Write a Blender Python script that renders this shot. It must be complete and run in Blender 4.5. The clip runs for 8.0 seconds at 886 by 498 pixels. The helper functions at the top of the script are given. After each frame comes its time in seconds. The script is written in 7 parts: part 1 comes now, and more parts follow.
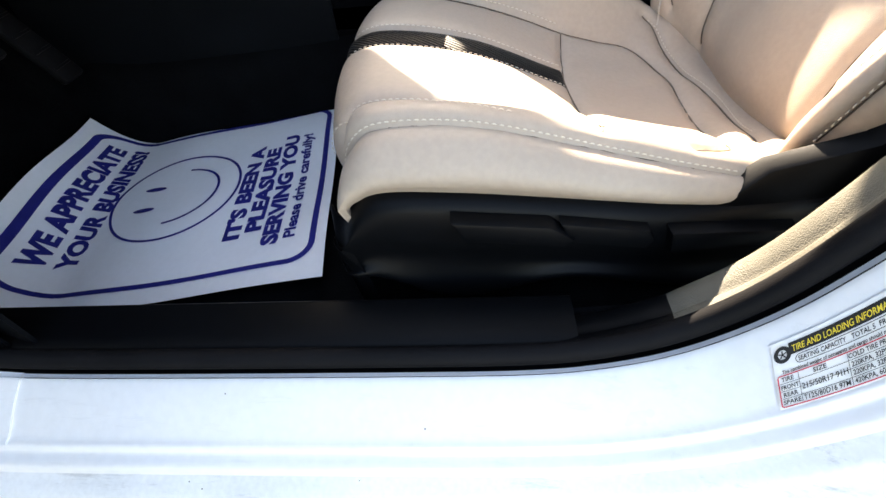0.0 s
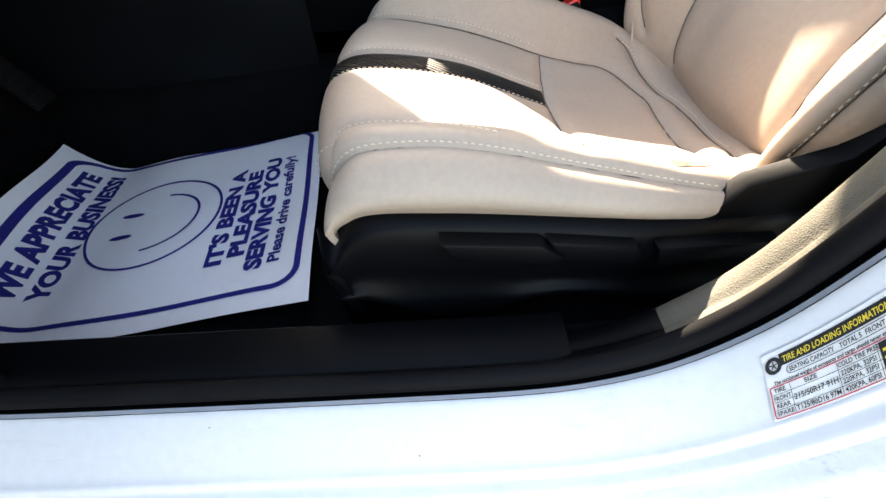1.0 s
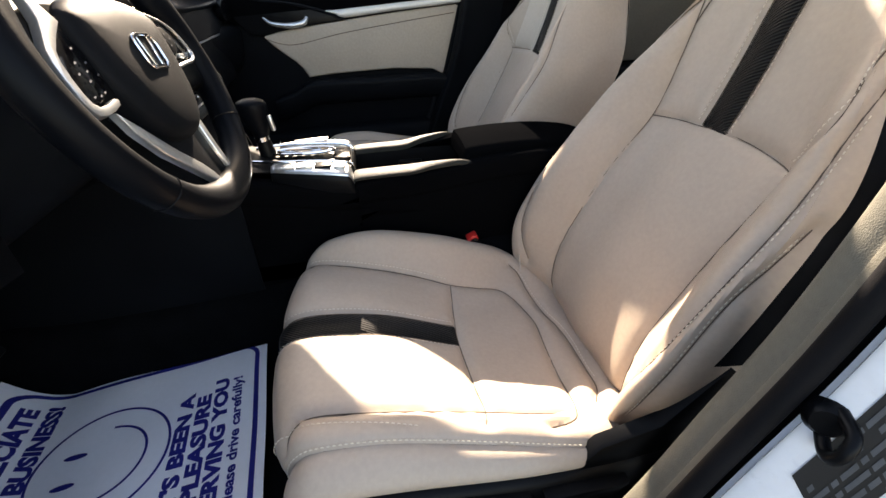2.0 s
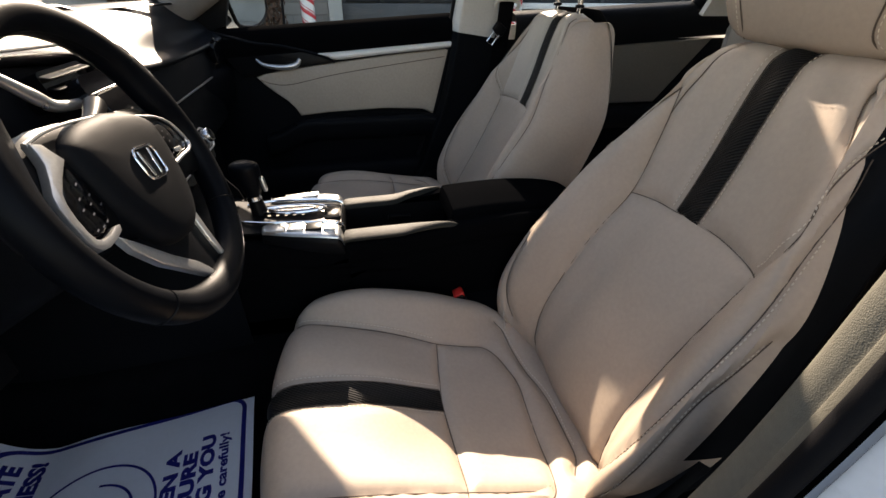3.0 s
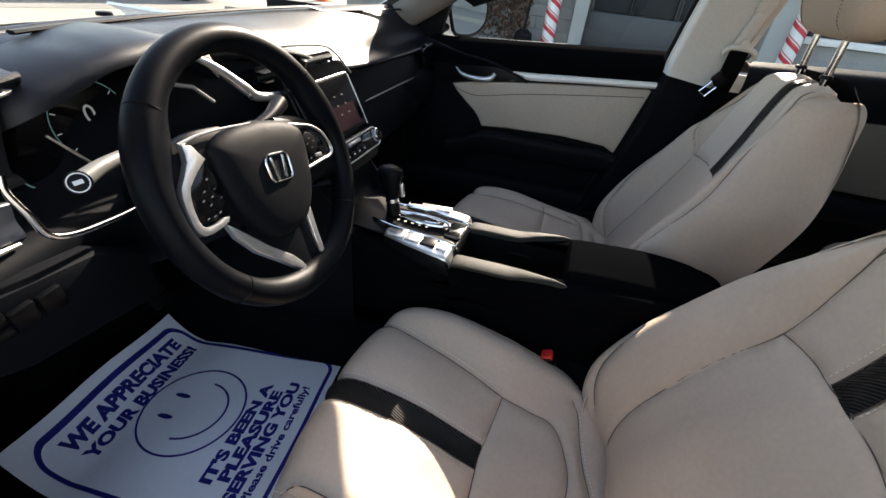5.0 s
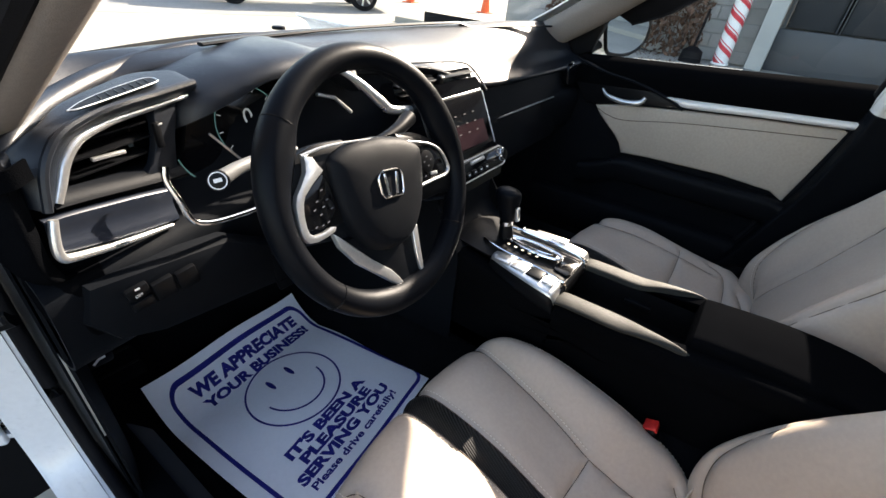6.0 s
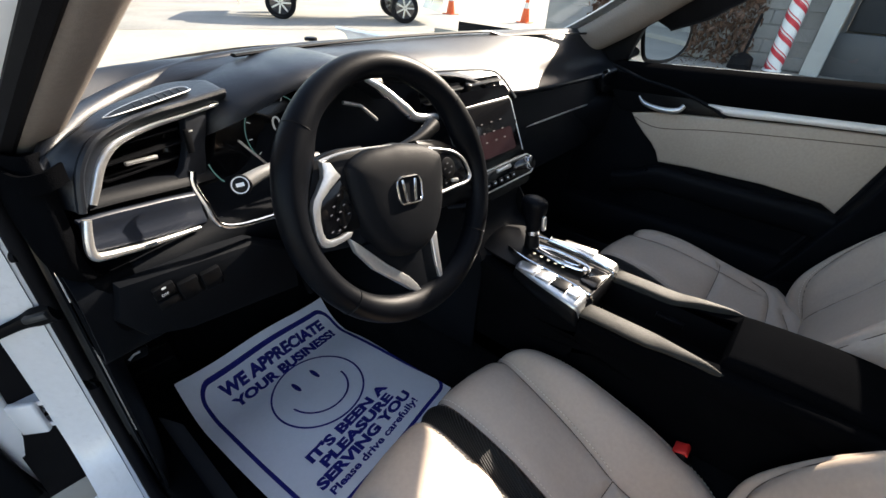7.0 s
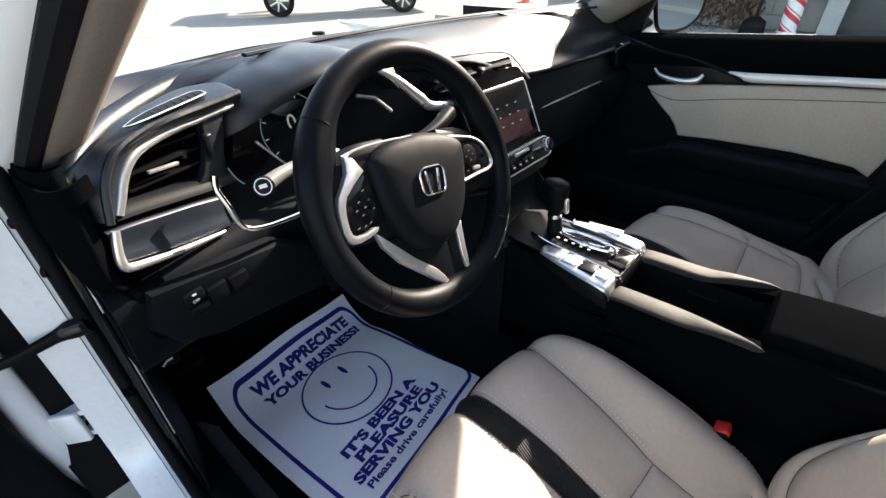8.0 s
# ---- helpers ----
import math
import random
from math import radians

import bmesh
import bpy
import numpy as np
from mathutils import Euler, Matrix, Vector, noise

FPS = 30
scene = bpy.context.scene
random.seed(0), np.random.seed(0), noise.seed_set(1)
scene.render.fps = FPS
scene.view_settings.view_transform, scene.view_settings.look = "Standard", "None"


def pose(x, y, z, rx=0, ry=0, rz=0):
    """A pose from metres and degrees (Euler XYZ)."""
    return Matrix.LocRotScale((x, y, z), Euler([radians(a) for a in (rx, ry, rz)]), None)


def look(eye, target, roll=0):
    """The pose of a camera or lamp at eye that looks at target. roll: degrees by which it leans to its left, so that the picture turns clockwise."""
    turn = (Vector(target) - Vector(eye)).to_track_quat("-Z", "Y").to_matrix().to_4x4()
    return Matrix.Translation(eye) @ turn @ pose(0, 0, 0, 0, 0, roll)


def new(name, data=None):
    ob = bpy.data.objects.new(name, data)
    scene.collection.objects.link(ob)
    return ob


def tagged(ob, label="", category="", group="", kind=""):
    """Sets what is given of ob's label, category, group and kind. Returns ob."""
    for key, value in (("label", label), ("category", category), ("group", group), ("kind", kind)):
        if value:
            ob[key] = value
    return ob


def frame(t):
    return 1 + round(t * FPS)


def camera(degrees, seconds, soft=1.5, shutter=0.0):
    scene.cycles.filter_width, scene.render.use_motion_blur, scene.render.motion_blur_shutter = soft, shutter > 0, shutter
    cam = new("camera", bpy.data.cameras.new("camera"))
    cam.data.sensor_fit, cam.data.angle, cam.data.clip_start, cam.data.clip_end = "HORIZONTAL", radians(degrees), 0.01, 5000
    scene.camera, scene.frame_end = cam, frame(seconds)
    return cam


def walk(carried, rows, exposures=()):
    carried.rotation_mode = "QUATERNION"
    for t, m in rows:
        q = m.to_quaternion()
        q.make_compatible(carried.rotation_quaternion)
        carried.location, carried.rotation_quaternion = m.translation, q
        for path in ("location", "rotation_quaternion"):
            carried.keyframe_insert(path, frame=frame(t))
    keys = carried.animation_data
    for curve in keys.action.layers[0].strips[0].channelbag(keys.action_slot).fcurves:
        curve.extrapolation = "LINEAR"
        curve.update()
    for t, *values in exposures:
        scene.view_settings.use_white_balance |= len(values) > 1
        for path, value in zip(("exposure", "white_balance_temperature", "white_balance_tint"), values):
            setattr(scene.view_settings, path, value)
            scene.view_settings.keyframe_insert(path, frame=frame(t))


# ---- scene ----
cam = camera(91.0, 8.0)
EXPOSURE = [(0.0, 2.98, 8300, 14), (1.2, 2.98, 8300, 14), (1.6, 2.85, 8200, 14), (2.2, 2.12, 8200, 17), (3.5, 1.45, 8000, 17), (4.2, 1.55, 7900, 16), (5.5, 2.08, 7350, 14), (6.0, 2.22, 7350, 14), (6.5, 1.95, 7350, 14), (7.5, 1.97, 7350, 14), (8.0, 2.26, 7350, 14)]
PATH = [
    (0, (-0.902, 0.432, 0.641), (0.46, 0.549, -0.819), -4.4),
    (0.5, (-0.899, 0.434, 0.641), (0.499, 0.515, -0.787), -4.5),
    (1, (-0.898, 0.438, 0.641), (0.523, 0.474, -0.766), -3.5),
    (1.2, (-0.895, 0.44, 0.655), (0.538, 0.448, -0.741), -2.9),
    (1.5, (-0.893, 0.438, 0.73), (0.651, 0.322, -0.536), -0.9),
    (1.7, (-0.89, 0.437, 0.802), (0.723, 0.202, -0.357), 0.2),
    (2, (-0.874, 0.415, 0.884), (0.789, 0.132, -0.191), -0.9),
    (2.2, (-0.862, 0.411, 0.925), (0.811, 0.101, -0.126), -0.5),
    (3.5, (-0.839, 0.391, 0.994), (0.83, 0.059, -0.057), 1.7),
    (4, (-0.844, 0.309, 1.02), (0.849, 0.259, -0.044), 4.0),
    (4.2, (-0.846, 0.281, 1.03), (0.838, 0.385, -0.043), 4.5),
    (5.3, (-0.76, 0.296, 1.049), (0.828, 0.843, -0.037), 6.7),
    (5.5, (-0.752, 0.296, 1.053), (0.785, 0.966, -0.037), 6.6),
    (6, (-0.736, 0.289, 1.056), (0.666, 1.201, -0.042), 5.7),
    (6.5, (-0.725, 0.278, 1.056), (0.614, 1.296, -0.027), 4.3),
    (7, (-0.719, 0.273, 1.053), (0.598, 1.327, -0.022), 3.9),
    (7.5, (-0.717, 0.276, 1.052), (0.571, 1.361, -0.027), 3.4),
    (8, (-0.723, 0.293, 1.048), (0.535, 1.373, -0.069), -0.6),
]
walk(cam, [(t, look(eye, target, roll)) for t, eye, target, roll in PATH], EXPOSURE)

# ---- light ----
SUN_AZ, SUN_EL = 91.0, 28.9          # degrees: azimuth from the car's nose towards its right-hand side, and height
world = bpy.data.worlds.new("world")
scene.world = world
world.use_nodes = True
sky = world.node_tree.nodes.new("ShaderNodeTexSky")
sky.sky_type, sky.sun_disc = "NISHITA", False
sky.sun_elevation, sky.sun_rotation = radians(SUN_EL), radians(SUN_AZ)
sky.air_density, sky.dust_density, sky.ozone_density = 1.0, 1.5, 1.0
back = world.node_tree.nodes["Background"]
back.inputs["Strength"].default_value = 0.15
world.node_tree.links.new(sky.outputs["Color"], back.inputs["Color"])
sun_data = bpy.data.lights.new("sun", "SUN")
sun_data.energy, sun_data.angle, sun_data.color = 5.0, radians(0.5), (1.0, 0.95, 0.87)
sun_way = Vector((math.sin(radians(SUN_AZ)) * math.cos(radians(SUN_EL)), math.cos(radians(SUN_AZ)) * math.cos(radians(SUN_EL)), math.sin(radians(SUN_EL))))
sun_ob = new("sun", sun_data)
sun_ob.matrix_world = look(sun_way * 30, (0, 0, 0))


# ---- materials ----
def material(name, colour, rough=0.5, metal=0.0, vary=0.15, scale=6.0, grain=0.0, grain_scale=900.0, coat=0.0, spec=0.5, rough_vary=0.1,
             fine=0.08, emit=None, emit_strength=0.0, ior=1.45):
    """Principled material with large and small variation of colour and gloss, and a fine relief."""
    m = bpy.data.materials.new(name)
    m.use_nodes = True
    nt = m.node_tree
    b = nt.nodes["Principled BSDF"]
    co = nt.nodes.new("ShaderNodeTexCoord")
    big, small = nt.nodes.new("ShaderNodeTexNoise"), nt.nodes.new("ShaderNodeTexNoise")
    big.inputs["Scale"].default_value, big.inputs["Detail"].default_value = scale, 6
    small.inputs["Scale"].default_value, small.inputs["Detail"].default_value = scale * 22, 4
    for n in (big, small):
        nt.links.new(co.outputs["Object"], n.inputs["Vector"])
    mul = nt.nodes.new("ShaderNodeMath")
    mul.operation = "MULTIPLY_ADD"
    mul.inputs[1].default_value, mul.inputs[2].default_value = fine / max(vary, 0.01), -0.5 * fine / max(vary, 0.01)
    nt.links.new(small.outputs["Fac"], mul.inputs[0])
    add = nt.nodes.new("ShaderNodeMath")
    nt.links.new(big.outputs["Fac"], add.inputs[0])
    nt.links.new(mul.outputs[0], add.inputs[1])
    ramp = nt.nodes.new("ShaderNodeValToRGB")
    ramp.color_ramp.elements[0].position, ramp.color_ramp.elements[1].position = 0.25, 0.75
    ramp.color_ramp.elements[0].color = (*[c * (1 - vary) for c in colour], 1)
    ramp.color_ramp.elements[1].color = (*[min(1.0, c * (1 + vary)) for c in colour], 1)
    nt.links.new(add.outputs[0], ramp.inputs["Fac"])
    nt.links.new(ramp.outputs["Color"], b.inputs["Base Color"])
    rr = nt.nodes.new("ShaderNodeMapRange")
    rr.inputs["To Min"].default_value, rr.inputs["To Max"].default_value = max(0.02, rough - rough_vary), min(1.0, rough + rough_vary)
    nt.links.new(big.outputs["Fac"], rr.inputs["Value"])
    nt.links.new(rr.outputs["Result"], b.inputs["Roughness"])
    b.inputs["Metallic"].default_value = metal
    b.inputs["Specular IOR Level"].default_value = spec
    b.inputs["Coat Weight"].default_value = coat
    b.inputs["Coat Roughness"].default_value = 0.05
    b.inputs["IOR"].default_value = ior
    if grain:
        vor = nt.nodes.new("ShaderNodeTexVoronoi")
        vor.inputs["Scale"].default_value = grain_scale
        nt.links.new(co.outputs["Object"], vor.inputs["Vector"])
        bump = nt.nodes.new("ShaderNodeBump")
        bump.inputs["Strength"].default_value, bump.inputs["Distance"].default_value = grain, 0.0006
        nt.links.new(vor.outputs["Distance"], bump.inputs["Height"])
        nt.links.new(bump.outputs["Normal"], b.inputs["Normal"])
    if emit:
        b.inputs["Emission Color"].default_value, b.inputs["Emission Strength"].default_value = (*emit, 1), emit_strength
    return m


LEATHER = material("beige_leather", (0.43, 0.345, 0.275), 0.5, vary=0.07, scale=7, grain=0.25, grain_scale=1100, fine=0.05)
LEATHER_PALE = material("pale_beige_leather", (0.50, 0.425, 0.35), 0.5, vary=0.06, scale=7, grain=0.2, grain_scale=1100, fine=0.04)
THREAD = material("cream_thread", (0.66, 0.58, 0.47), 0.8, vary=0.1, scale=90)
PLASTIC = material("black_grained_plastic", (0.0040, 0.0048, 0.0062), 0.5, vary=0.2, scale=9, grain=0.22, grain_scale=1500, spec=0.3, ior=1.16)
PLASTIC_SOFT = material("charcoal_soft_plastic", (0.0055, 0.0072, 0.0105), 0.34, vary=0.15, scale=5, grain=0.30, grain_scale=1300, spec=0.5, ior=1.42)
PLASTIC_DARK = material("black_soft_plastic", (0.0045, 0.0053, 0.0068), 0.5, vary=0.15, scale=5, grain=0.25, grain_scale=1400, spec=0.4, ior=1.18)
SATIN_BLACK = material("satin_black_plastic", (0.0020, 0.0024, 0.0032), 0.42, vary=0.2, scale=8, grain=0.15, grain_scale=1500, spec=0.5, ior=1.20, rough_vary=0.08)
PLASTIC_SMOOTH = material("smooth_black_plastic", (0.004, 0.0043, 0.005), 0.36, vary=0.2, scale=12, spec=0.4, ior=1.22)
GLOSS = material("gloss_black_plastic", (0.003, 0.0032, 0.004), 0.12, vary=0.2, scale=8, coat=0.12, rough_vary=0.04, ior=1.28)
BLUE_BLACK = material("blue_black_satin_trim", (0.010, 0.014, 0.023), 0.42, metal=0.2, vary=0.12, scale=9, rough_vary=0.06)
SILVER = material("satin_silver_plastic", (0.62, 0.62, 0.61), 0.3, metal=0.85, vary=0.05, scale=14, rough_vary=0.08)
CHROME = material("chrome", (0.8, 0.8, 0.8), 0.1, metal=1.0, vary=0.03, scale=20, rough_vary=0.04)
CARPET = material("black_carpet", (0.004, 0.0043, 0.005), 0.95, vary=0.35, scale=14, grain=1.0, grain_scale=420, spec=0.2, fine=0.3, ior=1.08)
WHEEL_LEATHER = material("black_leather", (0.0022, 0.0028, 0.0042), 0.40, vary=0.2, scale=12, grain=0.14, grain_scale=1600, spec=0.5, ior=1.17)
PAINT = material("white_car_paint", (0.80, 0.81, 0.82), 0.28, vary=0.03, scale=3, coat=0.8, rough_vary=0.05, fine=0.015)
SILL_PAINT = material("dusty_white_paint", (0.78, 0.785, 0.79), 0.3, vary=0.05, scale=5, coat=0.7, rough_vary=0.08, fine=0.03)


def add_specks(m, colour, scale, share, streak):
    """Scattered dark specks and faint dusty streaks over a paint."""
    nt = m.node_tree
    b = nt.nodes["Principled BSDF"]
    paint = b.inputs["Base Color"].links[0].from_socket
    co = nt.nodes.new("ShaderNodeTexCoord")
    dots = nt.nodes.new("ShaderNodeTexVoronoi")
    dots.inputs["Scale"].default_value = scale
    nt.links.new(co.outputs["Object"], dots.inputs["Vector"])
    near = nt.nodes.new("ShaderNodeMath")
    near.operation, near.inputs[1].default_value = "LESS_THAN", 0.045
    nt.links.new(dots.outputs["Distance"], near.inputs[0])
    pick = nt.nodes.new("ShaderNodeSeparateColor")
    nt.links.new(dots.outputs["Color"], pick.inputs["Color"])
    few = nt.nodes.new("ShaderNodeMath")
    few.operation, few.inputs[1].default_value = "LESS_THAN", share
    nt.links.new(pick.outputs["Red"], few.inputs[0])
    both = nt.nodes.new("ShaderNodeMath")
    both.operation = "MULTIPLY"
    nt.links.new(near.outputs[0], both.inputs[0])
    nt.links.new(few.outputs[0], both.inputs[1])
    turn = nt.nodes.new("ShaderNodeMapping")
    turn.inputs["Scale"].default_value = (9.0, 1.2, 9.0)
    dust = nt.nodes.new("ShaderNodeTexNoise")
    dust.inputs["Scale"].default_value, dust.inputs["Detail"].default_value, dust.inputs["Roughness"].default_value = 7.0, 9, 0.75
    nt.links.new(co.outputs["Object"], turn.inputs["Vector"])
    nt.links.new(turn.outputs["Vector"], dust.inputs["Vector"])
    soft = nt.nodes.new("ShaderNodeMapRange")
    soft.inputs["From Min"].default_value, soft.inputs["From Max"].default_value = 0.56, 0.78
    soft.inputs["To Min"].default_value, soft.inputs["To Max"].default_value = 0.0, streak
    nt.links.new(dust.outputs["Fac"], soft.inputs["Value"])
    total = nt.nodes.new("ShaderNodeMath")
    total.operation = "MAXIMUM"
    nt.links.new(both.outputs[0], total.inputs[0])
    nt.links.new(soft.outputs["Result"], total.inputs[1])
    mix = nt.nodes.new("ShaderNodeMix")
    mix.data_type = "RGBA"
    nt.links.new(total.outputs[0], mix.inputs[0])
    nt.links.new(paint, mix.inputs[6])
    mix.inputs[7].default_value = (*colour, 1)
    nt.links.new(mix.outputs[2], b.inputs["Base Color"])


add_specks(SILL_PAINT, (0.16, 0.15, 0.14), 42.0, 0.3, 0.22)
SILL_DIRTY = material("stained_white_paint", (0.72, 0.735, 0.74), 0.4, vary=0.08, scale=9, coat=0.5, rough_vary=0.1, fine=0.06)
add_specks(SILL_DIRTY, (0.20, 0.195, 0.18), 60.0, 0.5, 0.75)
MATTE = material("matte_black_vinyl", (0.0025, 0.0027, 0.0032), 0.8, vary=0.2, scale=8, grain=0.5, grain_scale=700, spec=0.1, ior=1.02)
RUBBER = material("black_rubber", (0.007, 0.007, 0.008), 0.6, vary=0.25, scale=18, grain=0.2, spec=0.3, ior=1.2)
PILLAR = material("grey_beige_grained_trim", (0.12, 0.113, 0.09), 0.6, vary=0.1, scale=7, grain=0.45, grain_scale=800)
DOOR_FABRIC = material("beige_door_vinyl", (0.40, 0.34, 0.275), 0.6, vary=0.06, scale=7, grain=0.3, grain_scale=900)
HEADLINER = material("pale_grey_headliner", (0.55, 0.53, 0.49), 0.95, vary=0.06, scale=12, grain=0.4)
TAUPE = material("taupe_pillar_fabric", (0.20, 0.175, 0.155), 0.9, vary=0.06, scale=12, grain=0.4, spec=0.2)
SATIN = material("pale_satin_strip", (0.72, 0.70, 0.66), 0.35, metal=0.15, vary=0.04, scale=14, rough_vary=0.06)
PAPER = material("white_paper", (0.90, 0.91, 0.94), 0.85, vary=0.03, scale=5, spec=0.2, fine=0.02)
INK = material("blue_ink", (0.018, 0.022, 0.19), 0.75, vary=0.18, scale=40, spec=0.2)
RED = material("red_plastic", (0.62, 0.03, 0.025), 0.35, vary=0.08, scale=20)
WHITE_MARK = material("white_marking", (0.75, 0.75, 0.75), 0.6, vary=0.05, scale=40)
YELLOW_MARK = material("yellow_print", (0.75, 0.55, 0.05), 0.6, vary=0.05, scale=40)
BLACK_MARK = material("black_print", (0.012, 0.012, 0.012), 0.5, vary=0.1, scale=40)
RED_MARK = material("red_print", (0.55, 0.03, 0.05), 0.5, vary=0.1, scale=40)


def carbon(name):
    """Woven dark cloth with fine diagonal ribs."""
    m = material(name, (0.012, 0.012, 0.013), 0.45, vary=0.25, scale=30, spec=0.5, ior=1.25)
    nt = m.node_tree
    b = nt.nodes["Principled BSDF"]
    co = nt.nodes.new("ShaderNodeTexCoord")
    turn = nt.nodes.new("ShaderNodeMapping")
    turn.inputs["Rotation"].default_value = (radians(35), radians(20), radians(42))
    wave = nt.nodes.new("ShaderNodeTexWave")
    wave.inputs["Scale"].default_value, wave.inputs["Distortion"].default_value = 95.0, 0.15
    bump = nt.nodes.new("ShaderNodeBump")
    bump.inputs["Strength"].default_value, bump.inputs["Distance"].default_value = 1.0, 0.002
    ramp = nt.nodes.new("ShaderNodeValToRGB")
    ramp.color_ramp.elements[0].color, ramp.color_ramp.elements[1].color = (0.0012, 0.0012, 0.0012, 1), (0.022, 0.022, 0.023, 1)
    nt.links.new(co.outputs["Object"], turn.inputs["Vector"])
    nt.links.new(turn.outputs["Vector"], wave.inputs["Vector"])
    nt.links.new(wave.outputs["Fac"], bump.inputs["Height"])
    nt.links.new(wave.outputs["Fac"], ramp.inputs["Fac"])
    nt.links.new(ramp.outputs["Color"], b.inputs["Base Color"])
    nt.links.new(bump.outputs["Normal"], b.inputs["Normal"])
    return m


STRIPE = carbon("black_ribbed_cloth")
STRAP_METAL = material("dull_strap_metal", (0.05, 0.05, 0.05), 0.5, metal=0.5, vary=0.2, scale=30)


def clear_glass(name, tint):
    """Thin pane: lets the view through, and mirrors a little of it."""
    m = bpy.data.materials.new(name)
    m.use_nodes = True
    nt = m.node_tree
    nt.nodes.clear()
    out, mix = nt.nodes.new("ShaderNodeOutputMaterial"), nt.nodes.new("ShaderNodeMixShader")
    clear, gloss = nt.nodes.new("ShaderNodeBsdfTransparent"), nt.nodes.new("ShaderNodeBsdfGlossy")
    mix.inputs["Fac"].default_value = 0.05
    clear.inputs["Color"].default_value = (*tint, 1)
    gloss.inputs["Roughness"].default_value = 0.01
    nt.links.new(clear.outputs["BSDF"], mix.inputs[1])
    nt.links.new(gloss.outputs["BSDF"], mix.inputs[2])
    nt.links.new(mix.outputs["Shader"], out.inputs["Surface"])
    return m


GLASS = clear_glass("clear_glass", (0.9, 0.94, 0.92))
MIRROR = material("mirror_glass", (0.85, 0.87, 0.88), 0.02, metal=1.0, vary=0.01, rough_vary=0.01)


# ---- mesh helpers ----
def thing(name, label, category, group="", kind="", at=(0, 0, 0)):
    ob = new(name)
    ob.location = at
    ob.empty_display_size = 0.05
    return tagged(ob, label, category, group, kind)


def part(name, bm, mat, parent=None, label="", smooth=True):
    """One mesh object from a bmesh, under a thing or a part."""
    bmesh.ops.recalc_face_normals(bm, faces=bm.faces)
    me = bpy.data.meshes.new(name)
    bm.to_mesh(me)
    bm.free()
    for f in me.polygons:
        f.use_smooth = smooth
    if smooth:
        me.set_sharp_from_angle(angle=radians(38))
    me.materials.append(mat)
    ob = new(name, me)
    if parent is not None:
        ob.parent = parent
        ob.matrix_parent_inverse = Matrix.Translation(-world_place(parent))
    if label:
        tagged(ob, label)
    return ob


def world_place(ob):
    """Where an object's own origin lies (all of them are only moved, not turned)."""
    p = Vector(ob.location)
    while ob.parent is not None:
        p = p + ob.matrix_parent_inverse.translation
        ob = ob.parent
        p = p + Vector(ob.location)
    return p


def smooth_rows(ctrl, n, axis):
    """Catmull-Rom through control points along an axis, to n points."""
    ctrl = np.moveaxis(np.asarray(ctrl, float), axis, 0)
    k = len(ctrl)
    pad = np.concatenate([2 * ctrl[:1] - ctrl[1:2], ctrl, 2 * ctrl[-1:] - ctrl[-2:-1]])
    t = np.asarray(n, float) * (k - 1) if np.ndim(n) else np.linspace(0, k - 1, n)
    i = np.clip(t.astype(int), 0, k - 2)
    w = (t - i).reshape((-1,) + (1,) * (ctrl.ndim - 1))
    a, b, c, d = pad[i], pad[i + 1], pad[i + 2], pad[i + 3]
    out = 0.5 * (2 * b + (c - a) * w + (2 * a - 5 * b + 4 * c - d) * w ** 2 + (3 * b - a - 3 * c + d) * w ** 3)
    return np.moveaxis(out, 0, axis)


def sheet(points, bm=None, closed=False, thick=0.0):
    """Quads over a grid of points (rows of points)."""
    bm = bm or bmesh.new()
    points = np.asarray(points, float)
    vs = [[bm.verts.new(p) for p in row] for row in points]
    cols = len(vs[0])
    for a, b in zip(vs, vs[1:]):
        for j in range(cols if closed else cols - 1):
            k = (j + 1) % cols
            bm.faces.new((a[j], a[k], b[k], b[j]))
    if closed:
        for row in (vs[0], vs[-1]):
            try:
                bm.faces.new(row)
            except ValueError:
                pass
    if thick:
        bmesh.ops.recalc_face_normals(bm, faces=bm.faces)
        bmesh.ops.solidify(bm, geom=bm.faces[:], thickness=thick)
    return bm


def loft(ctrl, nu, nv, closed=False, thick=0.0, bm=None):
    """A smooth surface through a net of control points."""
    g = smooth_rows(smooth_rows(ctrl, nu, 0), nv, 1)
    return sheet(g, bm, closed, thick)


def normals(g):
    du, dv = np.gradient(g, axis=0), np.gradient(g, axis=1)
    n = np.cross(du, dv)
    return n / np.maximum(np.linalg.norm(n, axis=2, keepdims=True), 1e-9)


def tube(points, radius, sides=8, bm=None, n=None, flat=1.0):
    """A rod along points; radius may be a list."""
    bm = bm or bmesh.new()
    p = smooth_rows(points, n, 0) if n else np.asarray(points, float)
    r = np.interp(np.linspace(0, 1, len(p)), np.linspace(0, 1, np.size(radius)), np.atleast_1d(radius))
    d = np.gradient(p, axis=0)
    rings = []
    up = np.array([0.0, 0.0, 1.0]) if abs(d[0][2]) < 0.9 * np.linalg.norm(d[0]) else np.array([1.0, 0.0, 0.0])
    for q, t, rad in zip(p, d, r):
        t = t / max(np.linalg.norm(t), 1e-9)
        a = np.cross(t, up)
        a /= max(np.linalg.norm(a), 1e-9)
        b = np.cross(a, t)
        rings.append([q + rad * (a * math.cos(h) + flat * b * math.sin(h)) for h in np.linspace(0, 2 * math.pi, sides, endpoint=False)])
    return sheet(rings, bm, closed=True)


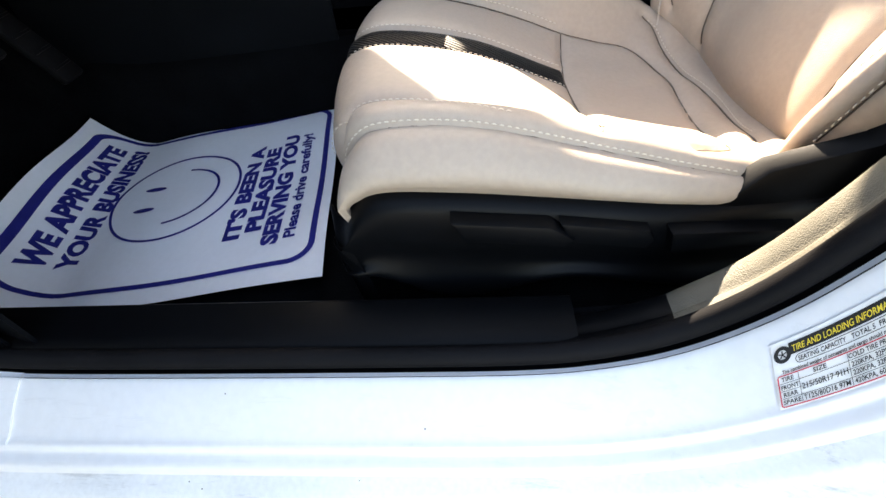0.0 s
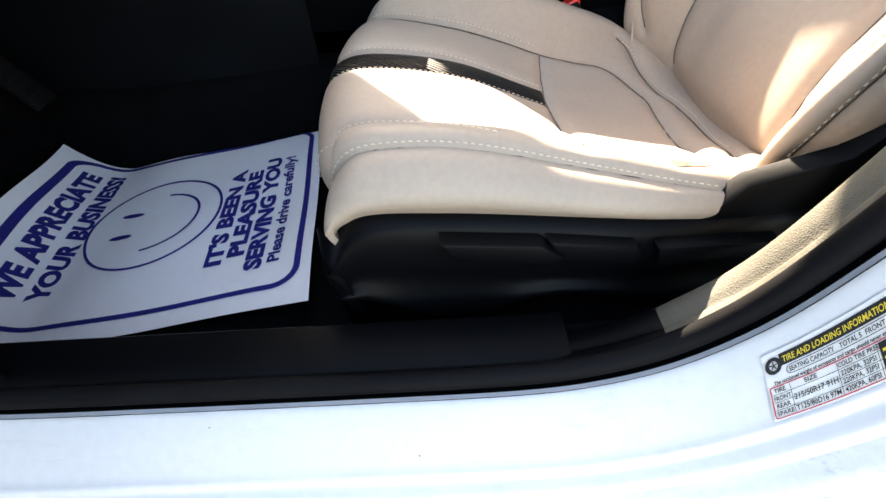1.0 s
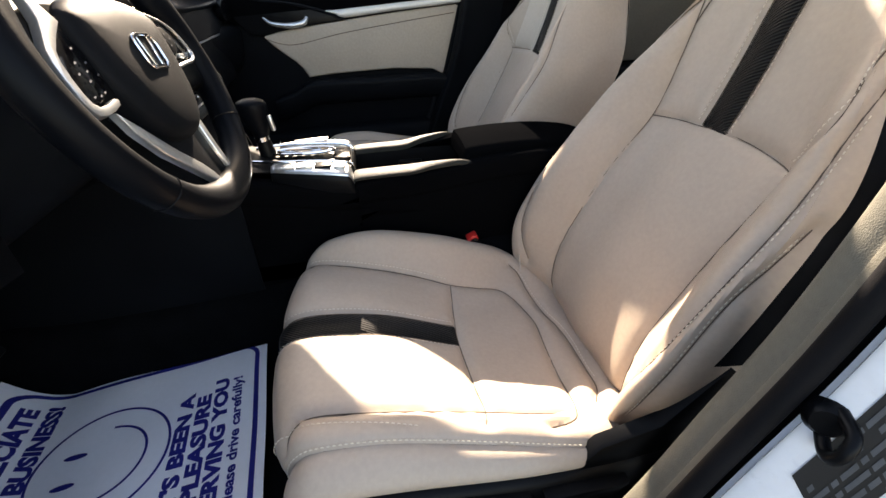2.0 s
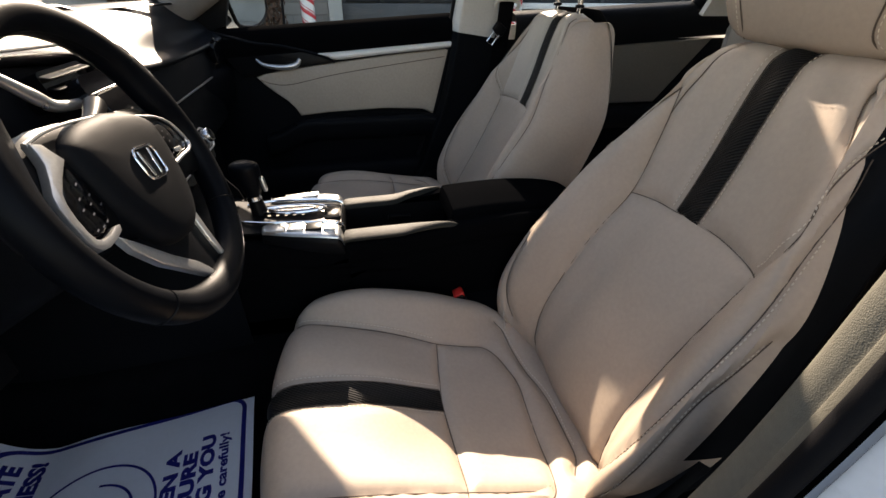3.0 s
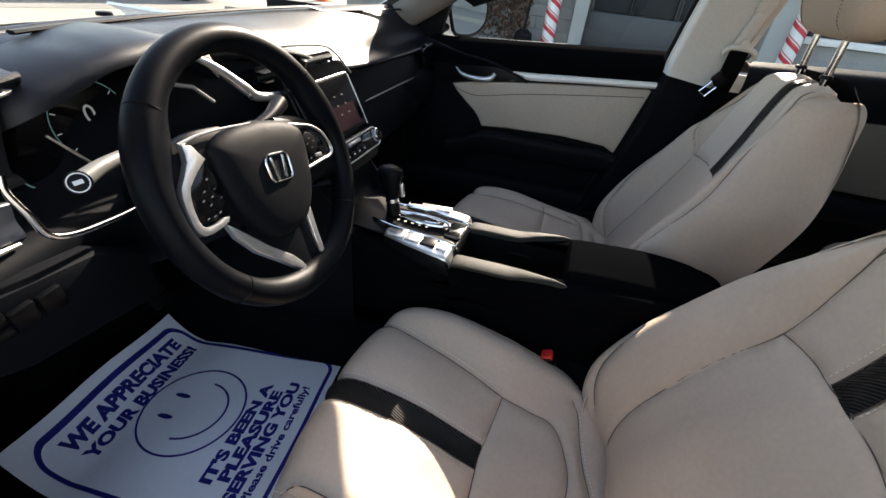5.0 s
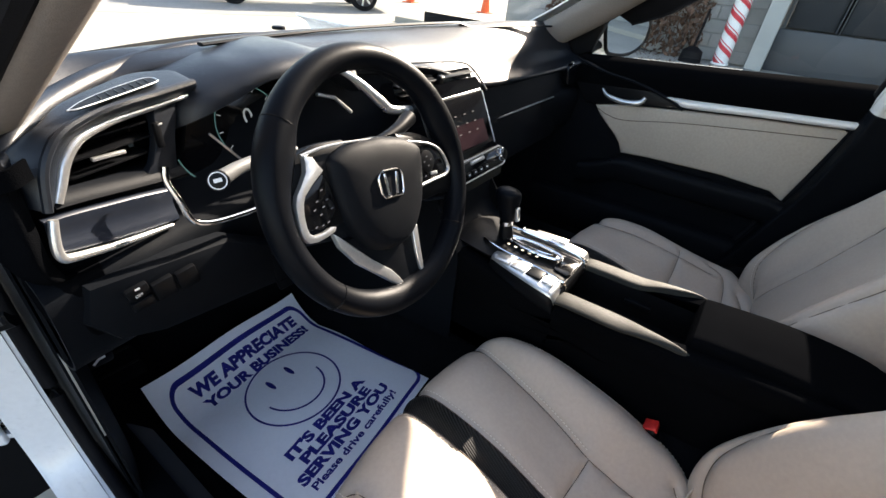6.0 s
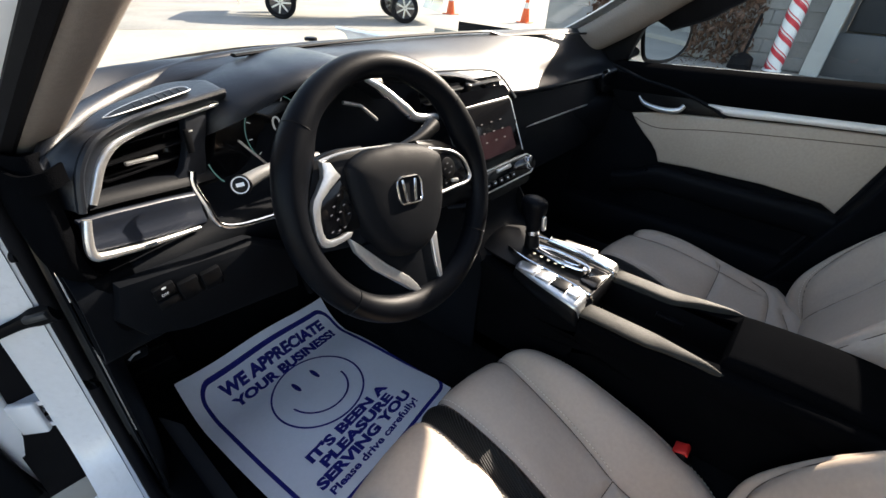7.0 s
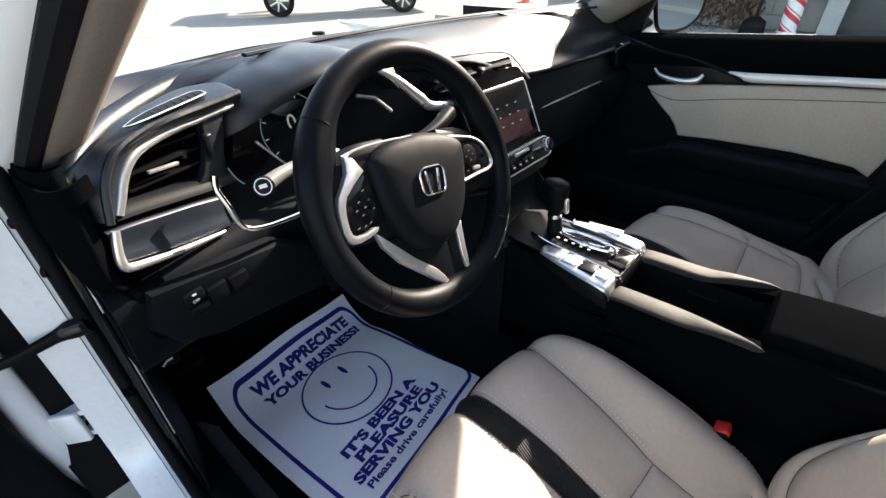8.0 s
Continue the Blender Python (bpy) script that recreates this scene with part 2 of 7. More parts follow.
def box(size, m=None, bevel=0.0, segments=2, bm=None):
    """A box with rounded edges at the pose m."""
    bm = bm or bmesh.new()
    made = bmesh.ops.create_cube(bm, size=1.0)["verts"]
    bmesh.ops.scale(bm, vec=size, verts=made)
    if bevel:
        edges = list({e for v in made for e in v.link_edges})
        made = list({v for f in bmesh.ops.bevel(bm, geom=edges, offset=bevel, segments=segments, affect="EDGES", profile=0.5)["faces"] for v in f.verts})
    if m is not None:
        bmesh.ops.transform(bm, matrix=m, verts=made)
    return bm


def slab(outline, depth, m=None, bevel=0.0, segments=2):
    """A flat outline (x, y), extruded by depth along z, with rounded edges, at the pose m."""
    bm = bmesh.new()
    low = [bm.verts.new((x, y, 0)) for x, y in outline]
    face = bm.faces.new(low)
    up = bmesh.ops.extrude_face_region(bm, geom=[face])["geom"]
    bmesh.ops.translate(bm, vec=(0, 0, depth), verts=[v for v in up if isinstance(v, bmesh.types.BMVert)])
    bmesh.ops.recalc_face_normals(bm, faces=bm.faces)
    if bevel:
        rim = [e for e in bm.edges if all(abs(v.co.z - depth) < 1e-6 for v in e.verts)]
        bmesh.ops.bevel(bm, geom=rim, offset=bevel, segments=segments, affect="EDGES", profile=0.5)
    if m is not None:
        bmesh.ops.transform(bm, matrix=m, verts=bm.verts)
    return bm


def rounded(w, h, r, n=6):
    """Outline of a rectangle with round corners."""
    pts = []
    for cx, cy, a in ((w / 2 - r, h / 2 - r, 0), (-w / 2 + r, h / 2 - r, 90), (-w / 2 + r, -h / 2 + r, 180), (w / 2 - r, -h / 2 + r, 270)):
        pts += [(cx + r * math.cos(radians(a + 90 * k / n)), cy + r * math.sin(radians(a + 90 * k / n))) for k in range(n + 1)]
    return pts


def disc(radius, depth, sides=28, m=None, bevel=0.0):
    return slab([(radius * math.cos(2 * math.pi * k / sides), radius * math.sin(2 * math.pi * k / sides)) for k in range(sides)], depth, m, bevel)


def basis(origin, xa, ya):
    """A pose with its x axis along xa and its y axis near ya."""
    xa = Vector(xa).normalized()
    za = xa.cross(Vector(ya)).normalized()
    ya = za.cross(xa)
    m = Matrix((xa, ya, za)).transposed().to_4x4()
    m.translation = origin
    return m


def writing(text, size, bold=0.0, align="CENTER", width=None):
    """Flat mesh of a line of writing, on the x-y plane, as a bmesh."""
    cu = bpy.data.curves.new("writing", "FONT")
    cu.body, cu.size, cu.align_x, cu.offset, cu.resolution_u = text, size, align, bold, 3
    ob = bpy.data.objects.new("writing", cu)
    scene.collection.objects.link(ob)
    deps = bpy.context.evaluated_depsgraph_get()
    me = bpy.data.meshes.new_from_object(ob.evaluated_get(deps))
    bm = bmesh.new()
    bm.from_mesh(me)
    bpy.data.objects.remove(ob)
    bpy.data.curves.remove(cu)
    bpy.data.meshes.remove(me)
    if width and bm.verts:
        xs = [v.co.x for v in bm.verts]
        k = width / max(max(xs) - min(xs), 1e-6)
        mid = (max(xs) + min(xs)) / 2
        for v in bm.verts:
            v.co.x = (v.co.x - (mid if align == "CENTER" else min(xs))) * k
    return bm


def strip_mesh(path, half):
    """A flat band along a line of (x, y) points, on the x-y plane."""
    path = np.asarray(path, float)
    d = np.gradient(path, axis=0)
    n = np.c_[-d[:, 1], d[:, 0]] / np.maximum(np.linalg.norm(d, axis=1)[:, None], 1e-9)
    bm = bmesh.new()
    a = [bm.verts.new((*p, 0)) for p in path + n * half]
    b = [bm.verts.new((*p, 0)) for p in path - n * half]
    for k in range(len(path) - 1):
        bm.faces.new((a[k], a[k + 1], b[k + 1], b[k]))
    return bm


# ---- car body ----
car = thing("car_body", "white saloon car body with its driver's door open", "car", at=(0, 0, -0.05))

# floor pan, toe board, firewall
pan = []
for y, z in ((-1.25, 0.33), (-0.3, 0.285), (0.2, 0.245), (0.62, 0.194), (0.80, 0.178), (1.02, 0.166), (1.13, 0.172), (1.21, 0.25), (1.29, 0.40), (1.34, 0.62), (1.36, 0.84)):
    low = 1.0 if y < 1.2 else 0.3 if y < 1.3 else 0.0
    pan.append([(x, y, z + dz * low) for x, dz in ((-0.66, 0.05), (-0.62, 0.005), (-0.45, 0), (-0.25, 0), (-0.16, 0.01), (-0.12, 0.14), (0.10, 0.14), (0.14, 0.01), (0.25, 0), (0.45, 0), (0.62, 0.005), (0.66, 0.05))])
part("floor_carpet", loft(pan, 60, 60, thick=0.01), CARPET, car, "black carpet of the footwells")


def sill(side):
    """Scuff plate, seal and painted sill along a door opening."""
    s = side
    # the plate's inner and outer edges, from the front along the sill and up the middle pillar
    plate = []
    for y in (1.02, 0.9, 0.7, 0.5, 0.335):
        z = 0.283 + 0.012 * (0.9 - y) / 0.5
        plate.append([(s * 0.612, y, z - 0.055), (s * 0.640, y, z - 0.006), (s * 0.652, y, z + 0.002), (s * 0.690, y, z + 0.001), (s * 0.702, y, z - 0.008)])
    part("scuff_plate", loft(plate, 24, 14, thick=0.004), SATIN_BLACK, car, "black plastic scuff plate, scratched")


sill(-1)
sill(1)

# edge of the driver's door opening, from the hinge pillar along the sill and up the middle pillar: points of (y, z)
EDGE = ((0.83, 0.930), (0.90, 0.868), (0.955, 0.77), (0.985, 0.65), (1.0, 0.52), (1.0, 0.41), (0.985, 0.335), (0.94, 0.293), (0.86, 0.280), (0.70, 0.280), (0.50, 0.284), (0.38, 0.289), (0.315, 0.302), (0.262, 0.328),
        (0.217, 0.374), (0.186, 0.436), (0.150, 0.54), (0.112, 0.65), (0.085, 0.78), (0.068, 0.90), (0.046, 1.05), (0.015, 1.18), (-0.03, 1.285))


def ring_lines(side, offsets):
    """Lines along the door opening, moved out of it by (x, outward, z) steps."""
    e = np.array(EDGE)
    d = np.gradient(e, axis=0)
    n = np.c_[d[:, 1], -d[:, 0]] / np.linalg.norm(d, axis=1)[:, None]      # points into the opening
    lean = np.clip((e[:, 1] - 0.88) / 0.45, 0, 1) ** 1.2 * 0.13            # the upper body leans in
    rows = []
    for x, away in offsets:
        p = e - n * away
        rows.append([(side * (x - l), q[0], q[1]) for q, l in zip(p, lean)])
    return rows


for side in (-1, 1):
    seal = ring_lines(side, ((0.706, -0.004),))[0]
    part("weatherstrip", tube(seal, 0.0095, 10, n=110), RUBBER, car, "black rubber seal round the door opening")
    lip = ring_lines(side, ((0.697, 0.000), (0.700, 0.014), (0.716, 0.014), (0.722, 0.002)))
    part("seal_flange", loft(lip, 8, 110), RUBBER, car)
    jamb = np.array(ring_lines(side, ((0.716, 0.006), (0.7235, 0.0075), (0.742, 0.018), (0.764, 0.033), (0.772, 0.036), (0.776, 0.043), (0.786, 0.046), (0.790, 0.054), (0.812, 0.072), (0.835, 0.12))))
    part("door_jamb", loft(jamb[:8, 7:], 36, 110, thick=0.002), SILL_PAINT, car, "white painted door jamb and sill, dusty and scuffed")
    part("lower_sill", loft(jamb[7:, 7:], 16, 110, thick=0.002), SILL_DIRTY, car, "white lower sill, stained with road dirt")
    part("sill_joint", tube(ring_lines(side, ((0.7905, 0.0555),))[0][7:16], 0.0009, 6, n=80), SILL_DIRTY, car, "stained joint along the sill")
    part("hinge_pillar", loft(jamb[:5, :9], 26, 50, thick=0.002), SILL_PAINT, car, "white painted hinge pillar")
    # added black sheet that keeps the gap behind the wing dark
    back_ = [[(side * x, y, z) for x in (0.735, 0.78, 0.83)] for y, z in ((1.045, 0.22), (1.06, 0.34), (1.075, 0.55), (1.06, 0.75), (0.99, 0.88))]
    part("wing_gap_sheet", loft(back_, 14, 6, thick=0.004), RUBBER, car, "black sheet added in the dark gap behind the front wing")
    lining = [[(side * 0.6935, y, z) for y in (0.885, 0.94, 1.02, 1.15, 1.40)] for z in (0.20, 0.40, 0.65, 0.80, 0.90)]
    part("footwell_side", loft(lining, 8, 10, thick=0.003), PLASTIC, car, "black footwell side lining")

# trim on the middle pillars: a narrow outer facet by the seal and a wider inner one
def trim_rows(side, inner_x, deep):
    return ring_lines(side, ((0.7035, 0.010), (0.7030, 0.001), (0.6985, -0.0035), (0.6890, -0.0010), (0.6870, 0.0010), (0.6760, 0.0015), (inner_x + 0.004, 0.006), (inner_x, 0.016), (inner_x + 0.004, 0.045), (inner_x + 0.012, deep)))


rows = np.array(trim_rows(-1, 0.660, 0.075))
part("lower_garnish", loft(rows[:, 9:14], 30, 30, thick=0.003), SATIN_BLACK, car, "black plastic garnish at the foot of the pillar")
fine_rows = smooth_rows(rows[:, 13:], 121, 1)
joint = int(np.argmax(fine_rows[:, :, 2].mean(0) > 0.852))
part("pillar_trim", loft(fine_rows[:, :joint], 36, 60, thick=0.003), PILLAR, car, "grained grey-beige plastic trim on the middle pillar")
part("upper_pillar_trim", loft(fine_rows[:, joint:] + np.array([0.002, 0.0, 0.001]), 36, 50, thick=0.003), HEADLINER, car, "pale upper trim of the middle pillar")
dense_rows = smooth_rows(np.array(trim_rows(1, 0.640, 0.17)), 221, 1)
part("lower_garnish", loft(dense_rows[:, 110:187], 30, 60, thick=0.003), PLASTIC, car, "black plastic lower pillar trim")
part("pillar_trim", loft(dense_rows[:, 186:], 30, 40, thick=0.004), HEADLINER, car, "pale grey-beige upper pillar trim")

# screen pillars, roof rails, roof, tail
PILLAR_LINE = ((0.672, 0.93, 0.855), (0.655, 0.78, 0.945), (0.625, 0.62, 1.055), (0.585, 0.46, 1.175), (0.54, 0.31, 1.285), (0.525, 0.10, 1.325), (0.52, -0.2, 1.34), (0.52, -0.7, 1.32), (0.55, -1.1, 1.24))
for side in (-1, 1):
    inner, outer = [], []
    for k, (x, y, z) in enumerate(PILLAR_LINE):
        x -= 0.012 if side < 0 else 0.0
        w = 0.034 + 0.01 * (k > 3)
        inner.append([(side * (x + 0.030), y - 0.012, z - 0.006), (side * (x + 0.016), y - 0.022, z - 0.012), (side * (x - 0.012), y - 0.006, z - 0.010), (side * (x - w), y + 0.030, z + 0.012), (side * (x - w + 0.006), y + 0.050, z + 0.03)])
        outer.append([(side * (x + 0.026), y - 0.012, z - 0.004), (side * (x + 0.052), y - 0.004, z + 0.004), (side * (x + 0.060), y + 0.02, z + 0.02), (side * (x + 0.03), y + 0.05, z + (0.045 if k < 4 else 0.020)), (side * (x - w), y + 0.06, z + (0.045 if k < 4 else 0.012))])
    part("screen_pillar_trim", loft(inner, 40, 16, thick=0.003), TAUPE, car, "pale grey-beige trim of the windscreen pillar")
    part("roof_rail", loft(outer, 40, 16, thick=0.004), PAINT, car, "white painted windscreen pillar and roof rail")
    strip = [(side * (x + (0.017 if side < 0 else 0.029)), y - 0.016, z - 0.006) for x, y, z in PILLAR_LINE[:6]]
    part("weatherstrip", tube(strip, 0.011, 8, n=40), RUBBER, car)

roof = [[(x * 0.57, y + 0.05 * (1 - x * x), z + 0.05 * (1 - x * x)) for x in (-1, -0.6, 0, 0.6, 1)] for y, z in ((0.33, 1.262), (0.1, 1.285), (-0.3, 1.295), (-0.7, 1.285), (-1.1, 1.23))]
bm = loft(roof, 57, 58)
bmesh.ops.delete(bm, geom=[f for f in bm.faces if abs(f.calc_center_median().x) < 0.395 and -0.36 < f.calc_center_median().y < 0.10], context="FACES")
bmesh.ops.recalc_face_normals(bm, faces=bm.faces)
bmesh.ops.solidify(bm, geom=bm.faces[:], thickness=0.03)
part("roof_panel", bm, HEADLINER, car, "pale grey headliner round the open moonroof blind")
pane = [[(x * 0.40, y, 1.322 + 0.045 * (1 - 0.5 * x * x)) for x in (-1, -0.5, 0, 0.5, 1)] for y in (0.12, -0.1, -0.38)]
roof_glass = part("moonroof_glass", loft(pane, 8, 10), GLASS, car, "clear moonroof pane")
roof_glass.visible_shadow = False
# unseen skirts added below the roof edge to stop stray sun
for side in (-1, 1):
    lining = [[(side * x, y, z) for x, z in ((0.565, 1.30), (0.590, 1.262), (0.604, 1.215), (0.612, 1.180 if side > 0 else 1.21))] for y in (0.26, -0.03, -0.12, -0.5, -1.0)]
    part("roof_sun_skirt", loft(lining, 16, 10, thick=0.006), HEADLINER, car, "pale grey skirt added over the side windows to block stray sun")
tail = [[(x * w, y, z) for x in (-1, -0.5, 0, 0.5, 1)] for w, y, z in ((0.56, -1.1, 1.27), (0.60, -1.35, 1.12), (0.66, -1.55, 0.98), (0.66, -1.6, 0.6), (0.66, -1.3, 0.33))]
part("rear_bulkhead", loft(tail, 16, 9, thick=0.02), CARPET, car, "dark rear end of the cabin")
for side in (-1, 1):
    quarter = [[(side * 0.70, y, z) for z in (0.30, 0.6, 0.90)] for y in (-0.95, -1.2, -1.6)]
    quarter2 = [[(side * (0.68 - (z - 0.9) * 0.32), y - (z - 0.9) * 0.2, z) for z in (0.9, 1.1, 1.3)] for y in (-0.80, -1.0, -1.5)]
    part("rear_side_panel", loft(quarter, 6, 6, thick=0.02), HEADLINER, car)
    part("rear_pillar_trim", loft(quarter2, 6, 8, thick=0.02), HEADLINER, car)

# windscreen, bonnet, cowl, wipers
screen = [[(x * w, y - 0.10 * x * x, z - 0.01 * x * x) for x in (-1, -0.5, 0, 0.5, 1)] for w, y, z in ((0.68, 1.14, 0.905), (0.62, 0.84, 1.09), (0.54, 0.40, 1.315))]
glass = part("windscreen", loft(screen, 14, 15), GLASS, car, "clear laminated windscreen")
glass.visible_shadow = False
cowl = [[(x * 0.72, y - 0.10 * x * x, z) for x in (-1, -0.5, 0, 0.5, 1)] for y, z in ((1.10, 0.885), (1.15, 0.868), (1.22, 0.862), (1.26, 0.862))]
part("cowl", loft(cowl, 10, 15, thick=0.006), PLASTIC, car, "black plastic cowl below the windscreen")
bonnet = [[(x * 0.75, y - 0.10 * x * x * (y < 2), z - 0.045 * x * x) for x in (-1, -0.8, -0.4, 0, 0.4, 0.8, 1)] for y, z in ((1.20, 0.868), (1.21, 0.880), (1.5, 0.842), (1.8, 0.785), (2.1, 0.69), (2.25, 0.56), (2.28, 0.4))]
part("bonnet", loft(bonnet, 24, 24, thick=0.006), PAINT, car, "white painted bonnet in full sun")
for x0, x1 in ((-0.52, 0.02), (0.05, 0.50)):
    part("wiper", tube([(x0, 1.15 - 0.1 * x0 * x0, 0.893), ((x0 + x1) / 2, 1.18, 0.899), (x1, 1.17, 0.893)], 0.006, 6, n=14), RUBBER, car, "black windscreen wiper")
for side in (-1, 1):
    wing = [[(side * x, y, z) for x, z in ((0.74, 0.80), (0.82, 0.74), (0.84, 0.5), (0.84, 0.2))] for y in (1.06, 1.5, 2.0, 2.2)]
    part("front_wing", loft(wing, 8, 10, thick=0.01), PAINT, car)
    kick = [[(side * x, y, z) for x, y, z in ((0.690, 0.86, zz), (0.668, 0.95, zz), (0.655, 1.08, zz), (0.65, 1.33, zz))] for zz in (0.26, 0.45, 0.65, 0.80)]
    part("kick_panel", loft(kick, 10, 14, thick=0.004), PLASTIC, car, "black plastic kick panel beside the footwell")

# latch striker on the driver's middle pillar
striker = part("striker", tube([(-0.716, 0.100, 0.608), (-0.728, 0.114, 0.611), (-0.732, 0.119, 0.612)], [0.016, 0.015, 0.010], 20), PLASTIC_SMOOTH, car, "black door striker plate")
part("striker_loop", tube([(-0.726, 0.112, 0.600), (-0.744, 0.124, 0.596), (-0.752, 0.126, 0.606), (-0.748, 0.118, 0.618), (-0.730, 0.110, 0.621)], 0.0048, 10, n=24), PLASTIC_SMOOTH, striker, "black rubber-coated striker loop")

# ---- outside ----
ASPHALT = material("worn_asphalt", (0.22, 0.21, 0.195), 0.9, vary=0.25, scale=0.8, grain=0.6, grain_scale=120, fine=0.2)
CONCRETE = material("pale_concrete", (0.31, 0.285, 0.24), 0.9, vary=0.15, scale=0.7, fine=0.1)
BLOCK = material("grey_block_wall", (0.27, 0.27, 0.26), 0.9, vary=0.15, scale=2.0, grain=0.3, grain_scale=80, fine=0.12)
GREY_PAINT = material("grey_painted_post", (0.34, 0.35, 0.34), 0.6, vary=0.08, scale=3)
DARK_PAINT = material("charcoal_painted_door", (0.045, 0.05, 0.055), 0.5, vary=0.15, scale=3)
DARK_GLASS = material("dark_window_glass", (0.02, 0.022, 0.024), 0.06, vary=0.1, scale=2, coat=0.5, rough_vary=0.03)
LEAF = material("brown_red_leaves", (0.10, 0.055, 0.035), 0.8, vary=0.45, scale=9, fine=0.3)
CONE = material("orange_plastic", (0.75, 0.12, 0.03), 0.55, vary=0.08, scale=6)
CAR_DARK = material("black_car_paint", (0.02, 0.02, 0.022), 0.2, vary=0.1, scale=3, coat=0.8)
CAR_GREY = material("silver_car_paint", (0.38, 0.38, 0.36), 0.3, metal=0.4, vary=0.06, scale=3, coat=0.7)
WHITE_PAINT = material("white_board_paint", (0.75, 0.75, 0.73), 0.6, vary=0.06, scale=4)
CANDY_RED = material("red_tape", (0.55, 0.03, 0.045), 0.45, vary=0.1, scale=6)

GROUND = -0.05
bm = bmesh.new()
pts = [[(x, y, GROUND) for x in (-300, -60, -8, -1, 1, 4, 9, 60, 300)] for y in (-300, -60, -8, 0, 4, 12, 60, 300)]
tagged(part("ground", sheet(pts, bm), CONCRETE, None), "pale sunlit concrete of a car park", "ground", kind="structure")
lot = slab([(1.2, 9.6), (4.0, 8.6), (8.6, 6.4), (60, 10.0), (60, 60), (-40, 60), (-40, 16)], 0.004, pose(0, 0, GROUND))
tagged(part("road", lot, ASPHALT, None), "dark worn asphalt at the far side of the lot", "road", kind="structure")
walk_way = slab([(6.9, -14), (8.6, -14), (8.6, 7), (6.9, 7)], 0.10, pose(0, 0, GROUND), 0.02)
tagged(part("pavement", walk_way, CONCRETE, None), "raised concrete pavement with fallen leaves", "pavement", kind="structure")

shop = thing("shop_building", "grey block shop front with charcoal doors and dark windows", "building", at=(8.6, 0, GROUND))
WZ = GROUND + 0.1


def facade_wall(name, y0, y1, z0, z1, mat, x0=8.30, x1=8.6, label=""):
    return part(name, box((x1 - x0, y1 - y0, z1 - z0), pose((x0 + x1) / 2, (y0 + y1) / 2, (z0 + z1) / 2), 0.01), mat, shop, label)


facade_wall("wall", 0.70, 5.2, WZ, 3.6, BLOCK, label="grey concrete block wall")
facade_wall("post", 0.47, 0.70, WZ, 3.2, GREY_PAINT, 8.0, 8.4, "grey painted corner post")
facade_wall("door_panel", -2.3, 0.47, WZ, 0.64, DARK_PAINT, 8.28, 8.4, "charcoal painted lower panel")
facade_wall("wall", -2.3, 0.47, 2.35, 3.6, DARK_PAINT, 8.28, 8.5)
for y0, y1 in ((-0.22, 0.40), (-0.95, -0.28), (-1.65, -1.02), (-2.25, -1.72)):
    w = facade_wall("window", y0, y1, 0.66, 2.3, DARK_GLASS, 8.36, 8.38, "dark shop window pane")
    for a, b, c, d in ((y0 - 0.05, y0, 0.64, 2.35), (y1, y1 + 0.05, 0.64, 2.35)):
        part("window_frame", box((0.06, b - a, d - c), pose(8.32, (a + b) / 2, (c + d) / 2), 0.006), DARK_PAINT, w)
facade_wall("post", -2.62, -2.3, WZ, 3.2, GREY_PAINT, 8.0, 8.4, "grey painted corner post")
facade_wall("wall", -14.0, -2.62, WZ, 0.55, BLOCK, label="grey block wall below the window")
facade_wall("window_sill", -14.0, -2.9, 0.56, 0.66, WHITE_PAINT, 8.2, 8.5, "white painted window sill")
facade_wall("window", -14.0, -2.9, 0.66, 2.4, DARK_GLASS, 8.36, 8.4, "wide dark shop window")
for y in (-4.6, -6.4, -8.2):
    facade_wall("mullion", y - 0.04, y + 0.04, 0.66, 2.4, DARK_PAINT, 8.3, 8.4)
facade_wall("wall", -14.0, -2.62, 2.4, 3.6, BLOCK)
# dark backing added behind the panes so no sky shines through the gaps
facade_wall("wall", -14.0, 0.50, WZ, 2.4, DARK_PAINT, 8.5, 8.6)
facade_wall("roof", -14.2, 5.4, 3.6, 3.9, GREY_PAINT, 7.6, 12.0, "flat grey roof edge")
# block courses of the wall
for row in range(5):
    for k in range(9):
        y = 0.72 + k * 0.42 + (row % 2) * 0.21
        part("block", box((0.03, 0.40, 0.185), pose(8.295, y + 0.2, WZ + 0.1 + row * 0.2), 0.006, 1), BLOCK, shop)


def candy_post(y, x=8.0):
    ob = thing("striped_post", "white round post wrapped in red candy-cane stripes", "post", "striped posts", at=(x, y, WZ))
    part("post_core", tube([(x, y, WZ), (x, y, 3.4)], 0.115, 20), WHITE_PAINT, ob)
    for turn_, wide in ((0.0, 0.028), (0.33, 0.008), (0.42, 0.008), (0.5, 0.026), (0.83, 0.008), (0.92, 0.008)):
        rows = []
        for h in np.linspace(0, 7, 150):
            a = -(h + turn_) * 2 * math.pi
            z = WZ + h * 0.45
            rows.append([(x + 0.118 * math.cos(a), y + 0.118 * math.sin(a), z + d) for d in (-wide, wide)])
        part("stripe", sheet(rows), CANDY_RED, ob, "red spiral stripe")
    part("foot_ring", disc(0.13, 0.03, 24, pose(x, y, WZ), 0.008), WHITE_PAINT, ob)
    return ob


candy_post(1.05)
candy_post(-2.70)

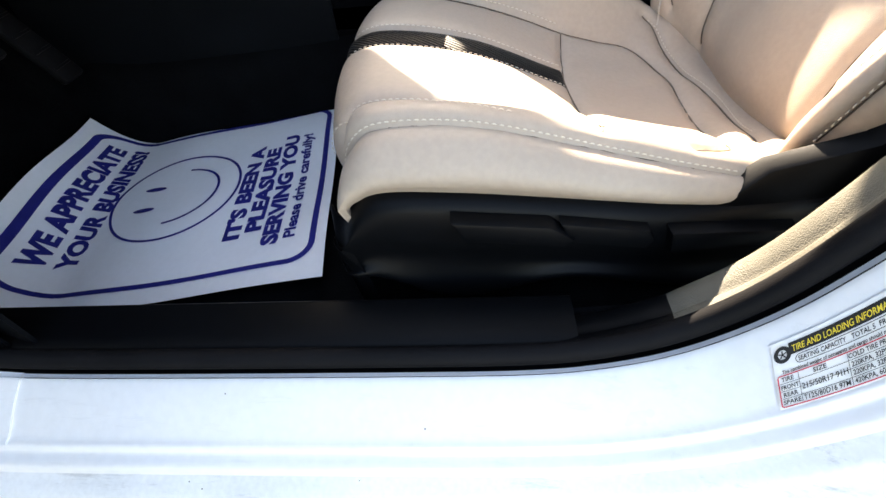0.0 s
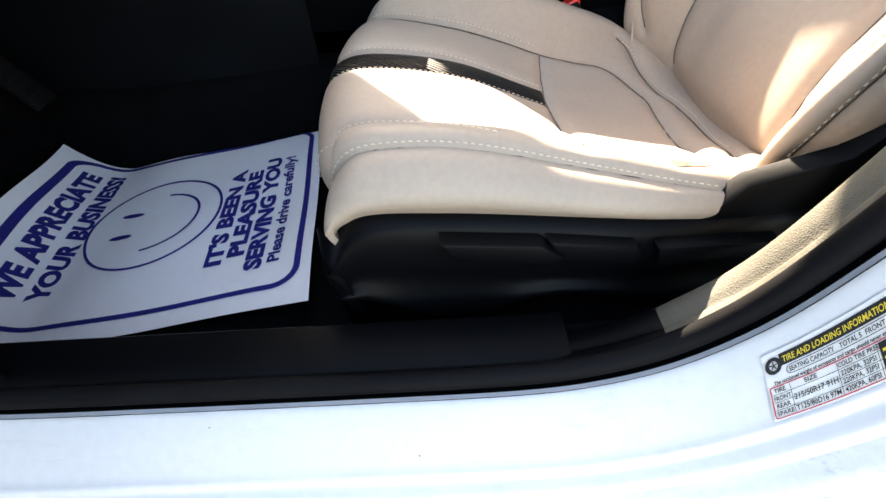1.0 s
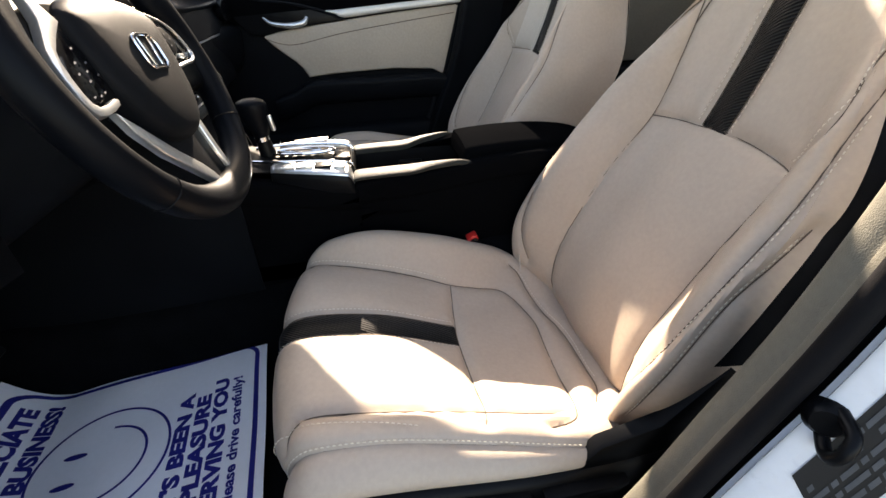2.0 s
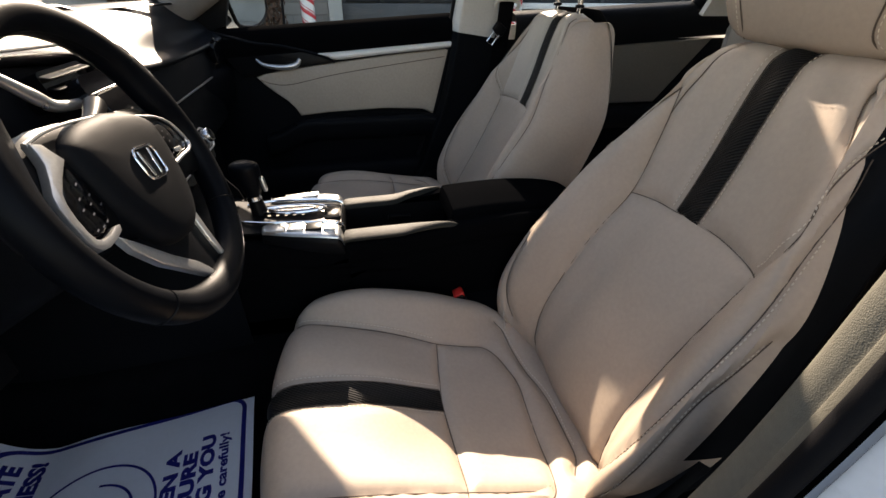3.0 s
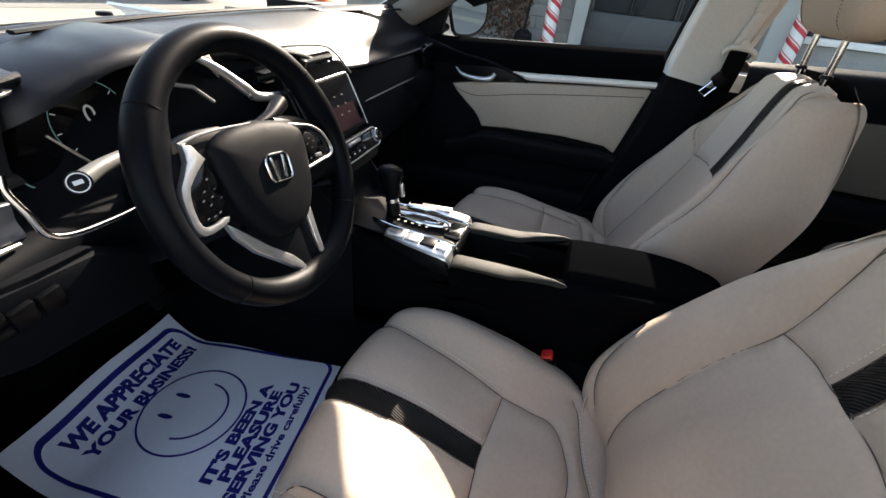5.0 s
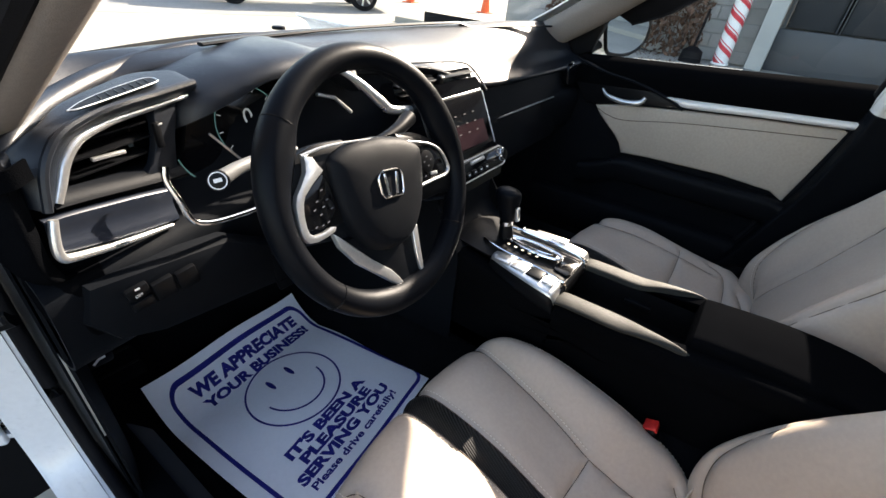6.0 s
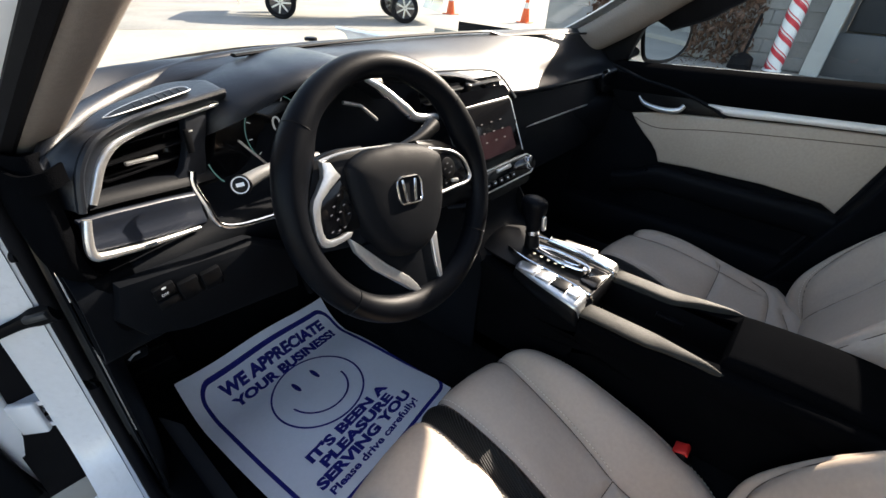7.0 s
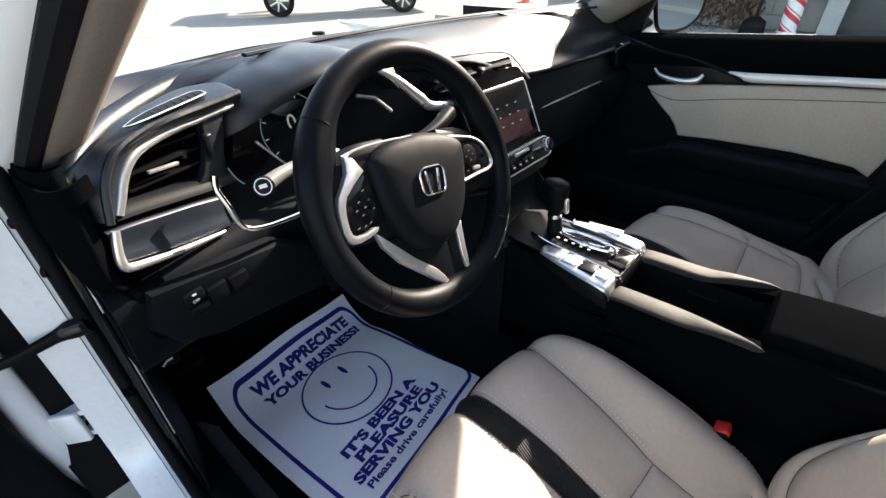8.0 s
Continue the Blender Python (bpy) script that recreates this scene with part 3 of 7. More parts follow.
# dry creeper against the wall
random.seed(5)
bm = bmesh.new()
for k in range(7000):
    y, z = random.uniform(1.45, 4.2), WZ + random.uniform(0, 1) ** 0.8 * 2.2
    x = 8.27 - abs(random.gauss(0, 0.16)) * (1.2 if z < 1 else 0.8)
    m = Matrix.Translation((x, y, z)) @ Euler((random.uniform(0, 6), random.uniform(0, 6), random.uniform(0, 6))).to_matrix().to_4x4()
    s = random.uniform(0.03, 0.07)
    vs = [bm.verts.new(m @ Vector(p)) for p in ((-s, 0, 0), (0, -s * 0.5, 0.004), (s, 0, 0), (0, s * 0.5, 0.006))]
    bm.faces.new(vs)
tagged(part("creeper", bm, LEAF, None, smooth=False), "dry red-brown creeper and hedge against the wall", "shrub", kind="stuff")
bm = bmesh.new()
for k in range(260):
    x, y = random.uniform(7.0, 8.2), random.uniform(1.1, 4.0)
    m = Matrix.Translation((x, y, WZ + 0.012)) @ Euler((random.uniform(-0.5, 0.5), random.uniform(-0.5, 0.5), random.uniform(0, 6))).to_matrix().to_4x4()
    s = random.uniform(0.015, 0.035)
    bm.faces.new([bm.verts.new(m @ Vector(p)) for p in ((-s, 0, 0), (0, -s * 0.5, 0.004), (s, 0, 0), (0, s * 0.5, 0.006))])
tagged(part("fallen_leaves", bm, LEAF, None, smooth=False), "fallen brown leaves on the pavement", "leaves", kind="stuff")
stand = thing("sign_stand", "black round foot with a thin leaning post", "sign stand", at=(7.7, 1.45, WZ))
part("foot", tube([(7.7, 1.45, WZ), (7.7, 1.45, WZ + 0.16), (7.7, 1.45, WZ + 0.22)], [0.17, 0.15, 0.06], 20), RUBBER, stand)
part("pole", tube([(7.7, 1.45, WZ + 0.2), (7.74, 1.42, WZ + 0.75)], 0.02, 10), RUBBER, stand)


def traffic_cone(x, y):
    ob = thing("traffic_cone", "orange plastic traffic cone with a white band", "traffic cone", "traffic cones", at=(x, y, GROUND))
    part("base", box((0.36, 0.36, 0.03), pose(x, y, GROUND + 0.015), 0.008), CONE, ob)
    part("cone", tube([(x, y, GROUND + 0.03), (x, y, GROUND + 0.7)], [0.13, 0.03], 20), CONE, ob)
    part("band", tube([(x, y, GROUND + 0.36), (x, y, GROUND + 0.50)], [0.086, 0.066], 20), WHITE_PAINT, ob, "white band")


traffic_cone(11.3, 7.5)
traffic_cone(10.9, 9.9)


def parked_car(x, y, angle, mat, label):
    """A parked saloon, its length along its own x axis."""
    ob = thing("parked_car", label, "car", "parked cars", at=(x, y, GROUND))
    m = pose(x, y, GROUND, 0, 0, angle)
    side = [(-2.25, 0.25), (-2.3, 0.55), (-2.2, 0.85), (-1.6, 0.98), (-1.0, 1.36), (-0.2, 1.44), (0.6, 1.38), (1.3, 0.98), (2.1, 0.82), (2.28, 0.55), (2.2, 0.25)]
    line = smooth_rows(np.array(side), 44, 0)
    rows = []
    for w, k in ((-0.88, 0.90), (-0.86, 1.0), (-0.45, 1.03), (0, 1.04), (0.45, 1.03), (0.86, 1.0), (0.88, 0.90)):
        tuck = lambda z: 1.0 - 0.16 * max(0, z - 0.9) / 0.5
        rows.append([m @ Vector((px * (0.97 + 0.03 * k), w * tuck(pz), 0.25 + (pz - 0.25) * k)) for px, pz in line])
    part("body", sheet(rows), mat, ob, "painted body")
    for s in (-1, 1):
        part("side_window", slab([(-1.25, 0.98), (-0.85, 1.28), (-0.2, 1.36), (0.5, 1.31), (1.05, 0.98)], 0.02, m @ basis((0, s * 0.865, 0), (1, 0, 0), (0, 0, 1)) @ pose(0, 0, -0.0), 0.004), DARK_GLASS, ob, "dark side window")
        for px in (-1.38, 1.36):
            c = m @ Vector((px, s * 0.80, 0.32))
            turned = basis(c, m.to_3x3() @ Vector((1, 0, 0)), (0, 0, 1))
            tyre = part("wheel", disc(0.32, 0.2, 32, turned @ pose(0, 0, -0.1), 0.03), RUBBER, ob, "black tyre")
            part("rim", disc(0.225, 0.215, 28, turned @ pose(0, 0, -0.1075), 0.01), CAR_DARK, tyre)
            for k in range(7):
                for face in (-0.112, 0.104):
                    part("spoke", box((0.20, 0.035, 0.008), turned @ pose(0, 0, face + 0.004) @ pose(0, 0, 0, 0, 0, k * 360 / 7) @ pose(0.11, 0, 0), 0.003, 1), SILVER, tyre)
    return ob


parked_car(6.85, 9.95, -34, CAR_GREY, "grey parked car with silver spoked wheels")
parked_car(1.6, 14.6, -14, CAR_DARK, "dark parked car farther along the lot")


# ---- seats ----
def stitches(line, lift, length=0.0048, gap=0.0066, width=0.0008):
    """Small threads along a line of points with their normals."""
    pts, nor = line
    bm = bmesh.new()
    seg = np.r_[0, np.cumsum(np.linalg.norm(np.diff(pts, axis=0), axis=1))]
    for s in np.arange(gap, seg[-1] - gap, gap):
        p, q = (np.array([np.interp(s + k * length / 2, seg, pts[:, i]) for i in range(3)]) for k in (-1, 1))
        n = np.array([np.interp(s, seg, nor[:, i]) for i in range(3)])
        d = (q - p) / max(np.linalg.norm(q - p), 1e-9)
        side = np.cross(d, n)
        mid = (p + q) / 2 + n * lift
        top = [bm.verts.new(mid + n * width * 0.9 + d * length * 0.28 * k) for k in (-1, 1)]
        ring = [bm.verts.new(c) for c in (p + n * lift * 0.4, mid - d * length * 0.2 + side * width, mid + d * length * 0.2 + side * width, q + n * lift * 0.4,
                                          mid + d * length * 0.2 - side * width, mid - d * length * 0.2 - side * width)]
        bm.faces.new((ring[0], ring[1], top[0]))
        bm.faces.new((ring[1], ring[2], top[1], top[0]))
        bm.faces.new((ring[2], ring[3], top[1]))
        bm.faces.new((ring[3], ring[4], top[1]))
        bm.faces.new((ring[4], ring[5], top[0], top[1]))
        bm.faces.new((ring[5], ring[0], top[0]))
    return bm


def catmull(t, k):
    """Interpolation weights at the places t along k control points."""
    i = np.clip(t.astype(int), 0, k - 2)
    w = t - i
    return i, np.stack([(-w + 2 * w ** 2 - w ** 3) / 2, (2 - 5 * w ** 2 + 3 * w ** 3) / 2, (w + 4 * w ** 2 - 3 * w ** 3) / 2, (-w ** 2 + w ** 3) / 2], 1)


class Net:
    """A padded surface over a net of control points, drawn in along its seams. Seams are lines of (row, column)."""

    def __init__(self, ctrl, out, seams, puff=0.010, reach=0.0095, sink=0.0060):
        c = np.asarray(ctrl, float)
        self.shape, self.out, self.puff, self.reach, self.sink = c.shape, np.asarray(out, float), puff, reach, sink
        c = np.concatenate([2 * c[:1] - c[1:2], c, 2 * c[-1:] - c[-2:-1]])
        self.pad = np.concatenate([2 * c[:, :1] - c[:, 1:2], c, 2 * c[:, -1:] - c[:, -2:-1]], 1)
        self.turn = 1.0
        self.turn = 1.0 if (self.normal(np.array([c.shape[0] / 2 - 1.0]), np.array([self.shape[1] / 2.0]))[0] * self.out).sum() > 0 else -1.0
        self.seams = [self.track(s) for s in seams]
        self.lines = [self.at(*s) for s in self.seams]

    def at(self, r, c):
        """Places on the bare net."""
        i, wr = catmull(r, self.shape[0])
        j, wc = catmull(c, self.shape[1])
        p = np.zeros((len(r), 3))
        for a in range(4):
            for b in range(4):
                p += (wr[:, a] * wc[:, b])[:, None] * self.pad[i + a, j + b]
        return p

    def normal(self, r, c):
        n = np.cross(self.at(r + 0.03, c) - self.at(r - 0.03, c), self.at(r, c + 0.03) - self.at(r, c - 0.03))
        n /= np.maximum(np.linalg.norm(n, axis=1)[:, None], 1e-9)
        return n * self.turn

    def track(self, line, n=170):
        g = smooth_rows(np.array(line, float), n, 0)
        return np.clip(g[:, 0], 0, self.shape[0] - 1), np.clip(g[:, 1], 0, self.shape[1] - 1)

    def lift(self, p):
        """How far the padding stands off the net: low along the seams, full between them."""
        far = np.full(len(p), 0.2)
        for line in self.lines:
            near = np.all((p > line.min(0) - 0.045) & (p < line.max(0) + 0.045), axis=1)
            if near.any():
                q = p[near]
                far[near] = np.minimum(far[near], np.sqrt(((q[:, None, :] - line[None, :, :]) ** 2).sum(2)).min(1))
        return self.puff * (1 - np.exp(-(far / self.reach) ** 1.15)) - self.sink

    def panel(self, r0, r1, c0, c1, step=0.0042):
        mid = self.at(np.linspace(r0, r1, 30), np.full(30, (c0 + c1) / 2))
        cross = self.at(np.full(30, (r0 + r1) / 2), np.linspace(c0, c1, 30))
        nr, nc = (max(6, min(150, int(np.linalg.norm(np.diff(q, axis=0), axis=1).sum() / step))) for q in (mid, cross))
        rr, cc = np.meshgrid(np.linspace(r0, r1, nr), np.linspace(c0, c1, nc), indexing="ij")
        p = self.at(rr.ravel(), cc.ravel())
        n = self.normal(rr.ravel(), cc.ravel())
        p = p + n * self.lift(p)[:, None]
        return sheet(p.reshape(nr, nc, 3))

    def cord(self, k, bm, radius=0.0008):
        r, c = self.seams[k]
        return tube((self.lines[k] + self.normal(r, c) * (0.0019 - self.sink))[::2], radius, 5, bm)

    def thread(self, line, shift=(0.0, 0.0)):
        r, c = self.track([(a + shift[0], b + shift[1]) for a, b in line])
        p, n = self.at(r, c), self.normal(r, c)
        return p + n * self.lift(p)[:, None], n


# dark brown stands for the shade deep in the folds
FOLD_SHADE = material("fold_shade", (0.10, 0.074, 0.056), 0.8, vary=0.1, scale=30)


def seat(name, label, cx, side, rest_up, outer_shell):
    """A front seat. side: +1 where its outer flank faces -x. rest_up: how far the headrest is drawn up."""
    ob = thing(name, label, "car seat", "front seats", at=(cx, 0.3, 0.2))
    X = lambda dx: cx + side * dx

    # cushion: rows from the front's underside over the lip to the back; columns from the outer flank to the inner flank
    table = (  # y, front bow, half width, bottom z, flank seam z, crest z, bolster seam z, middle z, seam dx outer, seam dx inner; outer side: piping dx, piping z, bolster seam z
        (0.535, 0.020, 0.225, 0.335, 0.335, 0.335, 0.335, 0.335, 0.165, 0.185, 0.205, 0.335, 0.335),
        (0.570, 0.030, 0.240, 0.352, 0.356, 0.358, 0.358, 0.358, 0.160, 0.185, 0.205, 0.358, 0.360),
        (0.582, 0.034, 0.244, 0.368, 0.390, 0.395, 0.392, 0.392, 0.158, 0.185, 0.205, 0.392, 0.394),
        (0.568, 0.034, 0.245, 0.382, 0.425, 0.432, 0.424, 0.424, 0.156, 0.185, 0.208, 0.426, 0.424),
        (0.520, 0.018, 0.247, 0.393, 0.452, 0.456, 0.434, 0.433, 0.158, 0.178, 0.212, 0.444, 0.438),
        (0.420, 0.000, 0.248, 0.390, 0.460, 0.464, 0.422, 0.417, 0.166, 0.162, 0.218, 0.445, 0.436),
        (0.306, 0.000, 0.248, 0.378, 0.437, 0.444, 0.392, 0.373, 0.173, 0.144, 0.225, 0.421, 0.417),
        (0.240, 0.000, 0.246, 0.370, 0.416, 0.424, 0.378, 0.358, 0.177, 0.146, 0.231, 0.408, 0.403),
        (0.180, 0.000, 0.240, 0.364, 0.396, 0.404, 0.370, 0.350, 0.172, 0.150, 0.234, 0.398, 0.390),
        (0.125, 0.000, 0.212, 0.360, 0.376, 0.380, 0.360, 0.346, 0.130, 0.120, 0.205, 0.378, 0.366),
        (0.060, 0.000, 0.200, 0.350, 0.355, 0.356, 0.350, 0.340, 0.100, 0.110, 0.190, 0.356, 0.350),
    )
    net = []
    for y, bow, hw, zb, zf, zc, zs, zm, so, si, px, pz, sz in table:
        row = []
        for dx, z, curve in ((-hw + 0.012, zb, 1.0), (-hw, zb + (pz - zb) * 0.45, 1.0), (-px, pz, 0.95), (-(px + so) / 2, (pz + sz) / 2 + 0.005, 0.75), (-so, sz, 0.5), (-so * 0.55, zm + (sz - zm) * 0.22, 0.15),
                             (-0.010, zm, 0.0), (0.036, zm, 0.0), (si * 0.62, zm, 0.15), (si, zs - 0.004, 0.45), ((hw + si) / 2, zc - 0.004, 0.75), (hw - 0.008, zf - 0.004, 1.0),
                             (hw, (zb + zf) / 2, 1.0), (hw - 0.012, zb, 1.0)):
            row.append((X(dx), y - bow * curve, z))
        net.append(row)
    edge_line = ((2.6, 2.75), (2.9, 3.3), (3.3, 3.75), (3.8, 3.98), (4.6, 4.0), (5.9, 4.0), (7.2, 4.0), (7.75, 3.9))
    piping = ((0.6, 2.3), (1.6, 2.08), (2.4, 2.0), (4.0, 2.0), (5.0, 2.0), (5.77, 2.0), (7.2, 2.0), (7.8, 2.0))
    inner_line = ((1.4, 9.3), (3.0, 9.1), (4.6, 9.0), (5.55, 9.0), (6.2, 8.9))
    flank_line = ((1.2, 11.0), (8.6, 11.0))
    stripe_a, stripe_b = ((0.0, 6.0), (3.0, 6.0), (6.03, 6.0)), ((0.0, 7.0), (3.0, 7.0), (6.05, 7.0))
    cu = Net(net, (0, 0.25, 1), (edge_line, piping, inner_line, flank_line, stripe_a, stripe_b,
                                 ((6.2, 8.9), (6.05, 6.9), (6.03, 6.0), (6.05, 4.8), (5.95, 3.0)),
                                 ((6.2, 8.9), (7.0, 8.8), (7.82, 8.6), (8.30, 8.0), (8.5, 7.0), (8.32, 5.15), (8.0, 3.9), (7.6, 3.3), (7.2, 3.0)),
                                 ((8.3, 9.7), (8.65, 9.2), (9.2, 6.4), (9.14, 4.3), (8.75, 3.6))))
    bottom = part("seat_cushion", cu.panel(0, 6.04, 4, 6), LEATHER, ob, "beige leather centre panel of the cushion")
    part("cushion_inner_panel", cu.panel(0, 6.04, 7, 9), LEATHER, bottom)
    part("stripe", cu.panel(0, 6.04, 6, 7), STRIPE, ob, "black ribbed cloth stripe along the cushion")
    part("outer_bolster", cu.panel(0, 7.9, 0, 2), LEATHER, ob, "beige leather flank of the cushion")
    part("bolster_top", cu.panel(0, 7.9, 2, 4), LEATHER, ob)
    part("inner_bolster", cu.panel(0, 10, 9, 11), LEATHER, ob)
    part("inner_flank", cu.panel(0, 10, 11, 13), LEATHER, ob)
    part("rear_pad", cu.panel(6.04, 10, 4, 9), LEATHER, ob, "smooth beige leather pad at the back of the cushion")
    part("rear_corner", cu.panel(7.9, 9.4, 2.2, 4), LEATHER, ob)
    end = cu.thread(((7.9, 0.0), (7.9, 1.5), (7.9, 2.9)))[0][::8]
    part("bolster_end", sheet([end, end + np.array([0.012 * side, -0.010, -0.004]), end * np.array([1, 1, 0]) + np.array([0.03 * side, -0.014, 0.33])]), LEATHER, ob)
    fold = bmesh.new()
    for k in (0, 2, 3, 4, 5, 6, 7, 8):
        cu.cord(k, fold)
    part("seam", fold, FOLD_SHADE, ob, "dark cords for the shade in the sewn folds between leather panels")
    for line, shift in ((piping, (0, 0.12)), (((1.6, 3.9), (3.2, 3.4), (4.6, 2.95), (5.3, 2.62)), (0, 0)), (inner_line, (0, 0.14)), (flank_line, (0, -0.2)), (stripe_a, (0, -0.12)), (stripe_b, (0, 0.12)), (((8.3, 9.7), (8.65, 9.2), (9.2, 6.4), (9.14, 4.3)), (0.09, 0))):
        part("stitching", stitches(cu.thread(line, shift), 0.0016), THREAD, ob, "cream seam stitching")

    # backrest: rows from the bottom over the top to the rear; columns from the outer flank to the inner flank
    table = (  # z, y of the middle, bolster depth, half width, seam dx outer, seam dx inner, depth of the flank
        (0.335, 0.085, 0.020, 0.190, 0.165, 0.140, 0.09),
        (0.385, 0.098, 0.040, 0.212, 0.164, 0.136, 0.13),
        (0.450, 0.080, 0.058, 0.236, 0.158, 0.132, 0.15),
        (0.520, 0.045, 0.066, 0.243, 0.150, 0.128, 0.15),
        (0.600, 0.004, 0.066, 0.238, 0.142, 0.124, 0.15),
        (0.692, -0.046, 0.058, 0.222, 0.134, 0.116, 0.14),
        (0.770, -0.074, 0.042, 0.190, 0.128, 0.112, 0.13),
        (0.835, -0.092, 0.020, 0.160, 0.122, 0.110, 0.12),
        (0.880, -0.106, 0.006, 0.142, 0.112, 0.104, 0.11),
        (0.909, -0.121, 0.000, 0.128, 0.100, 0.096, 0.09),
        (0.920, -0.152, 0.000, 0.118, 0.092, 0.090, 0.05),
        (0.907, -0.180, 0.000, 0.118, 0.092, 0.090, 0.015),
    )
    net = []
    for k, (z, ym, depth, hw, so, si, flank) in enumerate(table):
        top = max(0.0, (k - 8) / 3)
        droop = 0.03 * top
        row = []
        for dx, y, low in ((-hw + 0.015, ym - flank, 1.0), (-hw, ym - flank * 0.4 + depth * 0.3, 1.0), (-hw + 0.012, ym + depth * 0.9, 0.8), (-(hw * 0.55 + so * 0.45), ym + depth, 0.4), (-so, ym + 0.010, 0.2),
                           (-so * 0.55, ym - 0.003, 0.0), (-0.018, ym, 0.0), (0.027, ym, 0.0), (si * 0.6, ym - 0.003, 0.0), (si, ym + 0.010, 0.2), (hw * 0.55 + si * 0.45, ym + depth, 0.4),
                           (hw - 0.012, ym + depth * 0.9, 0.8), (hw, ym - flank * 0.4 + depth * 0.3, 1.0), (hw - 0.015, ym - flank, 1.0)):
            row.append((X(dx), y, z - droop * low))
        net.append(row)
    bolster_a = ((0.5, 4.4), (0.95, 4.25), (2.05, 4.35), (3.15, 4.3), (4.2, 4.15), (5.0, 3.9), (5.6, 3.2), (6.3, 2.3), (7.15, 1.6), (7.6, 1.2))
    bolster_b = ((0.6, 8.5), (1.2, 8.65), (1.9, 8.87), (3.1, 9.03), (4.25, 9.05), (5.0, 9.02), (5.9, 9.15), (6.65, 9.32), (7.1, 9.6), (7.35, 10.0))
    wrap_b = ((6.65, 9.32), (7.25, 9.33), (7.8, 9.2), (8.6, 9.2), (9.8, 9.0))
    crest_a = ((7.05, 1.5), (6.35, 1.65), (4.85, 2.3), (3.6, 2.7), (2.5, 3.05), (1.5, 3.55), (0.9, 4.1))
    crest_b = ((7.35, 9.95), (7.0, 10.2), (6.3, 10.75), (5.5, 10.95), (4.6, 10.85), (2.5, 10.3), (1.2, 9.6))
    flank_a = ((4.75, 1.74), (4.4, 1.85), (3.75, 2.05), (2.6, 2.0), (1.4, 1.9))
    rest_a, rest_b = ((5.07, 6.0), (8.0, 6.0), (11.0, 6.0)), ((5.07, 7.0), (8.0, 7.0), (11.0, 7.0))
    bk = Net(net, (0, 1, 0.3), (bolster_a, bolster_b, crest_a, crest_b, flank_a, rest_a, rest_b,
                                ((4.95, 9.0), (5.05, 6.9), (5.1, 6.1), (5.0, 3.9)),
                                ((9.8, 2.4), (9.0, 2.8), (8.4, 3.5), (7.8, 3.7), (7.1, 3.45), (6.5, 2.9), (6.15, 2.5)), wrap_b))
    rest = part("backrest", bk.panel(0, 5.06, 4, 9), LEATHER, ob, "smooth beige leather centre of the backrest")
    # upper panels take a paler colour on the passenger seat only
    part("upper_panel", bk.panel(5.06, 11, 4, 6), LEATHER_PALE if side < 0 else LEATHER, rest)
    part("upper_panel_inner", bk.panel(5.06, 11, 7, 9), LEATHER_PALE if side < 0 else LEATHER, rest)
    part("backrest_stripe", bk.panel(5.06, 11, 6, 7), STRIPE, ob, "black ribbed cloth stripe up the backrest")
    part("outer_side_bolster", bk.panel(0, 11, 2, 4), LEATHER, ob)
    part("inner_side_bolster", bk.panel(0, 11, 9, 11), LEATHER, ob)
    part("outer_flank", bk.panel(3, 11, 1.62, 2), LEATHER, ob)
    part("lower_flank", bk.panel(0, 3, 1.2, 2), LEATHER, ob)
    part("flank_shell", bk.panel(3, 11, 0, 1.62), PLASTIC, ob, "black side of the rear shell")
    part("lower_shell", bk.panel(0, 3, 0, 1.2), PLASTIC, ob)
    part("inner_back_flank", bk.panel(0, 11, 11, 13), LEATHER, ob)
    fold = bmesh.new()
    for k in range(10):
        bk.cord(k, fold)
    part("seam", fold, FOLD_SHADE, ob, "dark cords for the shade in the sewn folds between leather panels")
    for line, shift in ((((6.0, 1.85),) + crest_a[2:], (0, -0.11)), (flank_a, (0, 0.09)), (rest_a, (0, -0.16)), (rest_b, (0, 0.16)), (bolster_a[5:], (0.1, 0.06))):
        part("stitching", stitches(bk.thread(line, shift), 0.0016), THREAD, ob, "cream seam stitching")
    # rear shell
    rear = []
    for z, y, hw in ((0.33, -0.02, 0.18), (0.45, -0.08, 0.225), (0.6, -0.155, 0.225), (0.75, -0.21, 0.19), (0.88, -0.215, 0.14), (0.93, -0.19, 0.118)):
        rear.append([(X(dx * hw), y - 0.03 * (1 - dx * dx) + 0.012, z) for dx in (-1, -0.6, 0, 0.6, 1)])
    part("back_shell", loft(rear, 16, 13), PLASTIC, ob, "black rear shell of the backrest")

    # headrest on two posts
    zr = 0.916 + rest_up
    ring = []
    for k, (z, hw, d0, d1) in enumerate(((0.0, 0.088, -0.140, -0.180), (0.012, 0.126, -0.119, -0.196), (0.05, 0.145, -0.101, -0.204), (0.11, 0.147, -0.092, -0.206), (0.160, 0.128, -0.100, -0.206), (0.190, 0.110, -0.118, -0.200), (0.20, 0.07, -0.14, -0.18))):
        mid, half = (d0 + d1) / 2, (d0 - d1) / 2
        ring.append([(X(hw * math.copysign(abs(math.cos(a)) ** 0.55, math.cos(a))), mid + half * math.copysign(abs(math.sin(a)) ** 0.6, math.sin(a)), zr + z) for a in np.linspace(0, 2 * math.pi, 28, endpoint=False)])
    g = smooth_rows(ring, 22, 0)
    head = part("headrest", sheet(g, closed=True), LEATHER, ob, "padded beige leather headrest")
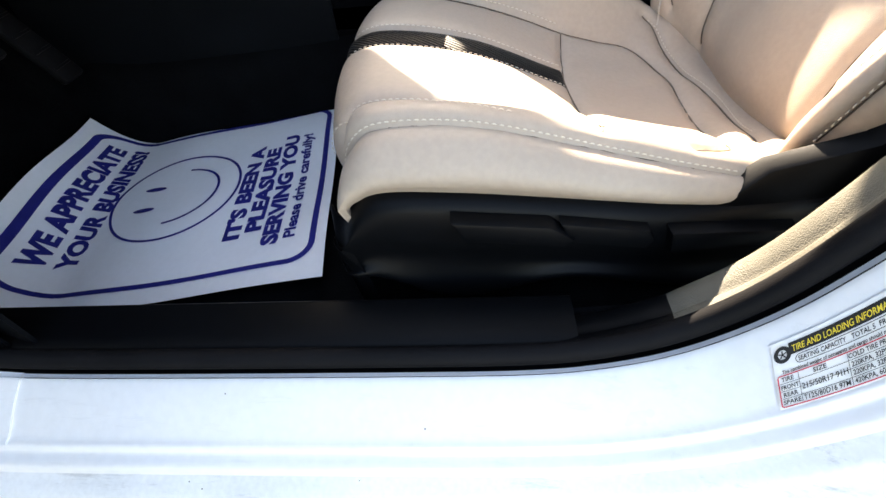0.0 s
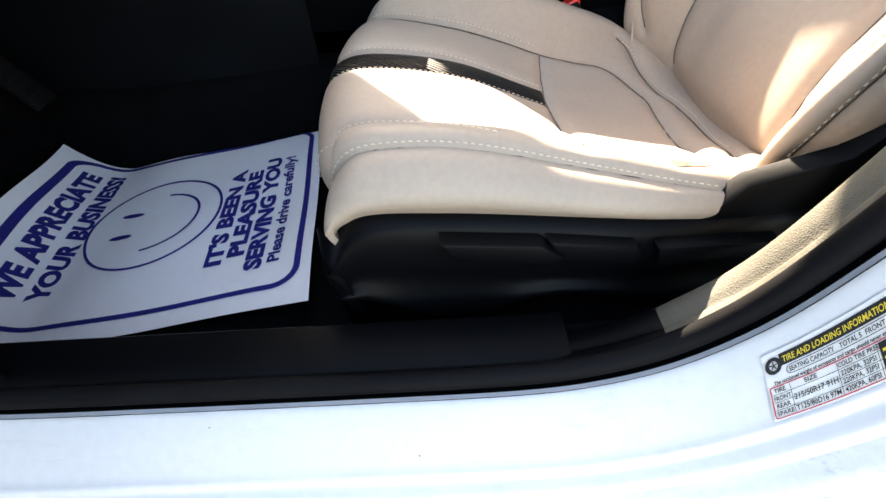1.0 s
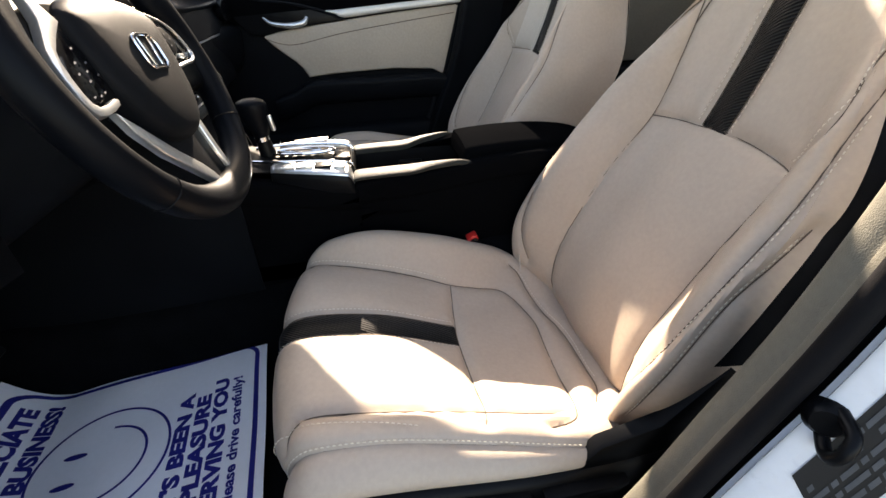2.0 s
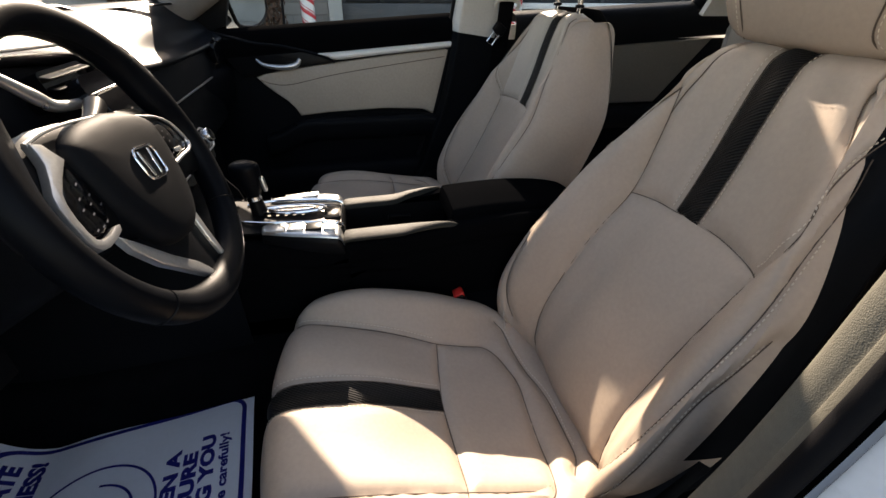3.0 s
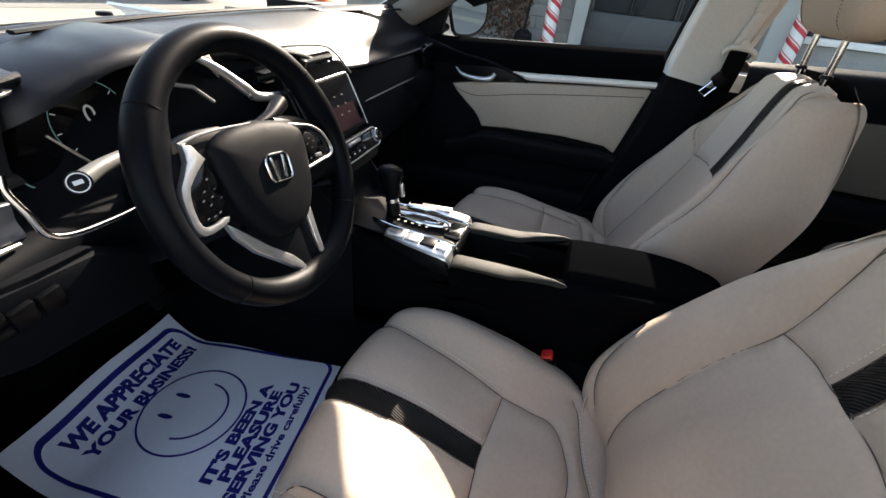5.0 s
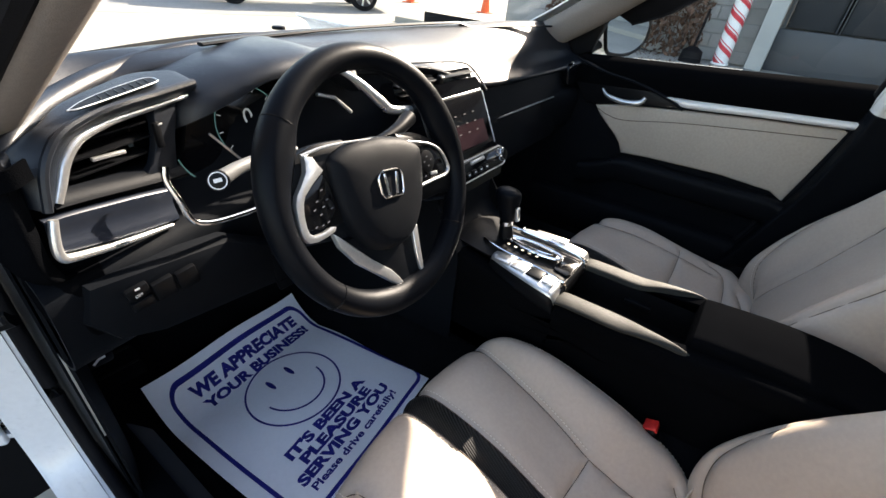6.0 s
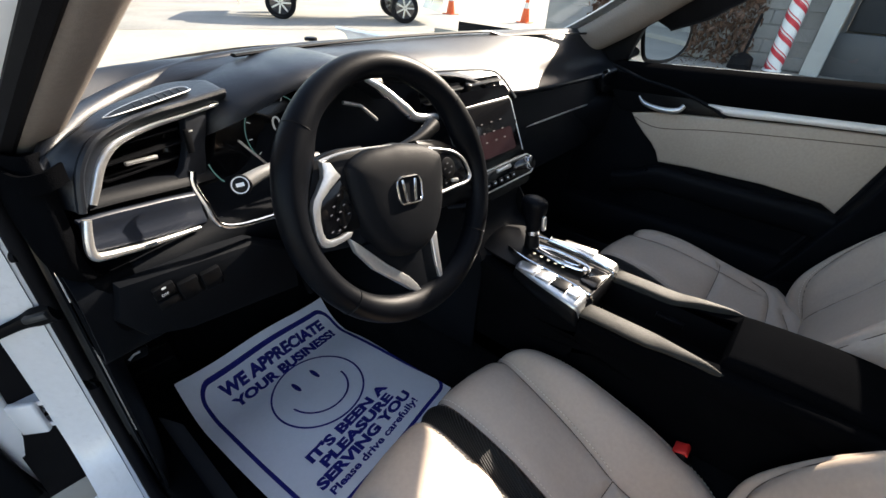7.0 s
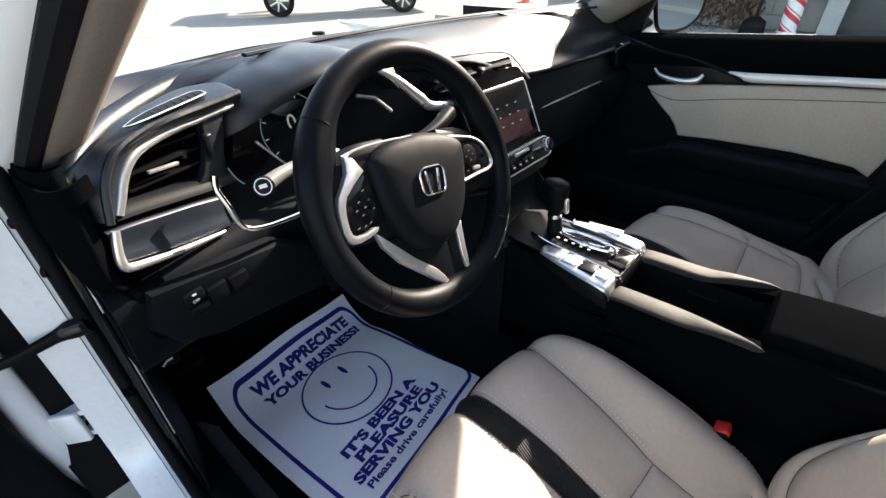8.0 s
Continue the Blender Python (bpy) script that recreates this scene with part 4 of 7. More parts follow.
    for s in (-1, 1):
        part("headrest_post", tube([(X(0.065 * s), -0.150, 0.90), (X(0.065 * s), -0.148, zr + 0.03)], 0.0068, 12), CHROME, head, "chrome post")
        part("post_guide", disc(0.011, 0.007, 20, pose(X(0.065 * s), -0.149, 0.934), 0.003), PLASTIC_SMOOTH, ob)
    for s in (-1, 1):
        line = []
        for row in g[2:-2]:
            q = row[:15]
            k = np.argmin(np.abs((q[:, 0] - cx) * side - 0.094 * s))
            line.append(q[k])
        line = smooth_rows(np.array(line)[::3], 60, 0) + np.array([0, 0.0006, 0])
        part("head_seam", tube(line, 0.0010, 5), FOLD_SHADE, head)
        line = line + np.array([0.006 * s * side, 0.0002, 0])
        part("stitching", stitches((line, np.tile((0.0, 1.0, 0.0), (60, 1))), 0.0016), THREAD, head, "cream seam stitching")

    # base: side cover on the outer flank, frame below
    if outer_shell:
        lines = (  # y, top z, mid z, bottom z
            (0.556, 0.350, 0.325, 0.292), (0.520, 0.392, 0.340, 0.286), (0.440, 0.394, 0.330, 0.254), (0.333, 0.386, 0.330, 0.284), (0.230, 0.380, 0.325, 0.272), (0.120, 0.392, 0.330, 0.270), (0.060, 0.400, 0.330, 0.280))
        net = [[(X(-0.225), y, zt + 0.002), (X(-0.252), y, zt - 0.012), (X(-0.256), y, zm + 0.012), (X(-0.250), y, zm - 0.02), (X(-0.258), y, zb + 0.012), (X(-0.248), y, zb), (X(-0.21), y, zb - 0.01)] for y, zt, zm, zb in lines]
        nose = [[(X(-0.205), 0.575, z) for z in (0.350, 0.345, 0.335, 0.325, 0.312, 0.30, 0.294)]]
        cover = part("side_cover", loft(nose + net, 48, 40, thick=0.003), SATIN_BLACK, ob, "black plastic side cover of the seat base")
        turn = basis((X(-0.254), 0, 0), (0, 1, 0), (0, 0, 1))
        out = -0.017 * side
        grip = [(0.448, 0.381), (0.436, 0.357), (0.345, 0.349), (0.337, 0.358), (0.360, 0.374)]
        part("height_lever_grip", slab(grip, out, turn, 0.004), SATIN_BLACK, cover, "black lever grip")
        part("height_lever", slab([(0.352, 0.374), (0.340, 0.350), (0.270, 0.341), (0.265, 0.352), (0.272, 0.364)], out * 0.75, turn, 0.004), SATIN_BLACK, cover)
        part("recline_lever", slab([(0.255, 0.363), (0.249, 0.338), (0.165, 0.347), (0.150, 0.366)], out * 0.9, turn, 0.004), SATIN_BLACK, cover)
        part("hinge_cover", slab([(0.215, 0.372), (0.10, 0.372), (0.03, 0.50), (0.055, 0.52), (0.115, 0.435), (0.185, 0.412)], 0.02 * -side, basis((X(-0.228), 0, 0), (0, 1, 0), (0, 0, 1)), 0.006), SATIN_BLACK, cover)
    part("seat_frame", box((0.40, 0.40, 0.07), pose(cx, 0.32, 0.285), 0.02), PLASTIC, ob, "black frame under the cushion")
    for s in (-1, 1):
        part("seat_rail", box((0.04, 0.56, 0.045), pose(cx + 0.17 * s, 0.28, 0.235), 0.006), PLASTIC_SMOOTH, ob, "black steel seat rail")
    return ob


seat("front_seat", "beige leather driver's seat with a black ribbed stripe and cream stitching", -0.36, 1, 0.0, True)
seat("front_seat", "beige leather passenger seat with its headrest drawn up", 0.342, -1, 0.085, True)


# ---- dashboard ----
dash = thing("dashboard", "charcoal soft-touch dashboard with silver trim lines", "dashboard", at=(0, 1.0, 0.6))

# upper pad: rows along x, each from the screen edge to the lip
net = []
for x, lip_y, lip_z, mid_y, mid_z in ((-0.690, 0.805, 0.868, 0.85, 0.884), (-0.63, 0.815, 0.888, 0.87, 0.900), (-0.54, 0.885, 0.894, 0.925, 0.908), (-0.44, 0.885, 0.906, 0.925, 0.922), (-0.30, 0.850, 0.920, 0.92, 0.932),
                                       (-0.18, 0.845, 0.900, 0.92, 0.926), (-0.02, 0.825, 0.884, 0.91, 0.918), (0.12, 0.800, 0.842, 0.89, 0.900), (0.30, 0.805, 0.826, 0.88, 0.890), (0.48, 0.812, 0.818, 0.87, 0.880), (0.62, 0.80, 0.822, 0.85, 0.872), (0.69, 0.775, 0.835, 0.82, 0.866)):
    e = 1.085 - 0.33 * x * x
    net.append([(x, e + 0.06, 0.875), (x, e, 0.915), (x, e - 0.02, 0.923), (x, (e + mid_y) / 2, 0.930), (x, mid_y, mid_z), (x, lip_y + 0.03, lip_z + 0.018 if x > 0.05 else lip_z + 0.004), (x, lip_y, lip_z), (x, lip_y + 0.012, lip_z - 0.014), (x, lip_y + 0.045, lip_z - 0.018)])
pad = part("upper_pad", loft(net, 70, 40, thick=0.004), PLASTIC_SOFT, dash, "charcoal grained soft upper pad")
part("pad_crest", tube([(-0.680, 0.785, 0.868), (-0.652, 0.815, 0.889), (-0.620, 0.862, 0.896), (-0.586, 0.899, 0.899), (-0.546, 0.927, 0.905), (-0.51, 0.945, 0.910), (-0.47, 0.957, 0.916), (-0.41, 0.968, 0.922), (-0.30, 0.985, 0.925), (-0.16, 0.998, 0.925), (0.0, 1.0, 0.922)], [0.005, 0.011, 0.013, 0.013, 0.013, 0.013, 0.012, 0.012, 0.011, 0.010, 0.006], 16, n=70), PLASTIC_SOFT, pad, "rounded crest of the pad, shining in the sun")
ridge = [(x, 0.985 - 0.30 * x * x, 0.934 - 0.01 * (x > 0.3)) for x in np.linspace(-0.40, 0.62, 24)]
part("defroster_slot", tube(ridge, 0.006, 6, flat=0.5), PLASTIC_SMOOTH, pad, "dark defroster slot")
part("light_sensor", disc(0.012, 0.006, 18, pose(-0.194, 1.045, 0.929), 0.003), PLASTIC_SMOOTH, pad, "small black sensor")

# face behind and below the lip
net = []
for x, top_y, top_z, fy in ((-0.690, 0.86, 0.885, 0.815), (-0.60, 0.89, 0.895, 0.825), (-0.50, 0.91, 0.90, 0.845), (-0.30, 0.92, 0.90, 0.855), (-0.15, 0.86, 0.88, 0.83), (0.0, 0.85, 0.86, 0.80), (0.13, 0.835, 0.83, 0.82), (0.35, 0.845, 0.81, 0.835), (0.55, 0.845, 0.80, 0.83), (0.690, 0.815, 0.815, 0.80)):
    deep = 0.05 if x < -0.45 else 0.012
    net.append([(x, top_y, top_z), (x, fy + deep, 0.80), (x, fy + deep * 0.3, 0.765), (x, fy - 0.028, 0.745), (x, fy - 0.030, 0.70), (x, fy - 0.010, 0.635), (x, fy + 0.06, 0.60), (x, fy + 0.18, 0.61)])
part("lower_face", loft(net, 60, 36, thick=0.004), PLASTIC, dash, "black grained lower dashboard")

# passenger side: recessed trim with a silver line
rows = [[(x, 0.824, 0.814), (x, 0.812, 0.785), (x, 0.800, 0.748)] for x in np.linspace(0.115, 0.655, 14)]
part("passenger_trim", loft(rows, 20, 8, thick=0.004), PLASTIC_DARK, dash, "black grained trim panel before the passenger")
part("silver_line", tube([(x, 0.797, 0.744) for x in np.linspace(0.115, 0.64, 16)], 0.0026, 8), SILVER, dash, "thin silver line")
part("side_vent", tube([(0.655, 0.795, 0.835), (0.672, 0.785, 0.815), (0.678, 0.79, 0.785), (0.665, 0.80, 0.765)], 0.004, 8, n=14), CHROME, dash, "silver rim of the passenger's side vent")
part("side_vent_core", slab(rounded(0.05, 0.06, 0.02), 0.02, basis((0.655, 0.80, 0.80), (0.8, -0.25, 0), (0, 0, 1)), 0.004), GLOSS, dash)
part("glovebox_lid", slab(rounded(0.44, 0.13, 0.02), 0.014, basis((0.40, 0.805, 0.685), (1, 0.02, 0), (0, 0.12, 1)), 0.006), PLASTIC, dash, "black glovebox lid")

# driver's vent, on a leaning plane that faces the driver
def vent_at(x, z, out=0.0):
    return (x + 0.339 * out, 0.79 + 0.36 * (x + 0.645) + 0.05 * (z - 0.84) - 0.94 * out, z)


BEZEL = ((-0.646, 0.836), (-0.637, 0.851), (-0.627, 0.868), (-0.614, 0.881), (-0.598, 0.888), (-0.566, 0.892), (-0.524, 0.893), (-0.474, 0.895))
crown = ((-0.680, 0.800, 0.838), (-0.674, 0.800, 0.872), (-0.655, 0.797, 0.893), (-0.634, 0.799, 0.904), (-0.606, 0.829, 0.911), (-0.560, 0.862, 0.915), (-0.512, 0.893, 0.917), (-0.472, 0.886, 0.917))
pod = []
for (x, z), (ex, ez), back_edge in zip(BEZEL, ((-0.661, 0.836), (-0.652, 0.868), (-0.640, 0.886), (-0.625, 0.897), (-0.598, 0.904), (-0.566, 0.907), (-0.524, 0.908), (-0.470, 0.910)), crown):
    inner_, edge_, back_ = Vector(vent_at(x, z, 0.0)), Vector(vent_at(ex, ez, 0.012)), Vector(back_edge)
    pod.append([inner_ + Vector((0, 0.02, 0)), inner_, inner_.lerp(edge_, 0.6) + Vector((0.001, -0.003, 0)), edge_, edge_.lerp(back_, 0.25) + Vector((-0.001, 0, 0.002)), edge_.lerp(back_, 0.7) + Vector((0, 0, 0.002)), back_, back_ + Vector((0, 0.012, -0.012))])
pod.append([p + Vector((0.003, 0.002, -0.006)) for p in pod[-1]])
pod.append([Vector((-0.466, p.y + 0.004, 0.893)) for p in pod[-2]])
vent = part("driver_vent", loft(pod, 56, 26), PLASTIC_SOFT, dash, "driver's air vent with a silver bezel")
part("raised_edge", tube([vent_at(x, z, 0.0135) for x, z in ((-0.661, 0.836), (-0.652, 0.868), (-0.640, 0.887), (-0.625, 0.898), (-0.598, 0.905), (-0.566, 0.908), (-0.524, 0.909), (-0.470, 0.911))], 0.0042, 8, n=48), PLASTIC_SOFT, vent, "grained raised edge")
part("vent_bezel", tube([vent_at(x, z, 0.003) for x, z in BEZEL], [0.0052, 0.0056, 0.0058, 0.0056, 0.0050, 0.0038, 0.0030, 0.0026], 10, n=56), SILVER, vent, "satin silver bezel line")
mouth = [vent_at(x, z, -0.001) for x, z in BEZEL] + [vent_at(-0.488, 0.850), vent_at(-0.505, 0.826), vent_at(-0.545, 0.824), vent_at(-0.600, 0.830)]
ring_rows = [mouth, [(x + 0.004, y + 0.025, z) for x, y, z in mouth], [(-0.560 + (x + 0.560) * 0.8, y + 0.060, 0.862 + (z - 0.862) * 0.8) for x, y, z in mouth], [(-0.560 + (x + 0.560) * 0.1, 0.885, 0.862 + (z - 0.862) * 0.1) for x, y, z in mouth]]
part("vent_mouth", loft([r + r[:1] for r in ring_rows], 10, 40), PLASTIC_SMOOTH, vent, "deep black vent opening")
for z in (0.846, 0.862, 0.878):
    wide = 0.046 if z < 0.85 else (0.052 if z < 0.87 else 0.046)
    part("slat", slab(rounded(2 * wide, 0.020, 0.004, 2), 0.0022, basis(vent_at(-0.574 + 0.3 * (z - 0.862), z, -0.016), (1, 0.36, -0.02), (-0.36, 1, 0.12)), 0.0007), PLASTIC_SMOOTH, vent, "black vent slat")
part("vent_tab", box((0.038, 0.005, 0.0042), basis(vent_at(-0.581, 0.8575, -0.004), (1, 0.36, -0.10), (-0.36, 1, 0)), 0.0014), SILVER, vent, "silver vent tab")
part("vent_post", slab([(-0.020, -0.050), (0.000, -0.036), (0.012, -0.016), (0.026, 0.034), (0.062, 0.036), (0.040, -0.020), (0.030, -0.056)], 0.010, basis(vent_at(-0.540, 0.868, -0.010), (1, 0.36, 0), (0, 0.05, 1)), 0.003), PLASTIC_SOFT, vent, "black panel beside the vent")
part("vent_wheel", box((0.009, 0.030, 0.006), basis(vent_at(-0.524, 0.862, 0.001), (1, 0.36, 0), (0.25, 0.1, 1)), 0.0025), PLASTIC_SMOOTH, vent)
part("vent_wheel_mark", box((0.006, 0.002, 0.002), basis(vent_at(-0.521, 0.874, 0.004), (1, 0.36, 0), (0.25, 0.1, 1)), 0.0005), SILVER, vent)
part("vent_ledge", loft([[vent_at(x, z - 0.002, 0.006), vent_at(x, z + 0.004, 0.003), vent_at(x, z + 0.010, -0.006), vent_at(x, z + 0.012, -0.03)] for x, z in ((-0.650, 0.834), (-0.618, 0.829), (-0.580, 0.822), (-0.541, 0.815), (-0.505, 0.810))], 16, 10, thick=0.002), PLASTIC_DARK, vent, "sloping ledge under the vent")
GM = basis((-0.556, 0.829, 0.9140), (1, 0.52, 0.03), (-0.5, 1, 0.05))
slot_line = [(-0.062, -0.006), (-0.045, -0.010), (0.045, -0.010), (0.058, -0.004), (0.060, 0.004), (0.048, 0.009), (0.0, 0.008), (-0.035, 0.003)]
slot_ring = [tuple(p) for p in smooth_rows(np.array(slot_line + slot_line[:1]), 50, 0)][:-1]
grille = part("demister_grille", tube([GM @ Vector((x, y, 0.002)) for x, y in slot_ring + slot_ring[:1]], 0.0007, 8), SILVER, vent, "silver-rimmed side window demister")
part("grille_core", slab([(x * 0.97, y * 0.95) for x, y in slot_ring], 0.0025, GM), PLASTIC_DARK, grille, "black demister slot")
for k in range(7):
    part("louvre", box((0.0016, 0.013, 0.0016), GM @ pose(-0.020 + 0.011 * k, -0.001, 0.0026, 0, 0, -32), 0.0004, 1), PLASTIC_SMOOTH, grille)

# lower driver's trim with silver edge, pod round the cluster
rows = [[vent_at(x, zt, 0.000), vent_at(x, zt - 0.004, 0.006), vent_at(x, (zt + zb) / 2, 0.003), vent_at(x, zb + 0.004, 0.006), vent_at(x, zb - 0.002, -0.004)] for x, zt, zb in ((-0.663, 0.827, 0.788), (-0.640, 0.824, 0.781), (-0.60, 0.816, 0.770), (-0.57, 0.810, 0.763), (-0.533, 0.801, 0.756))]
part("driver_trim", loft(rows, 20, 14, thick=0.003), BLUE_BLACK, dash, "blue-black satin trim panel by the driver")
part("silver_line", tube([vent_at(x, z, 0.0095) for x, z in ((-0.658, 0.826), (-0.663, 0.810), (-0.6655, 0.797), (-0.664, 0.788), (-0.655, 0.783), (-0.614, 0.772), (-0.58, 0.765), (-0.547, 0.759))], [0.0040, 0.0046, 0.0048, 0.0050, 0.0048, 0.0040, 0.0034, 0.0022], 10, n=60), SILVER, dash, "satin silver edge line")
rim = ((-0.5425, 0.792, 0.8415), (-0.5455, 0.79, 0.826), (-0.540, 0.783, 0.800), (-0.534, 0.780, 0.775), (-0.515, 0.778, 0.764), (-0.47, 0.782, 0.757), (-0.40, 0.79, 0.752))
cluster = part("instrument_pod", tube(rim, 0.004, 10, n=40), CHROME, dash, "silver-lined instrument pod with a digital display")
hood = []
for x, y, z in ((-0.512, 0.880, 0.850), (-0.476, 0.838, 0.8725), (-0.42, 0.828, 0.893), (-0.384, 0.825, 0.9066), (-0.347, 0.823, 0.9125), (-0.29, 0.823, 0.914), (-0.24, 0.828, 0.900), (-0.20, 0.835, 0.870)):
    rise = min(max(z + 0.022, 0.924), 0.924 + 0.30 * (x + 0.43) if x < -0.43 else 1.0)
    hood.append([(x, y + 0.13, rise), (x, y + 0.06, rise), (x, y + 0.014, (z + rise) / 2 + 0.004), (x, y, z), (x, y + 0.012, z - 0.008), (x, y + 0.10, z - 0.018)])
part("cluster_hood", loft(hood, 36, 20, thick=0.003), PLASTIC_SOFT, cluster, "charcoal hood over the instruments")
part("display_panel", slab(rounded(0.39, 0.17, 0.03), 0.01, basis((-0.345, 0.900, 0.825), (1, 0, 0), (0, 0.25, 1)), 0.003), GLOSS, cluster, "gloss black instrument glass")
face = basis((-0.312, 0.888, 0.824), (1, 0, 0), (0, 0.25, 1))


def flat_mark(name, bm, m, mat, parent, label=""):
    bmesh.ops.transform(bm, matrix=m, verts=bm.verts)
    return part(name, bm, mat, parent, label, smooth=False)


DIAL = material("pale_dial_marks", (0.25, 0.28, 0.30), 0.5, emit=(0.75, 0.85, 0.9), emit_strength=0.05)
DIAL_TEAL = material("teal_dial_arc", (0.06, 0.12, 0.12), 0.5, emit=(0.2, 0.5, 0.5), emit_strength=0.05)
flat_mark("dial_arc", strip_mesh([(-0.062 + 0.052 * math.cos(a), 0.008 + 0.052 * math.sin(a)) for a in np.linspace(radians(-20), radians(215), 40)], 0.0007), face @ pose(0, 0, 0.001), DIAL_TEAL, cluster, "teal dial arc")
for k in range(9):
    a = radians(-20 + 235 * k / 8)
    flat_mark("dial_tick", strip_mesh([(-0.062 + r * math.cos(a), 0.008 + r * math.sin(a)) for r in (0.044, 0.050)], 0.0007), face @ pose(0, 0, 0.0015), DIAL, cluster)
flat_mark("digit", writing("0", 0.034), face @ pose(-0.062, 0.006, 0.001), DIAL, cluster, "pale digital speed figure")
for dx in (-0.012, 0.004):
    flat_mark("dial_symbol", strip_mesh([(dx, 0), (dx + 0.010, 0)], 0.002), face @ pose(-0.062, -0.018, 0.001), DIAL, cluster)
for cx_ in (-0.142, 0.13):
    flat_mark("side_gauge", strip_mesh([(cx_ + 0.036 * math.cos(a), -0.005 + 0.05 * math.sin(a)) for a in np.linspace(radians(100), radians(250), 24)], 0.001), face @ pose(0, 0, 0.001), DIAL_TEAL, cluster)
part("chrome_strip", tube([(-0.452, 0.86, 0.8405), (-0.43, 0.86, 0.8135), (-0.402, 0.86, 0.779)], 0.0018, 8), SILVER, cluster, "slanting silver strip")
part("chrome_strip", tube([(-0.29, 0.835, 0.872), (-0.255, 0.835, 0.862), (-0.225, 0.83, 0.835)], 0.003, 8), SILVER, cluster, "slanting silver strip")

# switches below
panel = part("switch_panel", slab([(-0.655, 0.745), (-0.50, 0.735), (-0.44, 0.700), (-0.44, 0.628), (-0.60, 0.645), (-0.645, 0.662), (-0.668, 0.70)], 0.03, basis((0, 0.800, 0), (1, 0, 0), (0, 0, 1)), 0.012), PLASTIC, dash, "black knee panel with switches")
for x, z, w, h in ((-0.615, 0.720, 0.024, 0.017), (-0.613, 0.703, 0.024, 0.014), (-0.588, 0.710, 0.024, 0.028), (-0.561, 0.711, 0.024, 0.028)):
    part("switch", box((w, 0.010, h), pose(x, 0.770, z, 6, -8, 0), 0.002), PLASTIC_SMOOTH, panel, "black push switch")
flat_mark("switch_mark", writing("OFF", 0.0048), basis((-0.6155, 0.7635, 0.716), (1, 0, 0.12), (0, 0.1, 1)), WHITE_MARK, panel, "white switch marking")
flat_mark("switch_mark", strip_mesh([(-0.0025, 0), (0.0025, 0)], 0.0012), basis((-0.6155, 0.7635, 0.7265), (1, 0, 0.12), (0, 0.1, 1)), WHITE_MARK, panel)
side_rows = [[(x0, y0, z), (x0 - 0.012, y0 - 0.006, z), (x0 - 0.024, y0 + 0.010, z - 0.001), (x0 - 0.030, y0 + 0.05, z - 0.002), (x0 - 0.030, y0 + 0.16, z - 0.004)] for x0, y0, z in ((-0.664, 0.800, 0.892), (-0.666, 0.782, 0.862), (-0.669, 0.772, 0.82), (-0.670, 0.772, 0.79), (-0.664, 0.776, 0.766), (-0.652, 0.790, 0.756))]
part("end_panel", loft(side_rows, 24, 18, thick=0.003), MATTE, dash, "black rounded end panel of the dashboard")
low_rows = [[(x0 + 0.03, y0 + 0.004, z), (x0, y0, z), (x0 - 0.016, y0 + 0.008, z), (x0 - 0.024, y0 + 0.04, z), (x0 - 0.024, y0 + 0.20, z)] for x0, y0, z in ((-0.660, 0.800, 0.757), (-0.662, 0.784, 0.748), (-0.664, 0.782, 0.71), (-0.660, 0.790, 0.668), (-0.650, 0.808, 0.648), (-0.640, 0.85, 0.64))]
part("lower_end_panel", loft(low_rows, 24, 18, thick=0.003), MATTE, dash, "black rounded lower corner of the dashboard")
cap = [[(-0.655, 0.770, z + 0.004), (-0.672, 0.764, z), (-0.690, 0.775, z - 0.002), (-0.697, 0.83, z - 0.004), (-0.697, 0.94, z - 0.004)] for z in (0.884, 0.880, 0.872, 0.866)]
part("end_cap", loft(cap, 10, 14, thick=0.003), MATTE, dash, "black end cap")
release = part("bonnet_release", box((0.045, 0.02, 0.025), pose(-0.640, 1.018, 0.455, 0, 10, 10), 0.006), PLASTIC_SMOOTH, dash, "black bonnet release lever")
flat_mark("release_mark", strip_mesh([(-0.010, -0.002), (0.0, 0.003), (0.010, 0.002)], 0.0022), basis((-0.640, 1.006, 0.458), (1, 0.1, 0.1), (0, 0.1, 1)), WHITE_MARK, release)

# centre: vents, screen, climate panel
centre = part("centre_panel", slab(rounded(0.215, 0.21, 0.02), -0.06, basis((-0.012, 0.738, 0.770), (1, 0, 0), (0, 0.5, 1)), 0.0), GLOSS, dash, "gloss black centre panel")
up_, out_ = Vector((0, 0.46, 0.888)), Vector((0, -0.888, 0.46))
tilt = basis((-0.012, 0.750, 0.786), (1, 0, 0), up_)
part("touch_screen", slab(rounded(0.196, 0.108, 0.006), 0.006, tilt @ pose(0, 0.002, 0.002), 0.002), GLOSS, centre, "dark touch screen with a faint red picture")
DISPLAY = material("dim_red_display", (0.010, 0.005, 0.006), 0.12, vary=0.4, scale=12, emit=(0.35, 0.02, 0.04), emit_strength=0.010)
part("display", slab(rounded(0.160, 0.046, 0.003), 0.0015, tilt @ pose(-0.004, -0.022, 0.0075), 0.0), DISPLAY, centre, "dim display")
FAINT = material("faint_icons", (0.025, 0.02, 0.022), 0.5)
for k in range(3):
    for dx in (-0.05, -0.02, 0.012, 0.042):
        flat_mark("icon", strip_mesh([(dx, 0), (dx + 0.007, 0)], 0.0012), tilt @ pose(0, 0.020 - 0.018 * k, 0.0096), FAINT, centre)
